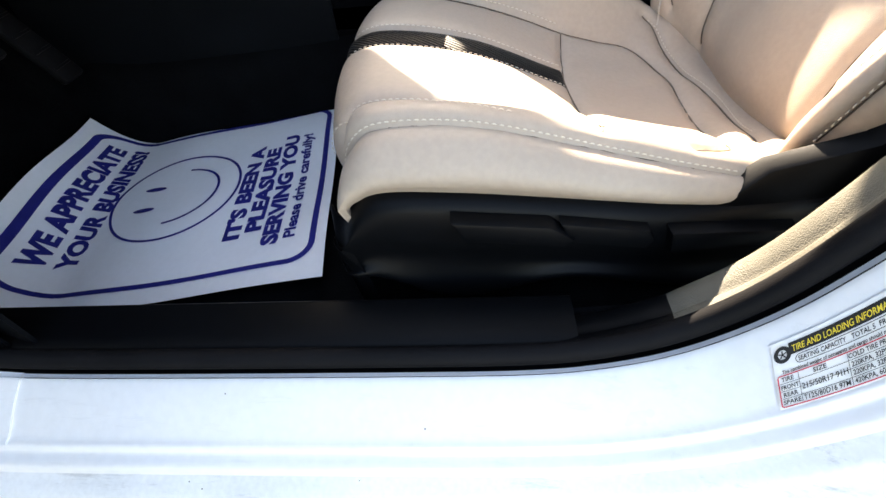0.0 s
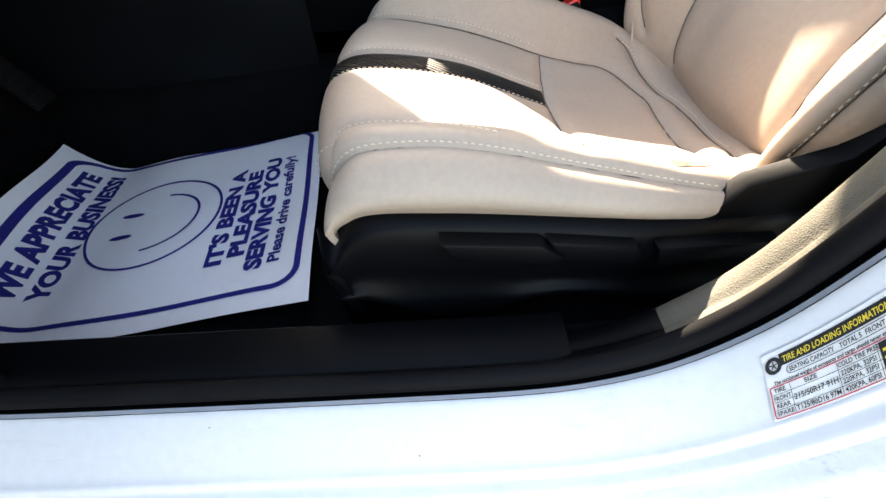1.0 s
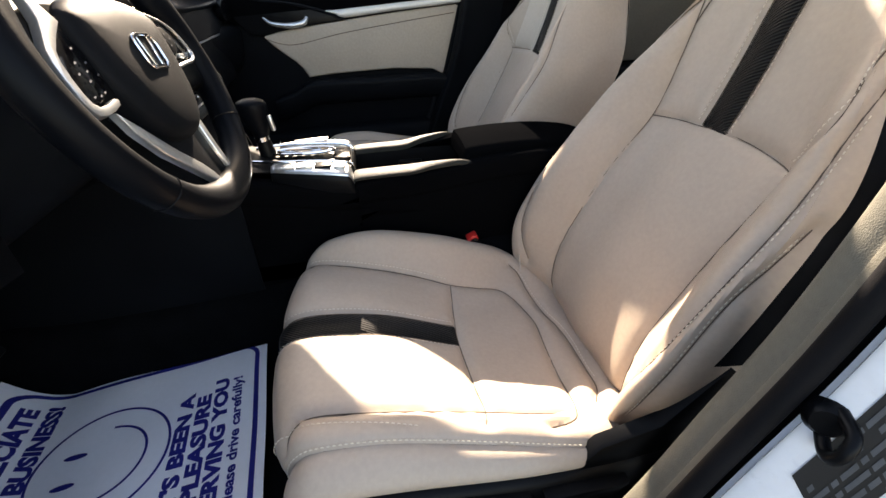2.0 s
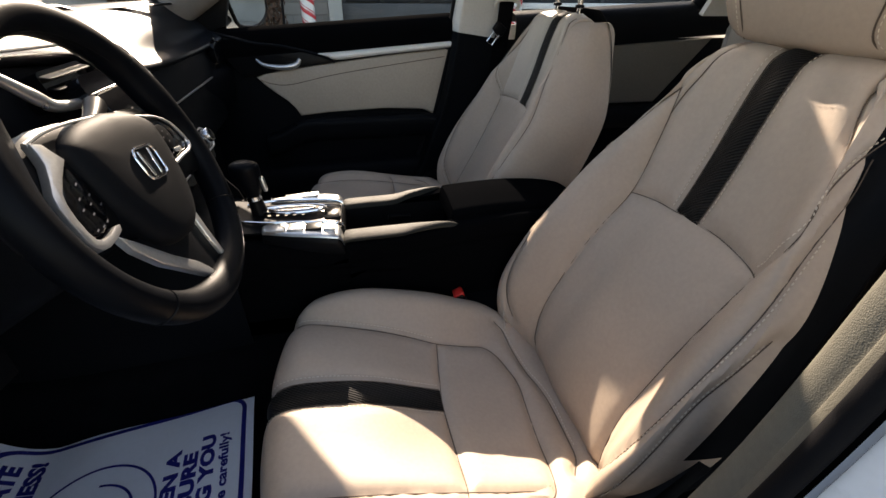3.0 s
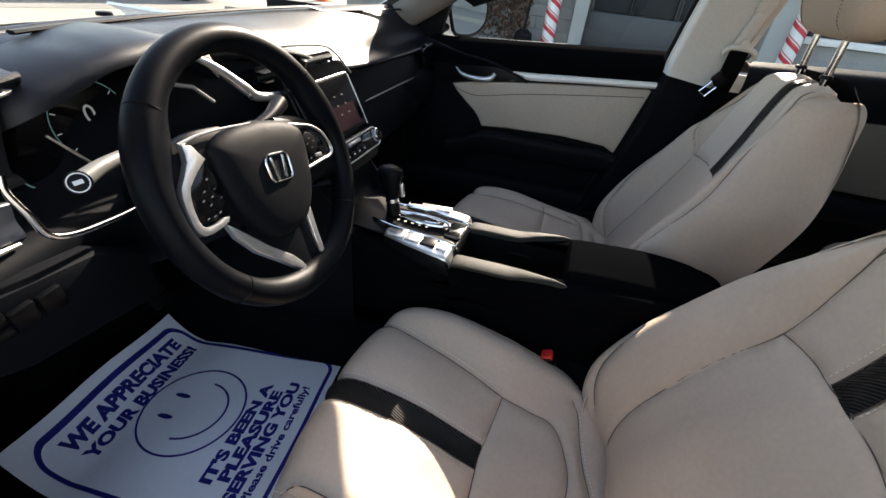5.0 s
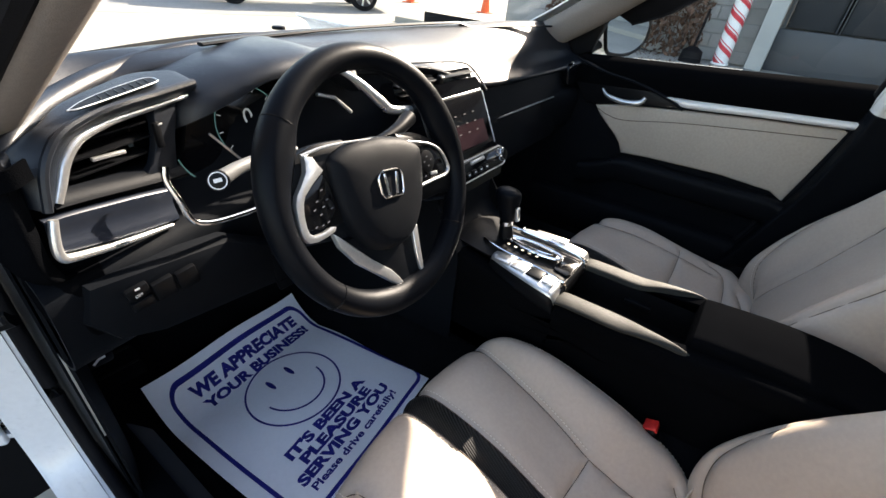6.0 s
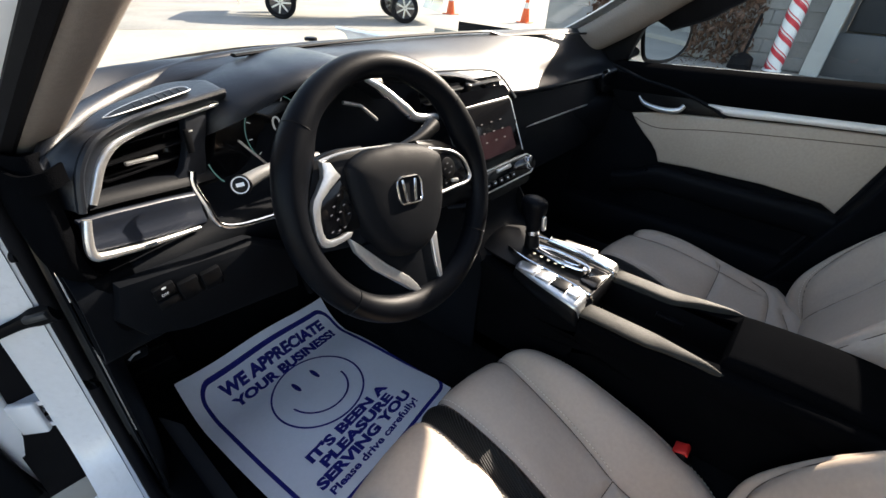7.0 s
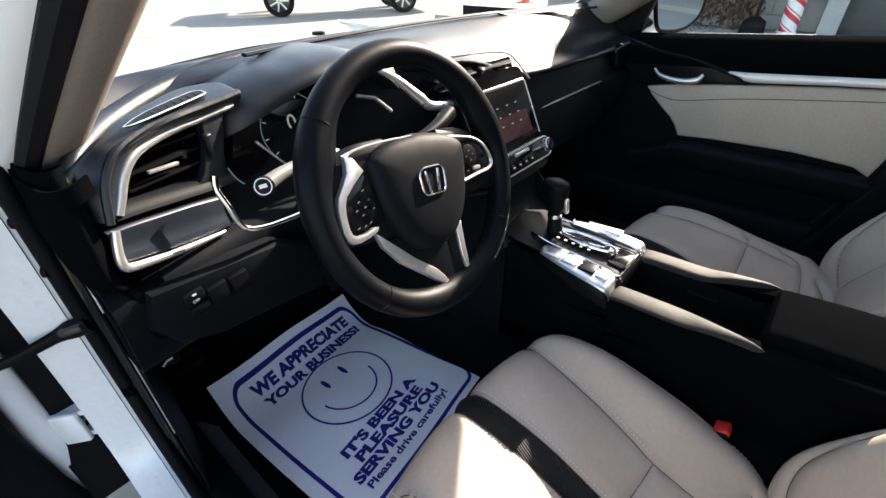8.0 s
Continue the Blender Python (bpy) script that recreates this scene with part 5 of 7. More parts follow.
part("screen_edge", tube([tilt @ Vector(p) for p in ((-0.10, 0.058, 0.006), (0.097, 0.058, 0.006), (0.104, 0.052, 0.006), (0.104, -0.055, 0.004))], 0.0013, 8), SILVER, centre, "thin silver screen edge")
clim = part("climate_panel", slab(rounded(0.226, 0.042, 0.016), 0.010, tilt @ pose(0.008, -0.086, -0.002), 0.004), GLOSS, centre, "gloss climate panel with a silver edge")
part("panel_edge", tube([tilt @ Vector((x + 0.008, y - 0.086, 0.009)) for x, y in rounded(0.224, 0.040, 0.018)], 0.0017, 6), SILVER, clim)
for x in (-0.088, 0.100):
    part("knob", disc(0.0140, 0.018, 28, tilt @ pose(x, -0.084, 0.004), 0.002), CHROME, clim, "silver-rimmed climate knob")
    part("knob_face", disc(0.0125, 0.0192, 28, tilt @ pose(x, -0.084, 0.004), 0.002), GLOSS, clim)
for k, x in enumerate((-0.05, -0.028, -0.006, 0.016, 0.038)):
    part("button", box((0.017, 0.010, 0.006), tilt @ pose(x, -0.094, 0.009), 0.002), PLASTIC_SMOOTH, clim)
    flat_mark("button_mark", strip_mesh([(-0.003, 0), (0.003, 0)], 0.0012), tilt @ pose(x, -0.094, 0.0125), WHITE_MARK, clim)
part("button", box((0.05, 0.008, 0.006), tilt @ pose(0.015, -0.0745, 0.009), 0.002), SILVER, clim, "silver button")
for side in (-1, 1):
    cxv = -0.012 + side * 0.066
    v = part("centre_vent", slab(rounded(0.118, 0.048, 0.010), -0.05, basis((cxv, 0.812, 0.851), (1, 0, 0), (0, 0.35, 1)), 0.0), GLOSS, dash, "black centre air vent")
    for k in (-1, 0, 1):
        part("slat", slab(rounded(0.112, 0.018, 0.004, 2), 0.002, basis((cxv, 0.808 + 0.005 * k, 0.851 + 0.0145 * k), (1, 0, 0), (0, 1, 0.15)), 0.001), PLASTIC_SMOOTH, v)
    part("vent_tab", box((0.022, 0.006, 0.005), pose(cxv + 0.01, 0.797, 0.852), 0.0015), SILVER, v, "silver vent tab")
# frame line runs on to the left in silver to imitate a sunlit edge
part("vent_frame", tube([(-0.262, 0.835, 0.912), (-0.225, 0.815, 0.888), (-0.190, 0.800, 0.855), (-0.163, 0.792, 0.836), (-0.08, 0.788, 0.828), (0.0, 0.786, 0.829), (0.115, 0.790, 0.826)], [0.004, 0.006, 0.009, 0.008, 0.006, 0.005, 0.003], 10, n=50), SILVER, dash, "silver frame line under the centre vents, its left end for a sunlit edge")
part("vent_frame", tube([(-0.20, 0.826, 0.906), (-0.05, 0.814, 0.899), (0.055, 0.806, 0.890), (0.098, 0.800, 0.872), (0.150, 0.792, 0.826)], 0.0026, 8, n=36), SILVER, dash, "thin silver line over the centre vents")
part("hazard_switch", box((0.014, 0.010, 0.022), pose(-0.012, 0.806, 0.862, 20, 0, 0), 0.003), PLASTIC_SMOOTH, dash, "black hazard switch")
lower = [[(sx * w - 0.012, y, z) for sx in (-1, -0.7, 0.7, 1)] for w, y, z in ((0.105, 0.735, 0.715), (0.102, 0.712, 0.690), (0.098, 0.715, 0.640), (0.096, 0.70, 0.600), (0.10, 0.66, 0.575))]
part("lower_centre_panel", loft(lower, 16, 10, thick=0.004), PLASTIC, dash, "black lower centre panel")
for s in (-1, 1):
    fl = [[(-0.012 + s * 0.104, y0, z), (-0.012 + s * 0.108, 0.86, z), (-0.012 + s * 0.11, 1.2, z)] for y0, z in ((0.74, 0.74), (0.715, 0.66), (0.66, 0.58), (0.655, 0.45), (0.655, 0.22))]
    part("tunnel_side", loft(fl, 12, 8, thick=0.004), PLASTIC, dash, "black tunnel side panel")

# ---- steering wheel ----
GREY_MARK = material("grey_marking", (0.09, 0.09, 0.10), 0.5, vary=0.05, scale=40)
wheel = thing("steering_wheel", "black leather steering wheel with silver spokes and a chrome emblem", "steering wheel", at=(-0.354, 0.641, 0.81))
WM = basis((-0.354, 0.641, 0.81), (1, 0, 0), (0, math.sin(radians(21.9)), math.cos(radians(21.9))))    # x right, y up, z to the driver
HM = WM @ pose(-0.007, 0.002, 0, 0, 0, -8)                                                            # the hub, turned a little to the right
R = 0.1555


def near_angle(a, at, wide):
    return math.exp(-(((math.degrees(a) - at + 180) % 360 - 180) / wide) ** 2)


bm = bmesh.new()
rings = []
for k in range(120):
    a = 2 * math.pi * k / 120
    grip = near_angle(a, 152, 16) + near_angle(a, 20, 16)
    low = near_angle(a, 262, 30)
    ring = []
    for j in range(18):
        h = 2 * math.pi * j / 18
        inward = max(0.0, -math.cos(h))
        rr = R + (0.0162 + 0.0012 * grip) * math.cos(h) - (0.010 * grip + 0.006 * low) * inward ** 2
        ring.append(bm.verts.new(WM @ Vector((rr * math.cos(a), rr * math.sin(a), 0.0180 * math.sin(h) * (1 + 0.06 * grip)))))
    rings.append(ring)
for i in range(120):
    for j in range(18):
        bm.faces.new((rings[i][j], rings[(i + 1) % 120][j], rings[(i + 1) % 120][(j + 1) % 18], rings[i][(j + 1) % 18]))
rim_ob = part("rim", bm, WHEEL_LEATHER, wheel, "black leather rim, slightly shiny with wear")
for deg in (139, 36, 220, 320):
    a = radians(deg)
    ring = [WM @ Vector(((R + 0.0166 * math.cos(h)) * math.cos(a), (R + 0.0166 * math.cos(h)) * math.sin(a), 0.0184 * math.sin(h))) for h in np.linspace(0, 2 * math.pi, 25)]
    part("seam", tube(ring, 0.0008, 5), PLASTIC_SMOOTH, rim_ob, "sewn joint of the leather")
for d in (-0.0008, 0.0008):
    part("inner_stitching", tube([WM @ Vector(((R - 0.0163 + abs(d)) * math.cos(a), (R - 0.0163 + abs(d)) * math.sin(a), 0.004 + 3 * d)) for a in np.linspace(radians(36), radians(139), 60)], 0.0007, 5), PLASTIC_SMOOTH, rim_ob)

# padded cover: rings that shrink towards the middle and rise to the driver
cover_line = [(0, 0.060), (0.045, 0.055), (0.074, 0.043), (0.079, 0.030), (0.076, 0.0), (0.066, -0.036), (0.047, -0.066), (0.026, -0.080), (0, -0.084)]
cover_line = cover_line + [(-x, y) for x, y in cover_line[-2:0:-1]]
cover_line = [tuple(p) for p in smooth_rows(np.array(cover_line + cover_line[:1]), 72, 0)][:-1]
rows = [[HM @ Vector((x * k, -0.004 + (y + 0.004) * k, z)) for x, y in cover_line] for k, z in ((0.99, -0.010), (1.0, 0.002), (0.99, 0.008), (0.95, 0.0135), (0.85, 0.0185), (0.65, 0.0222), (0.4, 0.0240), (0.12, 0.0246))]
part("airbag_cover", sheet(smooth_rows(np.array(rows), 26, 0), closed=True), PLASTIC_DARK, wheel, "black grained airbag cover")
part("hub_back", tube([WM @ Vector((-0.007, 0, 0.0)), WM @ Vector((-0.007, 0, -0.05))], [0.062, 0.050], 28), PLASTIC_SMOOTH, wheel)
for s in (-1, 1):
    arm = []
    for x, y0, y1, z in ((0.045, 0.058, -0.034, 0.004), (0.085, 0.056, -0.036, 0.004), (0.115, 0.046, -0.034, 0.003), (0.136, 0.040, -0.034, 0.002), (0.152, 0.040, -0.038, 0.0)):
        arm.append([HM @ Vector((s * x, y0 + 0.002, z - 0.018)), HM @ Vector((s * x, y0 - 0.002, z)), HM @ Vector((s * x, (y0 + y1) / 2, z + 0.003)), HM @ Vector((s * x, y1 + 0.004, z)), HM @ Vector((s * x, y1, z - 0.018))])
    spoke = part("spoke", loft(arm, 18, 16, thick=0.003), PLASTIC_SMOOTH, wheel, "black spoke with switches")
    if s < 0:
        band = [(-0.109, 0.064), (-0.110, 0.056), (-0.113, 0.047), (-0.122, 0.037), (-0.1325, 0.0270), (-0.1370, 0.018), (-0.1395, 0.006), (-0.1416, -0.010), (-0.1405, -0.019), (-0.136, -0.0250), (-0.126, -0.0275), (-0.112, -0.0270), (-0.101, -0.0250), (-0.097, -0.0205),
                (-0.103, -0.0185), (-0.115, -0.0205), (-0.127, -0.0195), (-0.1320, -0.0150), (-0.1330, -0.008), (-0.1312, 0.005), (-0.1275, 0.0165), (-0.1225, 0.0240), (-0.108, 0.0335), (-0.0905, 0.0430), (-0.0945, 0.0500), (-0.0990, 0.0600)]
        part("silver_trim", slab(band, 0.008, WM @ pose(0, 0, 0.0065), 0.0011, 2), SILVER, spoke, "satin silver spoke trim")
        pad = [(-0.0905, 0.0405), (-0.1235, 0.0225), (-0.1295, 0.0035), (-0.1315, -0.0125), (-0.114, -0.0175), (-0.1015, -0.015), (-0.088, -0.004), (-0.084, 0.020)]
        marks = ((-0.116, 0.006), (-0.104, 0.006), (-0.110, 0.014), (-0.110, -0.001), (-0.097, 0.012), (-0.121, -0.012), (-0.112, -0.013), (-0.104, -0.012), (-0.094, 0.001), (-0.100, 0.024))
    else:
        line = ((0.045, 0.0455), (0.059, 0.0411), (0.0965, 0.0294), (0.1168, 0.0158), (0.125, 0.0002), (0.1268, -0.0146), (0.1155, -0.0211), (0.0938, -0.0207), (0.0577, -0.0206))
        part("silver_trim", tube([WM @ Vector((x, y, 0.0105)) for x, y in line], [0.0014, 0.0016, 0.0018, 0.0024, 0.0028, 0.0030, 0.0028, 0.0028, 0.0030], 10, n=50, flat=0.8), SILVER, spoke, "satin silver spoke trim")
        pad = [(0.058, 0.037), (0.096, 0.025), (0.114, 0.013), (0.121, -0.002), (0.122, -0.014), (0.112, -0.018), (0.092, -0.017), (0.062, -0.017)]
        marks = ((0.084, 0.014), (0.084, 0.001), (0.077, 0.008), (0.091, 0.008), (0.073, -0.011))
        part("round_switch", disc(0.0150, 0.0024, 30, WM @ pose(0.084, 0.0075, 0.0095), 0.001), PLASTIC_SMOOTH, spoke, "round black switch")
        part("silver_key", box((0.014, 0.005, 0.003), WM @ pose(0.093, -0.012, 0.0108, 0, 0, -8), 0.001), SILVER, spoke, "small silver key")
    part("switch_pad", slab(pad, 0.005, WM @ pose(0, 0, 0.005), 0.0015), GLOSS, spoke, "gloss switch pad")
    for x, y in marks:
        flat_mark("switch_mark", strip_mesh([(-0.0018, -0.0005), (0.0016, 0.0004)], 0.0007), WM @ pose(x, y, 0.0126), GREY_MARK, spoke)
part("arc_trim", tube([WM @ Vector((x, y, 0.0105)) for x, y in ((-0.110, 0.064), (-0.0843, 0.0662), (-0.0516, 0.0645), (-0.0169, 0.0603), (0.011, 0.0562), (0.045, 0.0455))], [0.0022, 0.0018, 0.0015, 0.0013, 0.0013, 0.0014], 8, n=40), SILVER, wheel, "thin silver line over the hub")
part("lower_spoke", slab([(-0.098, -0.0281), (-0.085, -0.0427), (-0.0541, -0.0817), (-0.0284, -0.1083), (-0.0182, -0.1238), (-0.0085, -0.1474), (-0.0269, -0.1312), (-0.0526, -0.1035), (-0.0773, -0.0773), (-0.0945, -0.0481)], 0.008, WM @ pose(0, 0, -0.003), 0.002, 3), SILVER, wheel, "satin silver lower spoke")
part("lower_spoke", slab([(0.040, -0.070), (0.0350, -0.1016), (0.0300, -0.1510), (0.024, -0.1398), (0.0245, -0.1062), (0.0280, -0.0731)], 0.008, WM @ pose(0, 0, -0.003), 0.002, 3), SILVER, wheel, "satin silver lower spoke")
part("lower_web", slab([(-0.080, -0.045), (0.050, -0.055), (0.031, -0.10), (0.028, -0.152), (-0.010, -0.152), (-0.0284, -0.112), (-0.06, -0.082)], 0.012, WM @ pose(0, 0, -0.012), 0.003), PLASTIC_DARK, wheel, "black lower web between the spokes")
emblem = part("emblem", tube([HM @ Vector((x * (1 - 0.06 * (y < 0)), y, 0.0258)) for x, y in rounded(0.041, 0.033, 0.009)] + [HM @ Vector((0.0205, 0.0075, 0.0258))], 0.0015, 8), CHROME, wheel, "chrome emblem ring with two plain bars")
for s in (-1, 1):
    part("emblem_bar", box((0.0048, 0.028, 0.003), HM @ pose(s * 0.0088, 0, 0.0250, 0, 0, -s * 7), 0.001), CHROME, emblem)
column = thing("steering_column", "black steering column shroud with two stalks", "steering column", at=(-0.36, 0.75, 0.78))
part("shroud", tube([WM @ Vector((-0.007, -0.005, -0.030)), WM @ Vector((-0.007, -0.015, -0.10)), WM @ Vector((-0.007, -0.03, -0.26))], [0.050, 0.058, 0.070], 24), PLASTIC, column)
STALK = material("grey_stalk_plastic", (0.13, 0.13, 0.125), 0.45, vary=0.08, scale=20)
stalk = part("indicator_stalk", tube([(-0.40, 0.752, 0.836), (-0.45, 0.743, 0.842), (-0.487, 0.735, 0.843), (-0.513, 0.729, 0.840)], [0.006, 0.0068, 0.0076, 0.0088], 18, n=20), STALK, column, "indicator stalk with a light switch")
way = Vector((-0.55, -0.75, 0.35)).normalized()
tipm = Matrix.Translation((-0.519, 0.7265, 0.8395)) @ way.to_track_quat("Z", "Y").to_matrix().to_4x4()
part("stalk_cap", disc(0.0112, 0.010, 28, tipm @ pose(0, 0, -0.004), 0.002), PLASTIC_SMOOTH, stalk, "black stalk end cap")
flat_mark("cap_ring", strip_mesh([(0.0090 * math.cos(a), 0.0090 * math.sin(a)) for a in np.linspace(0, 2 * math.pi, 33)], 0.0006), tipm @ pose(0, 0, 0.0064), WHITE_MARK, stalk)
flat_mark("cap_mark", strip_mesh([(-0.0042, -0.0006), (0.0042, 0.0012)], 0.0021), tipm @ pose(0, 0, 0.0064), WHITE_MARK, stalk)
part("wiper_stalk", tube([(-0.32, 0.715, 0.820), (-0.24, 0.722, 0.832), (-0.19, 0.735, 0.842)], [0.009, 0.010, 0.013], 14, n=16), PLASTIC_SMOOTH, column, "black wiper stalk")

# ---- centre console ----
con = thing("centre_console", "black centre console with a gear selector and padded armrest", "console", at=(-0.015, 0.3, 0.25))
CX = -0.010


RAIL = material("charcoal_rail_vinyl", (0.020, 0.0195, 0.0155), 0.6, vary=0.15, scale=8, grain=0.5, grain_scale=900, spec=0.4, ior=1.3)


def console_side(s):
    rows = []
    for y, zt in ((0.80, 0.60), (0.70, 0.590), (0.62, 0.574), (0.455, 0.550), (0.44, 0.560), (0.32, 0.570), (0.20, 0.586), (0.08, 0.594), (-0.02, 0.584), (-0.06, 0.555)):
        rows.append([(CX + s * 0.066, y, zt - 0.008), (CX + s * 0.086, y, zt - 0.006), (CX + s * 0.098, y, zt - 0.014), (CX + s * 0.100, y, zt - 0.045), (CX + s * 0.092, y, zt - 0.052), (CX + s * 0.094, y, zt - 0.075), (CX + s * 0.092, y, 0.40), (CX + s * 0.100, y, 0.22)])
    return loft(rows, 60, 30, thick=0.004)


for s in (-1, 1):
    side_ob = part("side_panel", console_side(s), MATTE, con, "black console side")
    rail = [[(CX + s * w, y, zt - 0.010), (CX + s * (w + 0.004), y, zt - 0.001), (CX + s * (w * 0.4 + 0.056), y, zt + 0.001), (CX + s * 0.0935, y, zt - 0.003), (CX + s * 0.0945, y, zt - 0.008)] for y, zt, w in ((0.454, 0.552, 0.054), (0.447, 0.564, 0.053), (0.40, 0.567, 0.053), (0.34, 0.569, 0.054), (0.30, 0.576, 0.066), (0.25, 0.580, 0.078), (0.220, 0.574, 0.085))]
    part("padded_rail", loft(rail, 30, 16, thick=0.002), RAIL, side_ob, "grained padded rail beside the tray")
part("tray", sheet([[(CX - 0.055, y, 0.560), (CX - 0.050, y, 0.500), (CX + 0.050, y, 0.500), (CX + 0.055, y, 0.560)] for y in (0.455, 0.40, 0.30, 0.225)]), PLASTIC_SMOOTH, con, "deep black storage tray")
part("tray_end", box((0.13, 0.006, 0.08), pose(CX, 0.455, 0.535), 0.002), PLASTIC_SMOOTH, con)
for k, y in enumerate((0.40, 0.33)):
    part("cup_rim", box((0.012, 0.05, 0.012), pose(CX - 0.05 + 0.1 * k, y, 0.53), 0.003), PLASTIC_SMOOTH, con)
lid = []
for y, z in ((0.236, 0.562), (0.232, 0.590), (0.215, 0.599), (0.10, 0.605), (0.0, 0.598), (-0.06, 0.580), (-0.072, 0.545)):
    lid.append([(CX + t * 0.072, y, z - 0.010 * abs(t) ** 3 - (0.03 if abs(t) == 1 else 0)) for t in (-1, -0.94, -0.6, 0, 0.6, 0.94, 1)])
part("armrest_lid", loft(lid, 26, 26, thick=0.003), MATTE, con, "padded black armrest lid")
# selector surround
deck = [[(CX + t * 0.070, y, z - 0.006 * abs(t) ** 2) for t in (-1, -0.5, 0, 0.5, 1)] for y, z in ((0.73, 0.600), (0.67, 0.590), (0.60, 0.584), (0.50, 0.580), (0.452, 0.574), (0.446, 0.55))]
deck_ob = part("selector_deck", loft(deck, 20, 14, thick=0.004), PLASTIC_SMOOTH, con, "black selector deck")
for s in (-1, 1):
    narrow = 0.0 if s < 0 else 0.010
    wing, skirt = [], []
    for y, z, xi, xo in ((0.598, 0.579, 0.060, 0.072), (0.592, 0.585, 0.053, 0.080), (0.55, 0.584, 0.054, 0.091), (0.50, 0.581, 0.055, 0.099), (0.466, 0.577, 0.055, 0.101), (0.455, 0.572, 0.056, 0.099), (0.449, 0.556, 0.058, 0.094)):
        xo -= narrow
        wing.append([(CX + s * xi, y, z - 0.010), (CX + s * xi, y, z - 0.002), (CX + s * (xi + 0.003), y, z + 0.002), (CX + s * (xi * 0.5 + xo * 0.5), y, z + 0.003), (CX + s * (xo - 0.003), y, z), (CX + s * (xo + 0.001), y, z - 0.006)])
        skirt.append([(CX + s * (xo + 0.001), y, z - 0.005), (CX + s * (xo + 0.004), y, z - 0.016), (CX + s * (xo + 0.001), y, z - 0.034), (CX + s * (xo - 0.012), y, z - 0.060)])
    wing_ob = part("side_wing", loft(wing, 30, 20, thick=0.002), SILVER, con, "satin silver wing beside the selector")
    part("wing_skirt", loft(skirt, 30, 14, thick=0.002), PLASTIC_SMOOTH, wing_ob, "black outer side below the silver wing")
    part("inner_rim", tube([(CX + s * x, y, z) for x, y, z in ((0.036, 0.640, 0.588), (0.044, 0.615, 0.5885), (0.050, 0.585, 0.588), (0.052, 0.53, 0.5865), (0.053, 0.475, 0.582), (0.050, 0.452, 0.574), (0.048, 0.447, 0.560))], 0.0028, 8, n=40), CHROME, wing_ob, "bright rim beside the deck")
    if s < 0:
        for y, long, z, mat in ((0.571, 0.034, 0.5872, SILVER), (0.536, 0.030, 0.5862, SILVER), (0.503, 0.031, 0.5848, PLASTIC_SMOOTH), (0.474, 0.022, 0.5826, SILVER)):
            part("brake_switch", box((0.027, long, 0.006), pose(CX - 0.072, y, z, -3, 0, -2), 0.0018, 2), mat, wing_ob)
    else:
        part("wing_inset", box((0.018, 0.07, 0.004), pose(CX + 0.073, 0.535, 0.5865, -2, 0, 2), 0.0015), SILVER, wing_ob)
part("rear_plate", slab(rounded(0.060, 0.034, 0.008), 0.003, pose(CX + 0.002, 0.470, 0.5775, 4, 0, 0), 0.001), GLOSS, deck_ob, "gloss black plate behind the gate")
part("gate_guide", tube([(CX + 0.004 + 0.008 * math.cos(a), 0.548 + 0.044 * math.sin(a), 0.5902) for a in np.linspace(0, 2 * math.pi, 36)], 0.0016, 6), CHROME, deck_ob, "inner chrome guide of the gate")
for k, y in enumerate((0.59, 0.574, 0.558, 0.542, 0.526)):
    part("gate_mark", box((0.005, 0.0055, 0.0012), pose(CX - 0.020, y, 0.5882 - 0.0003 * k), 0.0003), THREAD, deck_ob, "pale position mark")
part("selector_gate", tube([(CX + 0.004 + 0.018 * math.cos(a), 0.545 + 0.062 * math.sin(a), 0.5885) for a in np.linspace(0, 2 * math.pi, 40)], 0.0028, 8), CHROME, deck_ob, "chrome selector gate rim")
part("gate_plate", slab([(CX + 0.004 + 0.016 * math.cos(a), 0.545 + 0.060 * math.sin(a)) for a in np.linspace(0, 2 * math.pi, 32, endpoint=False)], 0.004, pose(0, 0, 0.584)), SILVER, deck_ob, "brushed gate plate")
part("gate_slot", slab(rounded(0.012, 0.10, 0.005), 0.002, pose(CX + 0.004, 0.545, 0.588)), GLOSS, deck_ob)
lever = part("selector_lever", tube([(CX + 0.006, 0.610, 0.575), (CX + 0.007, 0.616, 0.615)], [0.017, 0.013], 16), PLASTIC_SMOOTH, con, "selector lever with a black leather knob")
part("lever_collar", tube([(CX + 0.007, 0.616, 0.614), (CX + 0.007, 0.617, 0.622)], 0.0145, 20), CHROME, lever, "chrome collar")
knob = []
for z, rx, ry, dy in ((0.620, 0.012, 0.013, 0.0), (0.632, 0.015, 0.017, 0.0), (0.655, 0.019, 0.024, 0.004), (0.674, 0.021, 0.028, 0.006), (0.686, 0.019, 0.025, 0.006), (0.692, 0.010, 0.013, 0.006)):
    knob.append([(CX + 0.008 + rx * math.cos(a), 0.617 + dy + ry * math.sin(a), z) for a in np.linspace(0, 2 * math.pi, 24, endpoint=False)])
part("selector_knob", sheet(smooth_rows(knob, 20, 0), closed=True), WHEEL_LEATHER, lever, "black leather selector knob")
part("knob_button", box((0.012, 0.008, 0.03), pose(CX + 0.0, 0.592, 0.648, -8, 0, 0), 0.003), SILVER, lever, "silver release button")

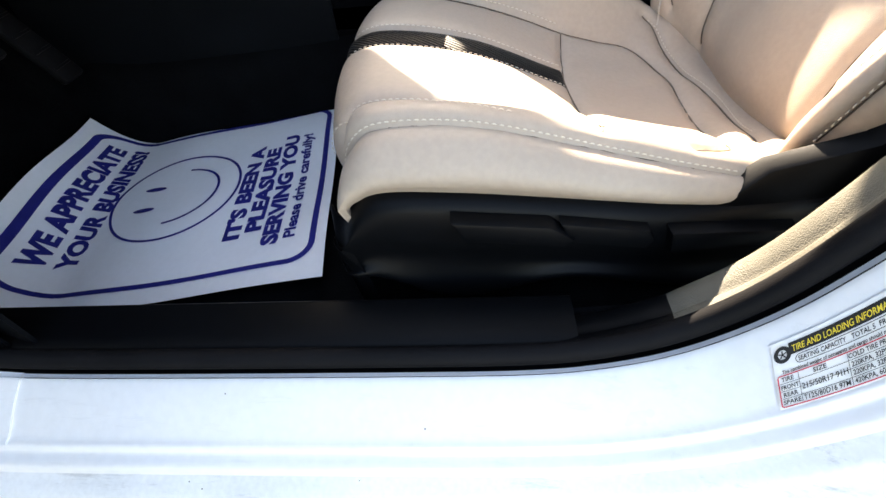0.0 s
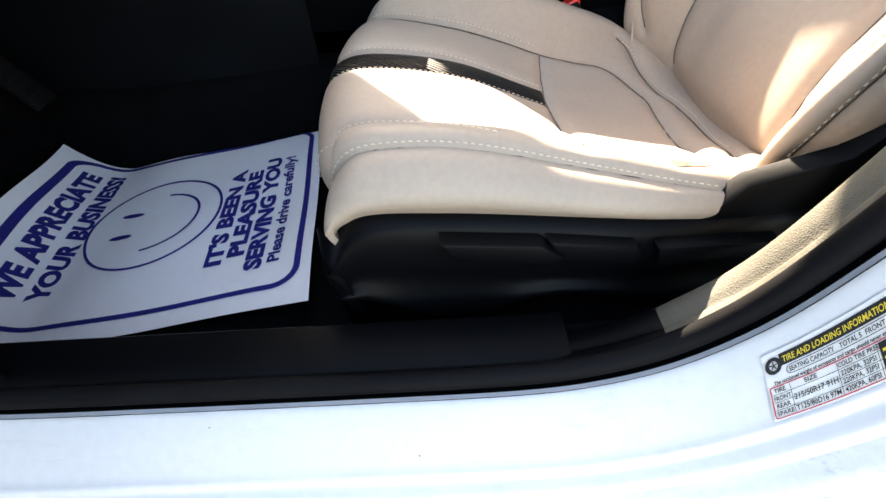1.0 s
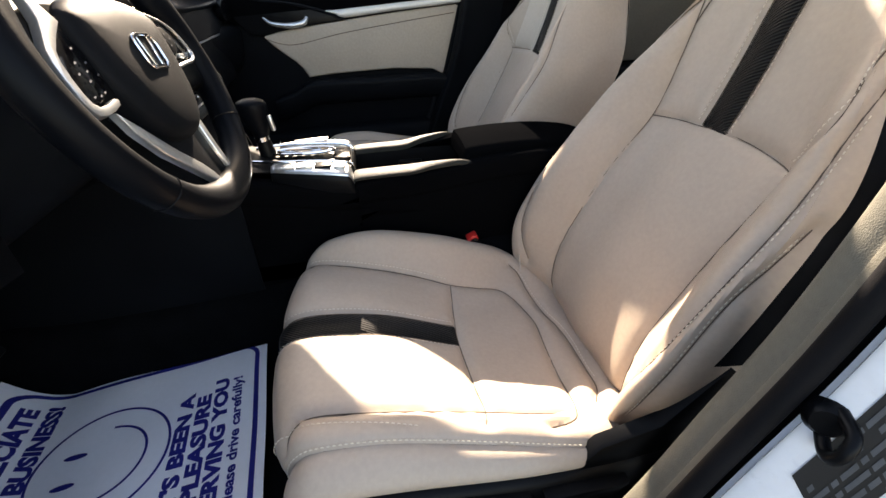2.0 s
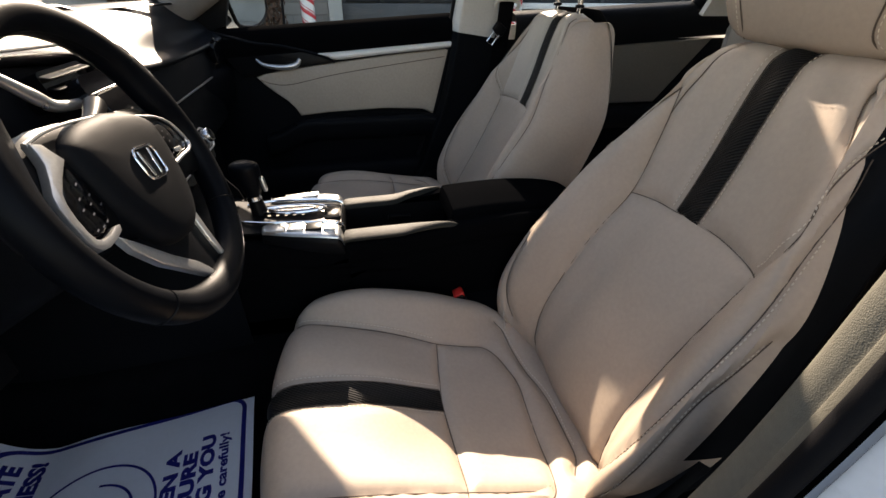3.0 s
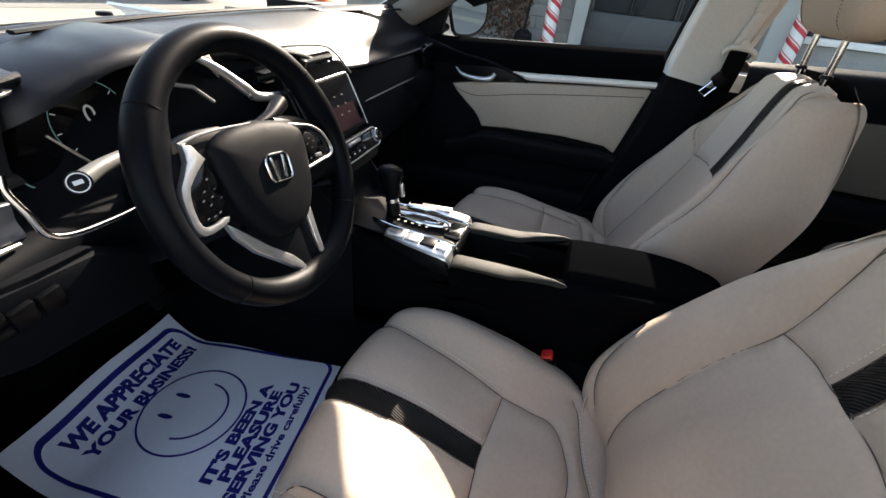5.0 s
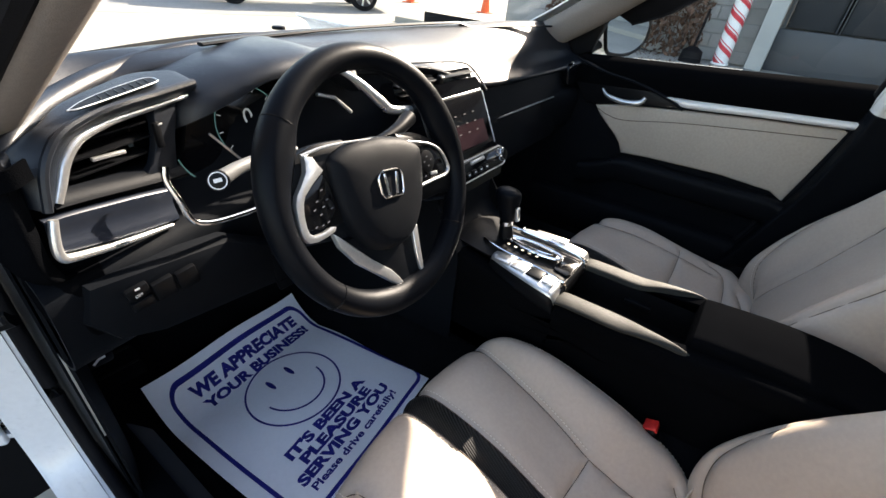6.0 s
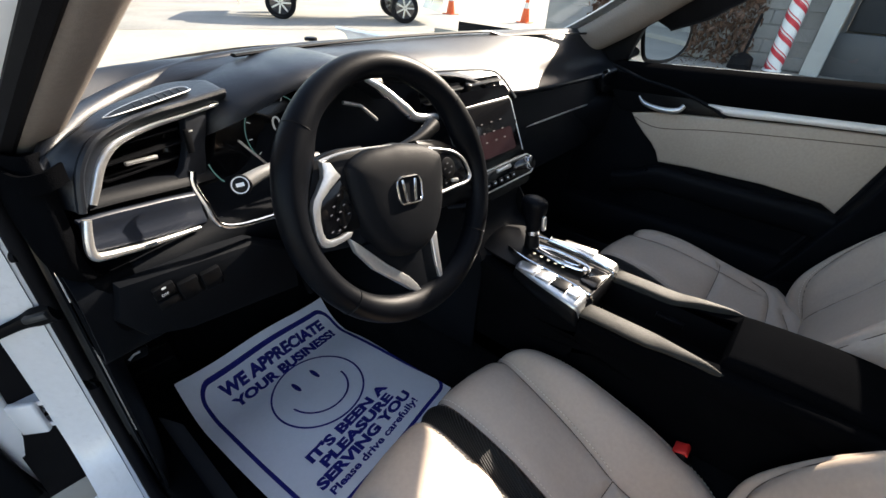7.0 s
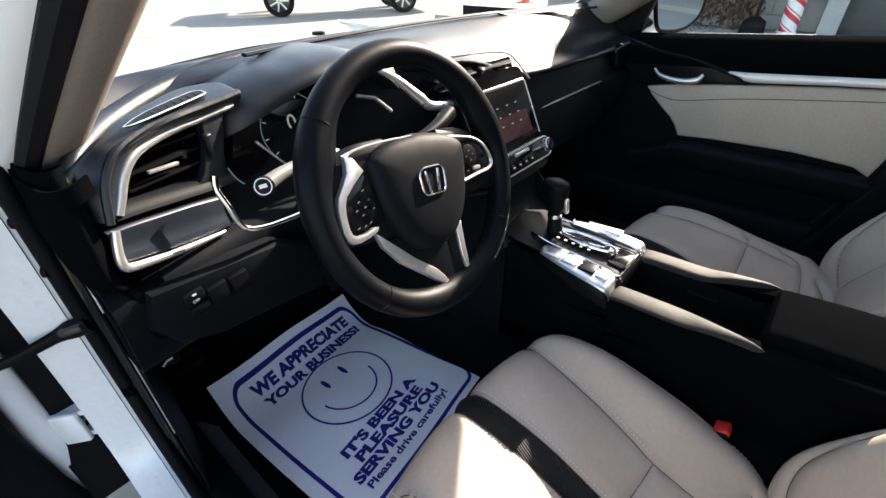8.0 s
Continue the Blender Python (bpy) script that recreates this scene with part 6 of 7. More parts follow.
# ---- belt buckles ----
for x, name in ((-0.122, "driver_belt_buckle"), (0.118, "passenger_belt_buckle")):
    b = thing(name, "black seat belt buckle with a red button", "seat belt buckle", "belt buckles", at=(x, 0.2, 0.3))
    bmk = basis((x, 0.205, 0.375), (1, 0, 0), (0, 0.42, 0.9))
    part("buckle_body", box((0.032, 0.105, 0.020), bmk, 0.006), PLASTIC_SMOOTH, b)
    part("release_button", box((0.024, 0.012, 0.0225), bmk @ pose(0, 0.0495, 0), 0.003), RED, b, "red release button")
tail_b = thing("belt_tab", "pale cloth tag in the gap of the driver's seat", "tag", at=(-0.17, 0.12, 0.37))
part("tag_cloth", slab([(0, 0), (0.055, 0.0), (0.045, 0.03), (0.012, 0.022)], 0.002, basis((-0.20, 0.145, 0.375), (1, -0.35, 0.25), (0, 0.2, 1)), 0.0), LEATHER_PALE, tail_b)


# ---- doors ----
def front_door(side):
    ob = thing("passenger_door", "closed passenger door with a beige panel, silver strip and black armrest", "car door", at=(side * 0.72, 0.5, 0.3))
    X = side
    sillz = lambda y: 0.848 + (0.83 - y) * 0.064
    rows = []
    for y in (0.92, 0.83, 0.70, 0.55, 0.40, 0.20, 0.075):
        z = sillz(y)
        rows.append([(X * 0.795, y, z - 0.03), (X * 0.775, y, z - 0.002), (X * 0.735, y, z), (X * 0.705, y, z - 0.010), (X * 0.690, y, z - 0.035), (X * 0.694, y, z - 0.075), (X * 0.708, y, z - 0.10)])
    part("upper_panel", loft(rows, 30, 20, thick=0.004), MATTE, ob, "black soft upper door panel")
    shell = [[(X * 0.80, y, z) for z in (0.20, 0.5, 0.82)] for y in (1.02, 0.5, 0.02)]
    part("outer_shell", loft(shell, 6, 6, thick=0.02), PAINT, ob, "white outer door skin")
    rimz = [[(X * 0.800, y, sillz(y) - 0.02), (X * 0.806, y, sillz(y) - 0.004), (X * 0.785, y, sillz(y) - 0.001)] for y in (0.655, 0.56, 0.46, 0.36)]
    part("outer_sill", loft(rimz, 10, 8, thick=0.003), PAINT, ob, "white outer window ledge in the sun")
    inner = [[(X * 0.715, y, z) for z in (0.22, 0.40, 0.60, 0.80)] for y in (1.0, 0.8, 0.5, 0.2, 0.08)]
    part("inner_panel", loft(inner, 12, 10, thick=0.004), PLASTIC, ob, "black inner door panel")
    flat = lambda d: basis((X * d, 0, 0), (0, 1, 0), (0, 0, 1))
    depth = -0.016 * X if X > 0 else 0.016
    insert = slab([(0.703, 0.720), (0.66, 0.731), (0.609, 0.739), (0.468, 0.757), (0.283, 0.778), (0.084, 0.796), (0.137, 0.585), (0.173, 0.604), (0.306, 0.611), (0.499, 0.603), (0.585, 0.595), (0.600, 0.623), (0.620, 0.645), (0.650, 0.668), (0.683, 0.697)], depth, flat(0.712), 0.006, 3)
    ins = part("beige_insert", insert, DOOR_FABRIC, ob, "beige vinyl door insert with a pressed line")
    part("pressed_line", tube([(X * 0.6965, y, z) for y, z in ((0.692, 0.712), (0.656, 0.699), (0.60, 0.696), (0.46, 0.723), (0.27, 0.750), (0.10, 0.772))], 0.0014, 6, n=40), FOLD_SHADE, ins, "dark pressed line")
    strip = [[(X * 0.702, y, z0), (X * 0.688, y, z0 * 0.85 + z1 * 0.15), (X * 0.684, y, (z0 + z1) / 2), (X * 0.688, y, z0 * 0.15 + z1 * 0.85), (X * 0.702, y, z1)] for y, z0, z1 in ((0.505, 0.785, 0.788), (0.475, 0.775, 0.790), (0.445, 0.766, 0.792), (0.293, 0.781, 0.804), (0.10, 0.797, 0.819), (0.062, 0.800, 0.822))]
    part("silver_strip", loft(strip, 24, 10), SATIN, ob, "satin silver strip")
    pocket = slab([(0.74, 0.724), (0.80, 0.80), (0.80, 0.846), (0.70, 0.820), (0.60, 0.807), (0.50, 0.781), (0.452, 0.760), (0.609, 0.742), (0.70, 0.724)], 0.018 * (-X), flat(0.712), 0.004)
    part("handle_surround", pocket, PLASTIC_SMOOTH, ob, "black handle surround")
    part("surround_edge", tube([(X * 0.692, y, z) for y, z in ((0.86, 0.858), (0.80, 0.847), (0.70, 0.821), (0.60, 0.808), (0.50, 0.782), (0.455, 0.762))], 0.0048, 8, n=36), PLASTIC_DARK, ob, "raised edge above the handle")
    part("door_handle", tube([(X * 0.690, 0.692, 0.773), (X * 0.684, 0.668, 0.757), (X * 0.680, 0.615, 0.7505), (X * 0.682, 0.575, 0.757), (X * 0.688, 0.562, 0.772)], [0.003, 0.006, 0.0085, 0.0085, 0.006], 12, n=30), SILVER, ob, "chrome inner door handle")
    arm = [[(X * 0.712, y, zt - 0.085), (X * 0.676, y, zt - 0.07), (X * 0.655, y, zt - 0.02), (X * 0.662, y, zt - 0.003), (X * 0.69, y, zt), (X * 0.712, y, zt - 0.004)] for y, zt in ((0.70, 0.540), (0.645, 0.556), (0.58, 0.586), (0.48, 0.590), (0.29, 0.592), (0.18, 0.594), (0.13, 0.588))]
    part("armrest", loft(arm, 24, 18, thick=0.003), PLASTIC_DARK, ob, "black padded door armrest")
    part("window_switch", box((0.03, 0.09, 0.01), pose(X * 0.672, 0.56, 0.570, 3, 0, 0), 0.003), GLOSS, ob)
    pock = [[(X * 0.712, y, z), (X * 0.675, y, z - 0.02), (X * 0.672, y, z - 0.10), (X * 0.70, y, z - 0.16)] for y, z in ((0.86, 0.42), (0.6, 0.43), (0.3, 0.44), (0.12, 0.44))]
    part("map_pocket", loft(pock, 14, 12, thick=0.004), PLASTIC, ob, "black door pocket")
    corner = slab([(0.93, 0.852), (0.80, 0.850), (0.76, 0.865), (0.72, 0.985), (0.74, 1.01)], 0.02 * -X, flat(0.715), 0.006)
    part("mirror_corner", corner, PLASTIC_SMOOTH, ob, "black corner plate behind the mirror")
    glass = [[(X * 0.745, y, sillz(y) - 0.01), (X * (0.745 - 0.07), y - 0.06, 1.08 if y < 0.7 else 0.98), (X * 0.575, y - 0.12 if y > 0.4 else y - 0.05, 1.27 if y < 0.6 else 1.10)] for y in (0.80, 0.45, 0.07)]
    gl = part("window_glass", loft(glass, 8, 8), GLASS, ob, "clear side window glass")
    gl.visible_shadow = False
    # black frame round the window's top, lower edge dropped to shade the driver's seat
    low = ((0.690, 0.66, 0.950), (0.668, 0.575, 0.985), (0.660, 0.535, 1.013), (0.640, 0.470, 1.055), (0.622, 0.42, 1.082), (0.612, 0.36, 1.086), (0.606, 0.30, 1.104), (0.600, 0.20, 1.140), (0.598, 0.10, 1.176), (0.602, -0.02, 1.176))
    top = ((0.655, 0.735, 0.99), (0.625, 0.655, 1.05), (0.605, 0.60, 1.095), (0.585, 0.53, 1.15), (0.572, 0.47, 1.19), (0.560, 0.42, 1.215), (0.552, 0.36, 1.25), (0.540, 0.22, 1.29), (0.525, 0.10, 1.32), (0.52, -0.05, 1.33))
    rows = [[(X * a[0], a[1], a[2]), (X * (a[0] + 0.014), a[1], a[2] + 0.004), (X * (a[0] + b[0] + 0.03) / 2, (a[1] + b[1]) / 2, (a[2] + b[2]) / 2 + 0.004), (X * (b[0] + 0.016), b[1], b[2])] for a, b in zip(low, top)]
    part("window_frame", loft(rows, 44, 12, thick=0.006), RUBBER, ob, "black upper window frame, dropped low to shade the driver's seat")
    return ob


p_door = front_door(1)
# mirror: glass that faces the rear and a little inwards, in a white-capped housing on a black foot
mm = basis((0.900, 0.727, 0.917), (0.937, -0.35, 0.0), (0, 0, 1))
MIR = [(-0.09, -0.050), (-0.112, 0.0), (-0.124, 0.045), (-0.097, 0.061), (0.0, 0.058), (0.070, 0.048), (0.106, 0.022), (0.098, -0.036), (0.032, -0.068), (-0.062, -0.066)]
line = [tuple(p) for p in smooth_rows(np.array(MIR + MIR[:1]), 56, 0)][:-1]
shell_rows = []
for back_, k in ((0.004, 1.04), (-0.02, 1.10), (-0.05, 1.08), (-0.085, 0.86), (-0.105, 0.45)):
    shell_rows.append([mm @ Vector((x * k, y * k, back_)) for x, y in line])
p_mirror = part("door_mirror", sheet(smooth_rows(np.array(shell_rows), 14, 0), closed=True), PAINT, p_door, "door mirror with a white cap")
part("mirror_glass", slab([(x * 0.95, y * 0.95) for x, y in line], 0.003, mm @ pose(0, 0, 0.006), 0.0), MIRROR, p_mirror, "mirror glass")
part("mirror_rim", tube([mm @ Vector((x * 1.0, y * 1.0, 0.006)) for x, y in line + line[:1]], 0.0065, 8), PLASTIC_SMOOTH, p_mirror, "black mirror rim")
part("mirror_foot", tube([(0.76, 0.80, 0.862), (0.80, 0.79, 0.872), (0.85, 0.775, 0.885)], [0.030, 0.024, 0.026], 14, n=10, flat=0.7), PLASTIC_SMOOTH, p_mirror)


# door beige darkened: the rear door's shade is put into this colour
SHADED_INSERT = material("shaded_door_vinyl", (0.13, 0.118, 0.10), 0.7, vary=0.06, scale=7, grain=0.3, grain_scale=900, spec=0.2)


def rear_door(side):
    ob = thing("rear_door", "closed rear door with a beige insert coloured as in shade, and black top", "car door", at=(side * 0.72, -0.5, 0.3))
    X = side
    sillz = lambda y: 0.848 + (0.83 - y) * 0.052
    rows = [[(X * 0.795, y, sillz(y) - 0.03), (X * 0.775, y, sillz(y)), (X * 0.735, y, sillz(y)), (X * 0.700, y, sillz(y) - 0.012), (X * 0.690, y, sillz(y) - 0.06), (X * 0.708, y, sillz(y) - 0.11)] for y in (-0.14, -0.4, -0.7, -0.98)]
    part("upper_panel", loft(rows, 20, 16, thick=0.004), PLASTIC_DARK, ob, "black soft upper door panel")
    inner = [[(X * 0.715, y, z) for z in (0.24, 0.5, 0.82)] for y in (-0.10, -0.5, -1.0)]
    part("inner_panel", loft(inner, 8, 8, thick=0.004), PLASTIC, ob)
    shell = [[(X * 0.80, y, z) for z in (0.24, 0.5, 0.86)] for y in (-0.06, -0.5, -1.05)]
    part("outer_shell", loft(shell, 6, 6, thick=0.02), PAINT, ob, "white outer door skin")
    part("beige_insert", slab([(-0.16, 0.780), (-0.50, 0.797), (-0.90, 0.822), (-0.72, 0.60), (-0.18, 0.60)], -0.016 * X, basis((X * 0.712, 0, 0), (0, 1, 0), (0, 0, 1)), 0.006, 3), SHADED_INSERT, ob, "beige vinyl insert with its shade put into the colour")
    arm = [[(X * 0.712, y, 0.50), (X * 0.665, y, 0.53), (X * 0.662, y, 0.585), (X * 0.712, y, 0.592)] for y in (-0.16, -0.4, -0.8)]
    part("armrest", loft(arm, 12, 12, thick=0.003), PLASTIC_DARK, ob, "black padded door armrest")
    glass = [[(X * 0.745, y, sillz(y) - 0.01), (X * 0.67, y - 0.02, 1.09), (X * 0.575, y - 0.04, 1.27)] for y in (-0.12, -0.5, -0.9)]
    gl = part("window_glass", loft(glass, 8, 8), GLASS, ob, "clear side window glass")
    gl.visible_shadow = False
    frame_line = [(X * 0.72, -0.82, 0.925), (X * 0.66, -0.88, 1.08), (X * 0.58, -0.95, 1.25)]
    part("window_frame", tube(frame_line, 0.03, 10, n=12), PLASTIC, ob, "black rear window frame")


rear_door(1)
rear_door(-1)

# driver's door, standing open
d_door = thing("driver_door", "white driver's door standing wide open, black inside", "car door", at=(-0.82, 1.04, 0.2))
DM = basis((-0.805, 1.072, 0.0), (-0.95, -0.31, 0), (0, 0, 1)) @ Matrix.Diagonal((1, 1, -1, 1))          # x along the door, y up, z towards the car's rear
part("outer_shell", slab([(0.0, 0.24), (0.02, 0.20), (1.0, 0.20), (1.03, 0.5), (1.02, 0.88), (0.06, 0.86), (0.0, 0.7)], 0.03, DM @ pose(0, 0, -0.09), 0.01), PAINT, d_door, "white door skin")
part("door_edge", slab([(0.0, 0.24), (0.028, 0.22), (0.046, 0.40), (0.038, 0.62), (0.030, 0.84), (0.0, 0.84)], 0.075, DM @ pose(0, 0, -0.065), 0.014, 3), PAINT, d_door, "white painted door edge")
part("inner_panel", slab([(0.035, 0.24), (0.99, 0.24), (1.0, 0.85), (0.045, 0.84), (0.055, 0.6)], 0.060, DM @ pose(0, 0, -0.03), 0.016, 3), PLASTIC, d_door, "black inner door panel")
part("door_seal", tube([DM @ Vector(p) for p in ((0.036, 0.22, 0.012), (0.056, 0.40, 0.014), (0.048, 0.62, 0.014), (0.038, 0.84, 0.010))], 0.010, 8, n=24), RUBBER, d_door, "black door seal")
part("window_frame", tube([DM @ Vector(p) for p in ((0.06, 0.86, -0.02), (0.30, 1.06, -0.02), (0.55, 1.25, -0.03), (0.75, 1.31, -0.03), (1.0, 1.30, -0.03), (1.02, 0.87, -0.02))], 0.018, 8, n=50), RUBBER, d_door, "black window frame")
dg = part("window_glass", slab([(0.10, 0.86), (1.0, 0.87), (1.0, 1.28), (0.76, 1.29), (0.55, 1.23)], 0.004, DM @ pose(0, 0, -0.03)), GLASS, d_door, "clear window glass")
dg.visible_shadow = False
for z in (0.40, 0.80):
    hm = basis((-0.790, 1.052, z), (-0.80, 0.60, 0), (0, 0, 1))
    h = part("door_hinge", box((0.040, 0.070, 0.012), hm @ pose(0.004, 0, -0.004), 0.004, 3), PAINT, d_door, "white painted hinge")
    for dz in (-0.026, 0.026):
        part("hinge_arm", slab([(-0.022, -0.010), (0.018, -0.012), (0.034, -0.004), (0.030, 0.010), (-0.022, 0.010)], 0.012, hm @ pose(0, dz + 0.006, 0.010, 90, 0, 0), 0.003), PAINT, h)
    part("hinge_pin", tube([hm @ Vector((0.024, -0.036, 0.012)), hm @ Vector((0.024, 0.036, 0.012))], 0.0075, 14), PAINT, h)
    part("hinge_bolt", disc(0.009, 0.006, 6, hm @ pose(-0.004, 0.0, 0.006), 0.001), PAINT, h)
part("check_strap", tube([(-0.704, 0.975, 0.618), (-0.722, 0.988, 0.612), (-0.745, 1.002, 0.603), (-0.80, 1.02, 0.588), (-0.85, 1.05, 0.578)], [0.010, 0.011, 0.007, 0.006, 0.006], 8, n=20, flat=1.5), PLASTIC_SMOOTH, d_door, "black door check strap")
part("strap_bracket", box((0.034, 0.012, 0.024), basis((-0.722, 0.984, 0.617), (-0.8, 0.6, -0.25), (0, 0, 1)), 0.005), STRAP_METAL, d_door, "dull steel bracket")
for z, y in ((0.72, 0.965), (0.80, 0.945)):
    part("jamb_plug", disc(0.008, 0.006, 16, basis((-0.713, y, z), (0.6, 0.8, 0), (0, 0, 1)) @ pose(0, 0, -0.003), 0.002), RUBBER, d_door, "black rubber plug")

# ---- belts ----
BELT = material("black_webbing", (0.004, 0.004, 0.0045), 0.8, vary=0.2, scale=60, fine=0.3, spec=0.2, ior=1.1)


def belt(side, label):
    X = side
    ob = thing("seat_belt", label, "seat belt", "seat belts", at=(X * 0.66, -0.06, 0.3))
    part("height_adjuster", box((0.018, 0.036, 0.135), pose(X * 0.606, -0.085, 1.005, 10, -16 * X, 0), 0.009, 3), HEADLINER, ob, "pale belt height adjuster")
    part("adjuster_button", box((0.012, 0.026, 0.045), pose(X * 0.590, -0.082, 1.045, 10, -16 * X, 0), 0.005), HEADLINER, ob)
    loop_ = part("guide_loop", tube([(X * 0.618, -0.108, 0.912), (X * 0.612, -0.114, 0.926), (X * 0.608, -0.104, 0.938), (X * 0.606, -0.078, 0.943), (X * 0.608, -0.052, 0.941), (X * 0.612, -0.040, 0.930), (X * 0.618, -0.043, 0.918)], [0.005, 0.0065, 0.007, 0.008, 0.007, 0.0065, 0.005], 10, n=30), HEADLINER, ob, "pale belt guide")
    part("guide_bolt", disc(0.011, 0.008, 18, basis((X * 0.606, -0.078, 0.952), (0, 1, 0), (0, 0, 1)) @ pose(0, 0, -0.004), 0.002), HEADLINER, loop_)
    rows = [[(X * x, y - 0.023, z), (X * (x + 0.002), y + 0.023, z)] for x, y, z in ((0.612, -0.076, 0.935), (0.622, -0.074, 0.87), (0.640, -0.066, 0.75), (0.65, -0.055, 0.55), (0.655, -0.045, 0.32))]
    part("webbing", loft(rows, 24, 4, thick=0.0015), BELT, ob, "black belt webbing")
    lm = basis((X * 0.610, -0.045, 0.845), (0, 0.80, 0.60), (0, -0.60, 0.80))
    part("latch_grip", box((0.040, 0.030, 0.012), lm @ pose(0, 0.020, 0.0), 0.005), PLASTIC_SMOOTH, ob, "black latch grip")
    part("latch_plate", tube([lm @ Vector((x, y, 0)) for x, y in ((-0.010, 0.004), (-0.010, -0.030), (0.010, -0.030), (0.010, 0.004), (-0.006, 0.0))], 0.0034, 8), CHROME, ob, "steel latch plate")
    return ob


belt(1, "black seat belt hanging on the passenger side pillar")
d_belt = thing("driver_belt", "black driver's seat belt hanging beside the backrest", "seat belt", "seat belts", at=(-0.62, 0, 0.3))
rows = [[(x, y - 0.020, z), (x - 0.012, y + 0.026, z + 0.004)] for x, y, z in ((-0.635, 0.015, 0.90), (-0.636, 0.026, 0.80), (-0.636, 0.040, 0.68), (-0.634, 0.062, 0.55), (-0.630, 0.09, 0.40), (-0.626, 0.10, 0.30))]
part("webbing", loft(rows, 30, 5, thick=0.0016), BELT, d_belt, "black belt webbing")
part("belt_guide", box((0.026, 0.040, 0.034), pose(-0.650, 0.040, 0.886, 10, 10, 10), 0.010), PLASTIC_SMOOTH, d_belt, "black belt guide")
part("guide_bar", box((0.016, 0.012, 0.024), pose(-0.634, 0.052, 0.886, 10, 10, 10), 0.004), PLASTIC, d_belt)

# ---- rear bench ----
bench = thing("rear_bench", "dark rear bench seat behind the front seats", "car seat", at=(0, -0.9, 0.3))
rows = [[(x, y, z + 0.02 * math.cos(x * 8)) for x in (-0.6, -0.3, 0, 0.3, 0.6)] for y, z in ((-0.52, 0.36), (-0.50, 0.46), (-0.60, 0.50), (-0.85, 0.48), (-0.98, 0.47))]
part("bench_cushion", loft(rows, 16, 20, thick=0.01), LEATHER, bench, "beige leather rear cushion")
rows = [[(x, y, z) for x in (-0.6, -0.3, 0, 0.3, 0.6)] for y, z in ((-0.95, 0.44), (-1.02, 0.60), (-1.10, 0.80), (-1.18, 0.95), (-1.26, 0.96))]
part("bench_back", loft(rows, 16, 16, thick=0.02), LEATHER, bench, "beige leather rear backrest")

# ---- pedals, mats ----
for x, y, z, w, h, n in ((-0.36, 1.075, 0.44, 0.085, 0.055, "brake_pedal"), (-0.235, 1.10, 0.40, 0.045, 0.13, "accelerator_pedal")):
    p = thing(n, "black rubber-faced pedal in the dark footwell", "pedal", "pedals", at=(x, y, z))
    part("pedal_pad", box((w, h, 0.014), pose(x, y, z, 58, 0, 0), 0.005), RUBBER, p)
    for k in range(4):
        part("pad_rib", box((w * 0.8, 0.004, 0.004), pose(x, y, z, 58, 0, 0) @ pose(0, (k - 1.5) * h * 0.22, 0.008), 0.001, 1), RUBBER, p)
    part("pedal_arm", tube([(x, y + 0.01, z), (x, y + 0.06, z + 0.14), (x + 0.01, y + 0.04, z + 0.28)], 0.009, 8, n=12), PLASTIC_SMOOTH, p)
rest = thing("foot_rest", "dark ribbed foot rest beside the footwell wall", "foot rest", at=(-0.60, 1.20, 0.3))
part("rest_pad", box((0.09, 0.20, 0.02), pose(-0.600, 1.20, 0.34, 48, 0, 0), 0.008), CARPET, rest)
for k in range(5):
    part("rib", box((0.075, 0.006, 0.006), pose(-0.600, 1.20, 0.34, 48, 0, 0) @ pose(0, (k - 2) * 0.034, 0.013), 0.002, 1), RUBBER, rest)
f_mat = thing("floor_mat", "black carpet floor mat with a raised edge", "floor mat", at=(-0.38, 0.8, 0.2))
outl = [(-0.585, 0.60), (-0.50, 0.575), (-0.25, 0.585), (-0.165, 0.62), (-0.165, 0.98), (-0.20, 1.02), (-0.55, 1.00), (-0.59, 0.94)]
bm = slab(outl, 0.012, None, 0.004)
for v in bm.verts:
    v.co.z += 0.192 - (v.co.y - 0.62) * 0.080
part("mat_cloth", bm, CARPET, f_mat)

# ---- paper floor mat with printing ----
sheet_ob = thing("paper_floor_mat", "white paper floor mat with blue printing and a drawn smile", "paper mat", at=(-0.38, 0.86, 0.23))
RO, RI, FO, FI = (Vector(p) for p in ((-0.565, 0.613, 0.225), (-0.143, 0.670, 0.238), (-0.588, 1.100, 0.262), (-0.176, 1.146, 0.244)))
PW, PH = 0.43, 0.455


def paper_at(u, v, lift=0.0):
    """A place on the sagging sheet; u runs across, v to the front."""
    low, high = RO.lerp(RI, u), FO.lerp(FI, u)
    p = low.lerp(high, v)
    base = 0.234 - 0.066 * v
    rise = max(0.0, (v - 0.78) / 0.22) ** 2
    wave = 0.0035 * math.sin(u * 9 + v * 3) * math.sin(v * 7 + 1)
    p.z = base - 0.003 * math.sin(math.pi * v) + rise * (high.z - 0.168) + wave + lift
    return p


g = [[paper_at(u, v) for u in np.linspace(0, 1, 34)] for v in np.linspace(0, 1, 40)]
part("paper", sheet(g, thick=-0.0006), PAPER, sheet_ob, "white paper sheet")


def printed(name, bm, label=""):
    """Lay flat printing, in metres from the sheet's lower outer corner, on the sheet."""
    bmesh.ops.triangulate(bm, faces=bm.faces[:])
    for v in bm.verts:
        v.co = paper_at(v.co.x / PW, v.co.y / PH, 0.0012)
    return part(name, bm, INK, sheet_ob, label, smooth=False)


def at_place(bm, x, y, turn=0.0):
    bmesh.ops.transform(bm, matrix=pose(x, y, 0, 0, 0, turn), verts=bm.verts)
    return bm


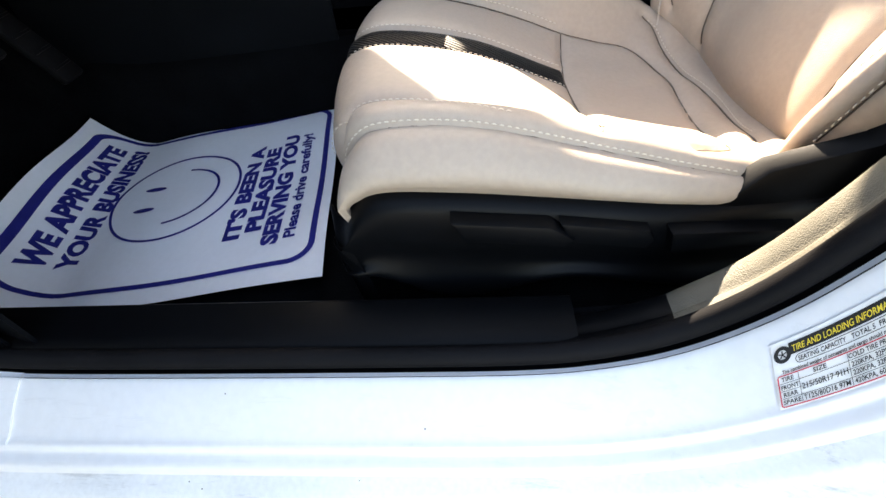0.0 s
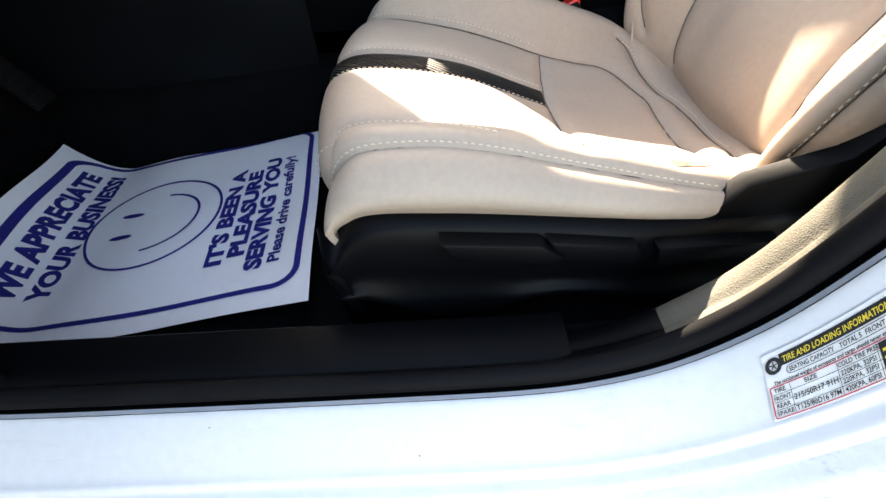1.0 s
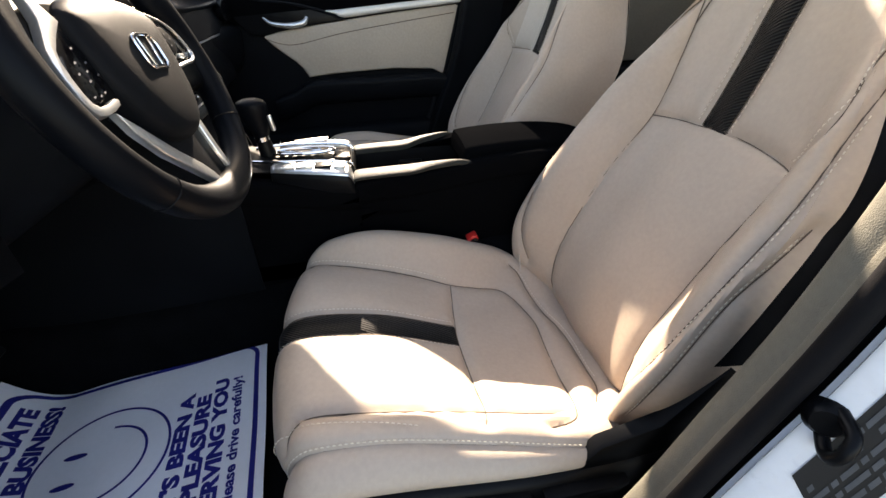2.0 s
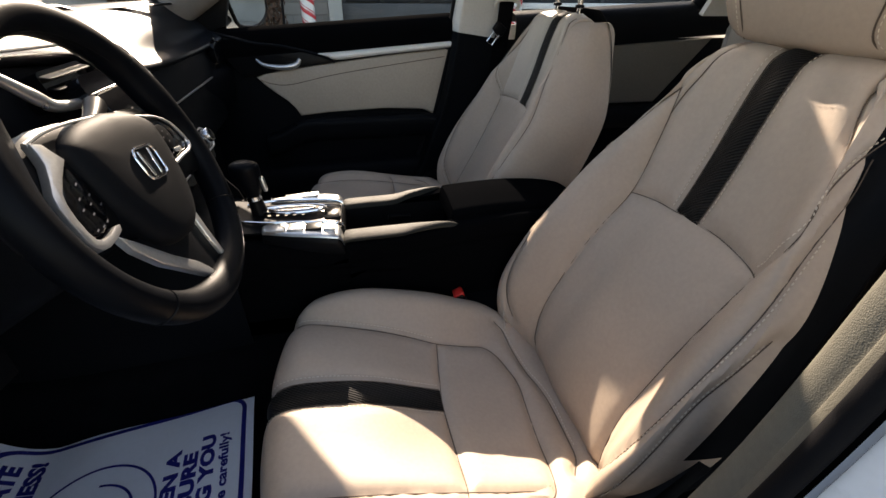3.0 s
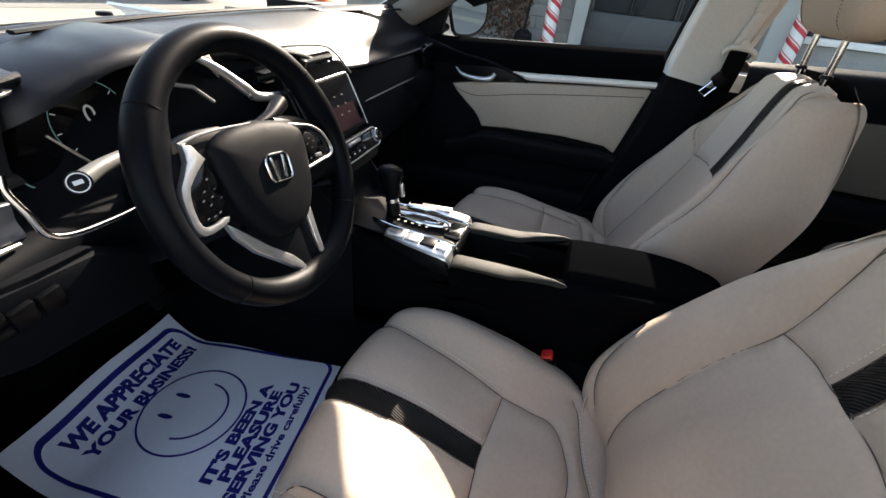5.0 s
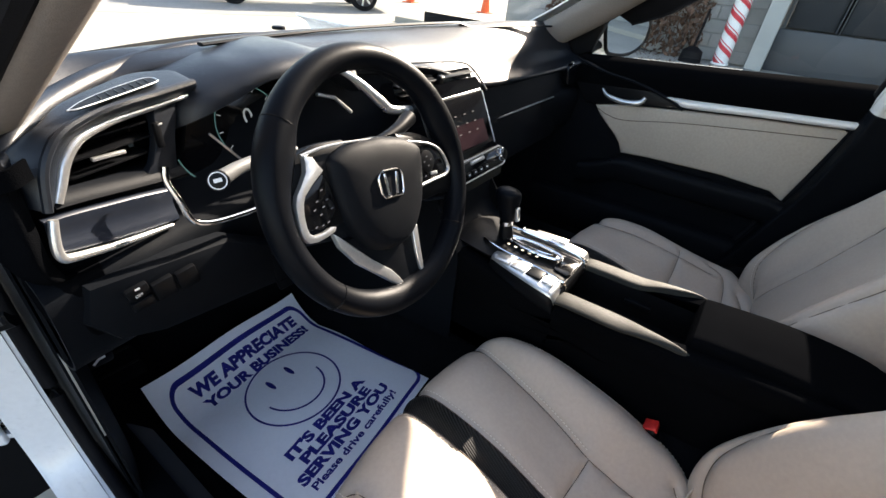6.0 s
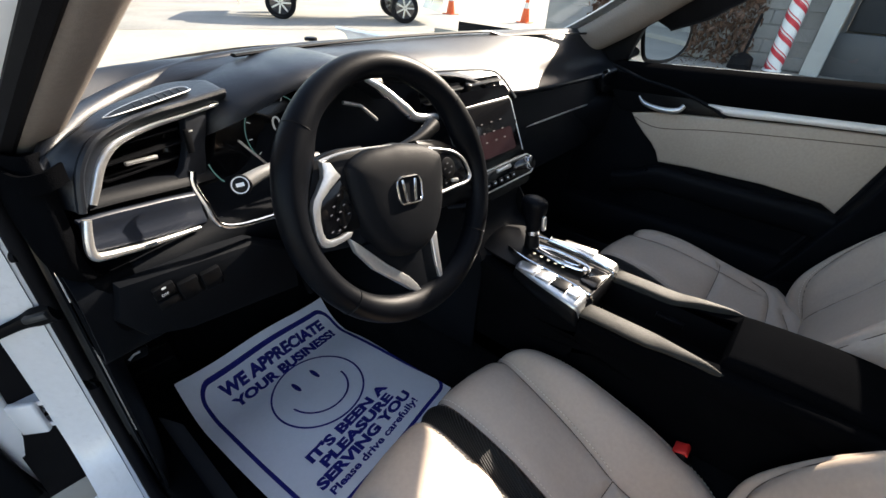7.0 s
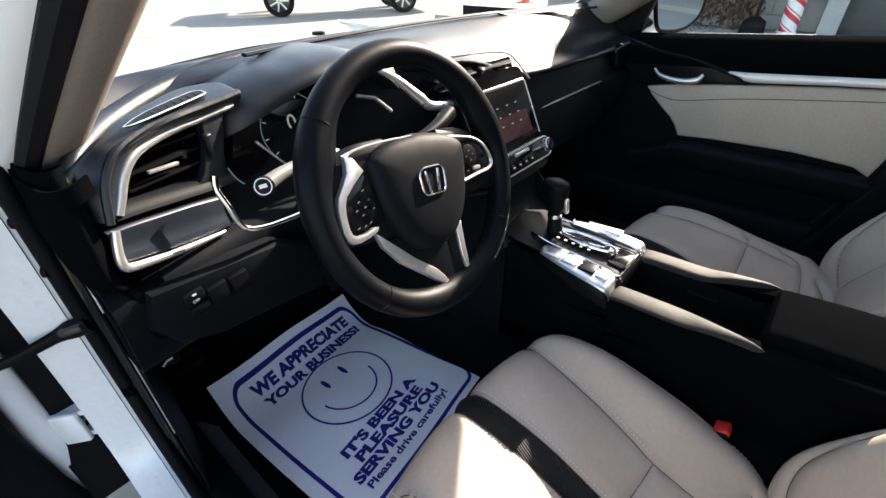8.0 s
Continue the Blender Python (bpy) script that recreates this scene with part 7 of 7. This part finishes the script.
for text, x, y, size, width, heavy in (("WE APPRECIATE", 0.230, 0.401, 0.031, 0.316, 0.0017), ("YOUR BUSINESS!", 0.238, 0.367, 0.031, 0.316, 0.0017), ("IT'S BEEN A", 0.213, 0.126, 0.031, 0.238, 0.0017), ("PLEASURE", 0.211, 0.096, 0.031, 0.212, 0.0017), ("SERVING YOU", 0.207, 0.067, 0.031, 0.276, 0.0017), ("Please drive carefully!", 0.208, 0.043, 0.022, 0.262, 0.0007)):
    printed("line_of_print", at_place(writing(text, size, heavy, width=width), x, y), "blue printed words")
ring = [(0.2255 + x, 0.2275 + y) for x, y in rounded(0.388, 0.420, 0.032, 10)]
dense = []
for a, b in zip(ring, ring[1:] + ring[:1]):
    k = max(1, int(math.dist(a, b) / 0.012))
    dense += [(a[0] + (b[0] - a[0]) * i / k, a[1] + (b[1] - a[1]) * i / k) for i in range(k)]
dense.append(dense[0])
printed("border", strip_mesh(dense, 0.0042), "blue printed border")
cxp, cyp = 0.232, 0.259
printed("smile_ring", strip_mesh([(cxp + 0.112 * math.cos(a), cyp + 0.105 * math.sin(a)) for a in np.linspace(0, 2 * math.pi, 90)], 0.0022), "blue drawn circle")
printed("smile_mouth", strip_mesh([(cxp + 0.075 * math.cos(a), cyp + 0.004 + 0.073 * math.sin(a)) for a in np.linspace(radians(184), radians(356), 50)], 0.0022), "blue drawn smile")
for ex in (-0.0290, 0.0290):
    bm = bmesh.new()
    bm.faces.new([bm.verts.new((cxp + ex + 0.0058 * math.cos(a), cyp + 0.046 + 0.018 * math.sin(a), 0)) for a in np.linspace(0, 2 * math.pi, 24, endpoint=False)])
    printed("smile_eye", bm, "blue oval eye")
for k in range(2):
    printed("small_print", strip_mesh([(PW - 0.014, 0.03), (PW - 0.014, 0.06), (PW - 0.014, 0.085)], 0.0006))
    break

# ---- stickers on the jamb ----
def jamb_curve(x, away):
    """A dense line along the driver's jamb from the sill up the middle pillar, with its length so far."""
    p = smooth_rows(np.array(ring_lines(-1, ((x, away),))[0])[10:], 700, 0)
    return p, np.r_[0, np.cumsum(np.linalg.norm(np.diff(p, axis=0), axis=1))]


def on_jamb(bm, low, high, start, grow, height, lift):
    """Bend flat print, x along the jamb and y down across it, on to the painted surface."""
    bmesh.ops.triangulate(bm, faces=bm.faces[:])
    for v in bm.verts:
        s, a = start + v.co.x * grow, -v.co.y / height
        p, q = (np.array([np.interp(s, c[1], c[0][:, i]) for i in range(3)]) for c in (low, high))
        p2 = np.array([np.interp(s + 0.004, low[1], low[0][:, i]) for i in range(3)])
        n = np.cross(p2 - p, q - p)
        n /= np.linalg.norm(n)
        n *= 1.0 if n[1] > 0 else -1.0
        v.co = p + (q - p) * a + n * (lift + v.co.z)
    return bm


tag = thing("tyre_label", "white tyre and loading sticker with black and red print", "sticker", at=(-0.739, 0.22, 0.361))
LOW, HIGH = jamb_curve(0.733, 0.0125), jamb_curve(0.7685, 0.0350)
LW, LH = 0.105, 0.062
TAG_AT = float(np.interp(0.217, LOW[0][::-1, 1], LOW[1][::-1]))


def on_label(name, bm, x, y, mat, label="", lift=0.0008):
    """Print on the sticker; x and y from its upper corner on the header's side."""
    bmesh.ops.translate(bm, vec=(x, -y, 0), verts=bm.verts)
    return part(name, on_jamb(bm, LOW, HIGH, TAG_AT, 0.838, LH, lift + 0.0008), mat, tag, label, smooth=False)


def fine_plate(w, h, nx, ny):
    return sheet([[(w * i / nx, -h * j / ny, 0) for i in range(nx + 1)] for j in range(ny + 1)])


def spaced(ring_):
    """A closed outline with points no farther apart than 8 mm."""
    out_ = []
    for a, b in zip(ring_, ring_[1:] + ring_[:1]):
        k = max(1, int(math.dist(a, b) / 0.008))
        out_ += [(a[0] + (b[0] - a[0]) * i / k, a[1] + (b[1] - a[1]) * i / k) for i in range(k)]
    return out_ + out_[:1]


on_label("label_base", fine_plate(LW, LH, 14, 4), 0, 0, WHITE_PAINT, "white sticker", 0.0002)
on_label("header", fine_plate(0.089, 0.011, 14, 2), 0.014, 0.004, BLACK_MARK, "black header bar", 0.0005)
on_label("header_line", writing("TIRE AND LOADING INFORMATION", 0.008, 0.0001, "LEFT", 0.084), 0.0165, 0.0125, YELLOW_MARK, "yellow printed words", 0.0010)
on_label("tyre_icon", strip_mesh([(0.0052 * math.cos(a), 0.0060 * math.sin(a)) for a in np.linspace(0, 2 * math.pi, 33)], 0.0017), 0.0085, 0.0125, BLACK_MARK, "black tyre drawing")
for k in range(5):
    a = radians(90 + 72 * k)
    on_label("icon_spoke", strip_mesh([(0, 0), (0.0034 * math.cos(a), 0.0038 * math.sin(a))], 0.0005), 0.0085, 0.0125, BLACK_MARK)
on_label("seating_box", strip_mesh(spaced(rounded(0.084, 0.0078, 0.0036)), 0.0003), 0.0600, 0.0205, BLACK_MARK)
for text, x, y, size, width in (("SEATING CAPACITY", 0.020, 0.0226, 0.006, 0.036), ("TOTAL 5", 0.060, 0.0226, 0.006, 0.017), ("FRONT 2", 0.080, 0.0226, 0.006, 0.018), ("The combined weight of occupants and cargo should never exceed", 0.006, 0.0298, 0.0045, 0.094),
                                ("TIRE", 0.0045, 0.0368, 0.0055, 0.0095), ("SIZE", 0.029, 0.0368, 0.0055, 0.010), ("COLD TIRE PRESSURE", 0.055, 0.0368, 0.0055, 0.040), ("FRONT", 0.0035, 0.0440, 0.0055, 0.0135), ("REAR", 0.0045, 0.0508, 0.0055, 0.011), ("SPARE", 0.0035, 0.0576, 0.0055, 0.0135),
                                ("215/50R17 91H", 0.0190, 0.0480, 0.0072, 0.034), ("T125/80D16 97M", 0.0190, 0.0578, 0.0065, 0.034), ("220KPA, 32PSI", 0.0560, 0.0440, 0.006, 0.026), ("220KPA, 32PSI", 0.0560, 0.0508, 0.006, 0.026), ("420KPA, 60PSI", 0.0560, 0.0578, 0.006, 0.026)):
    on_label("line_of_print", writing(text, size, 0.00010, "LEFT", width), x, y, BLACK_MARK)
on_label("table_frame", strip_mesh(spaced(rounded(0.101, 0.0285, 0.002, 3)), 0.0005), LW / 2, 0.0455, RED_MARK, "red table frame")
for y in (0.0384, 0.0454, 0.0524):
    on_label("table_rule", strip_mesh([(0.0985 * k / 12, 0) for k in range(13)], 0.00022), 0.003, y, BLACK_MARK)
for x in (0.0178, 0.0545, 0.084):
    on_label("table_rule", strip_mesh([(0, 0), (0, -0.0265)], 0.0002), x, 0.0322, BLACK_MARK)
on_label("manual_box", fine_plate(0.016, 0.0255, 4, 4), 0.0855, 0.0326, BLACK_MARK, "black box", 0.0005)
for k in range(3):
    on_label("manual_line", strip_mesh([(0, 0), (0.012, 0)], 0.0011), 0.0875, 0.039 + 0.006 * k, YELLOW_MARK, "", 0.0010)


# black identification sticker on the jamb, its print as plain bars
ident = thing("identification_sticker", "black sticker with rows of pale print on the white pillar", "sticker", at=(-0.742, 0.112, 0.62))
ILOW, IHIGH = jamb_curve(0.737, 0.0150), jamb_curve(0.7655, 0.0335)
IDENT_AT = float(np.interp(-0.127, -ILOW[0][:, 1], ILOW[1]))
part("sticker_base", on_jamb(fine_plate(0.13, 0.055, 14, 4), ILOW, IHIGH, IDENT_AT, 1.0, 0.034, 0.0008), BLACK_MARK, ident, "black sticker")
BAR = material("grey_bar_print", (0.07, 0.075, 0.08), 0.5, vary=0.2, scale=60)
random.seed(11)
for row in range(8):
    x = 0.006
    while x < 0.115:
        w = random.choice((0.006, 0.010, 0.016, 0.022))
        if random.random() < 0.8:
            bm = strip_mesh([(x + min(w, 0.124 - x) * k / 3, -0.006 - 0.0062 * row) for k in range(4)], 0.0016)
            part("print_bar", on_jamb(bm, ILOW, IHIGH, IDENT_AT, 1.0, 0.034, 0.0014), BAR, ident, smooth=False)
        x += w + 0.003
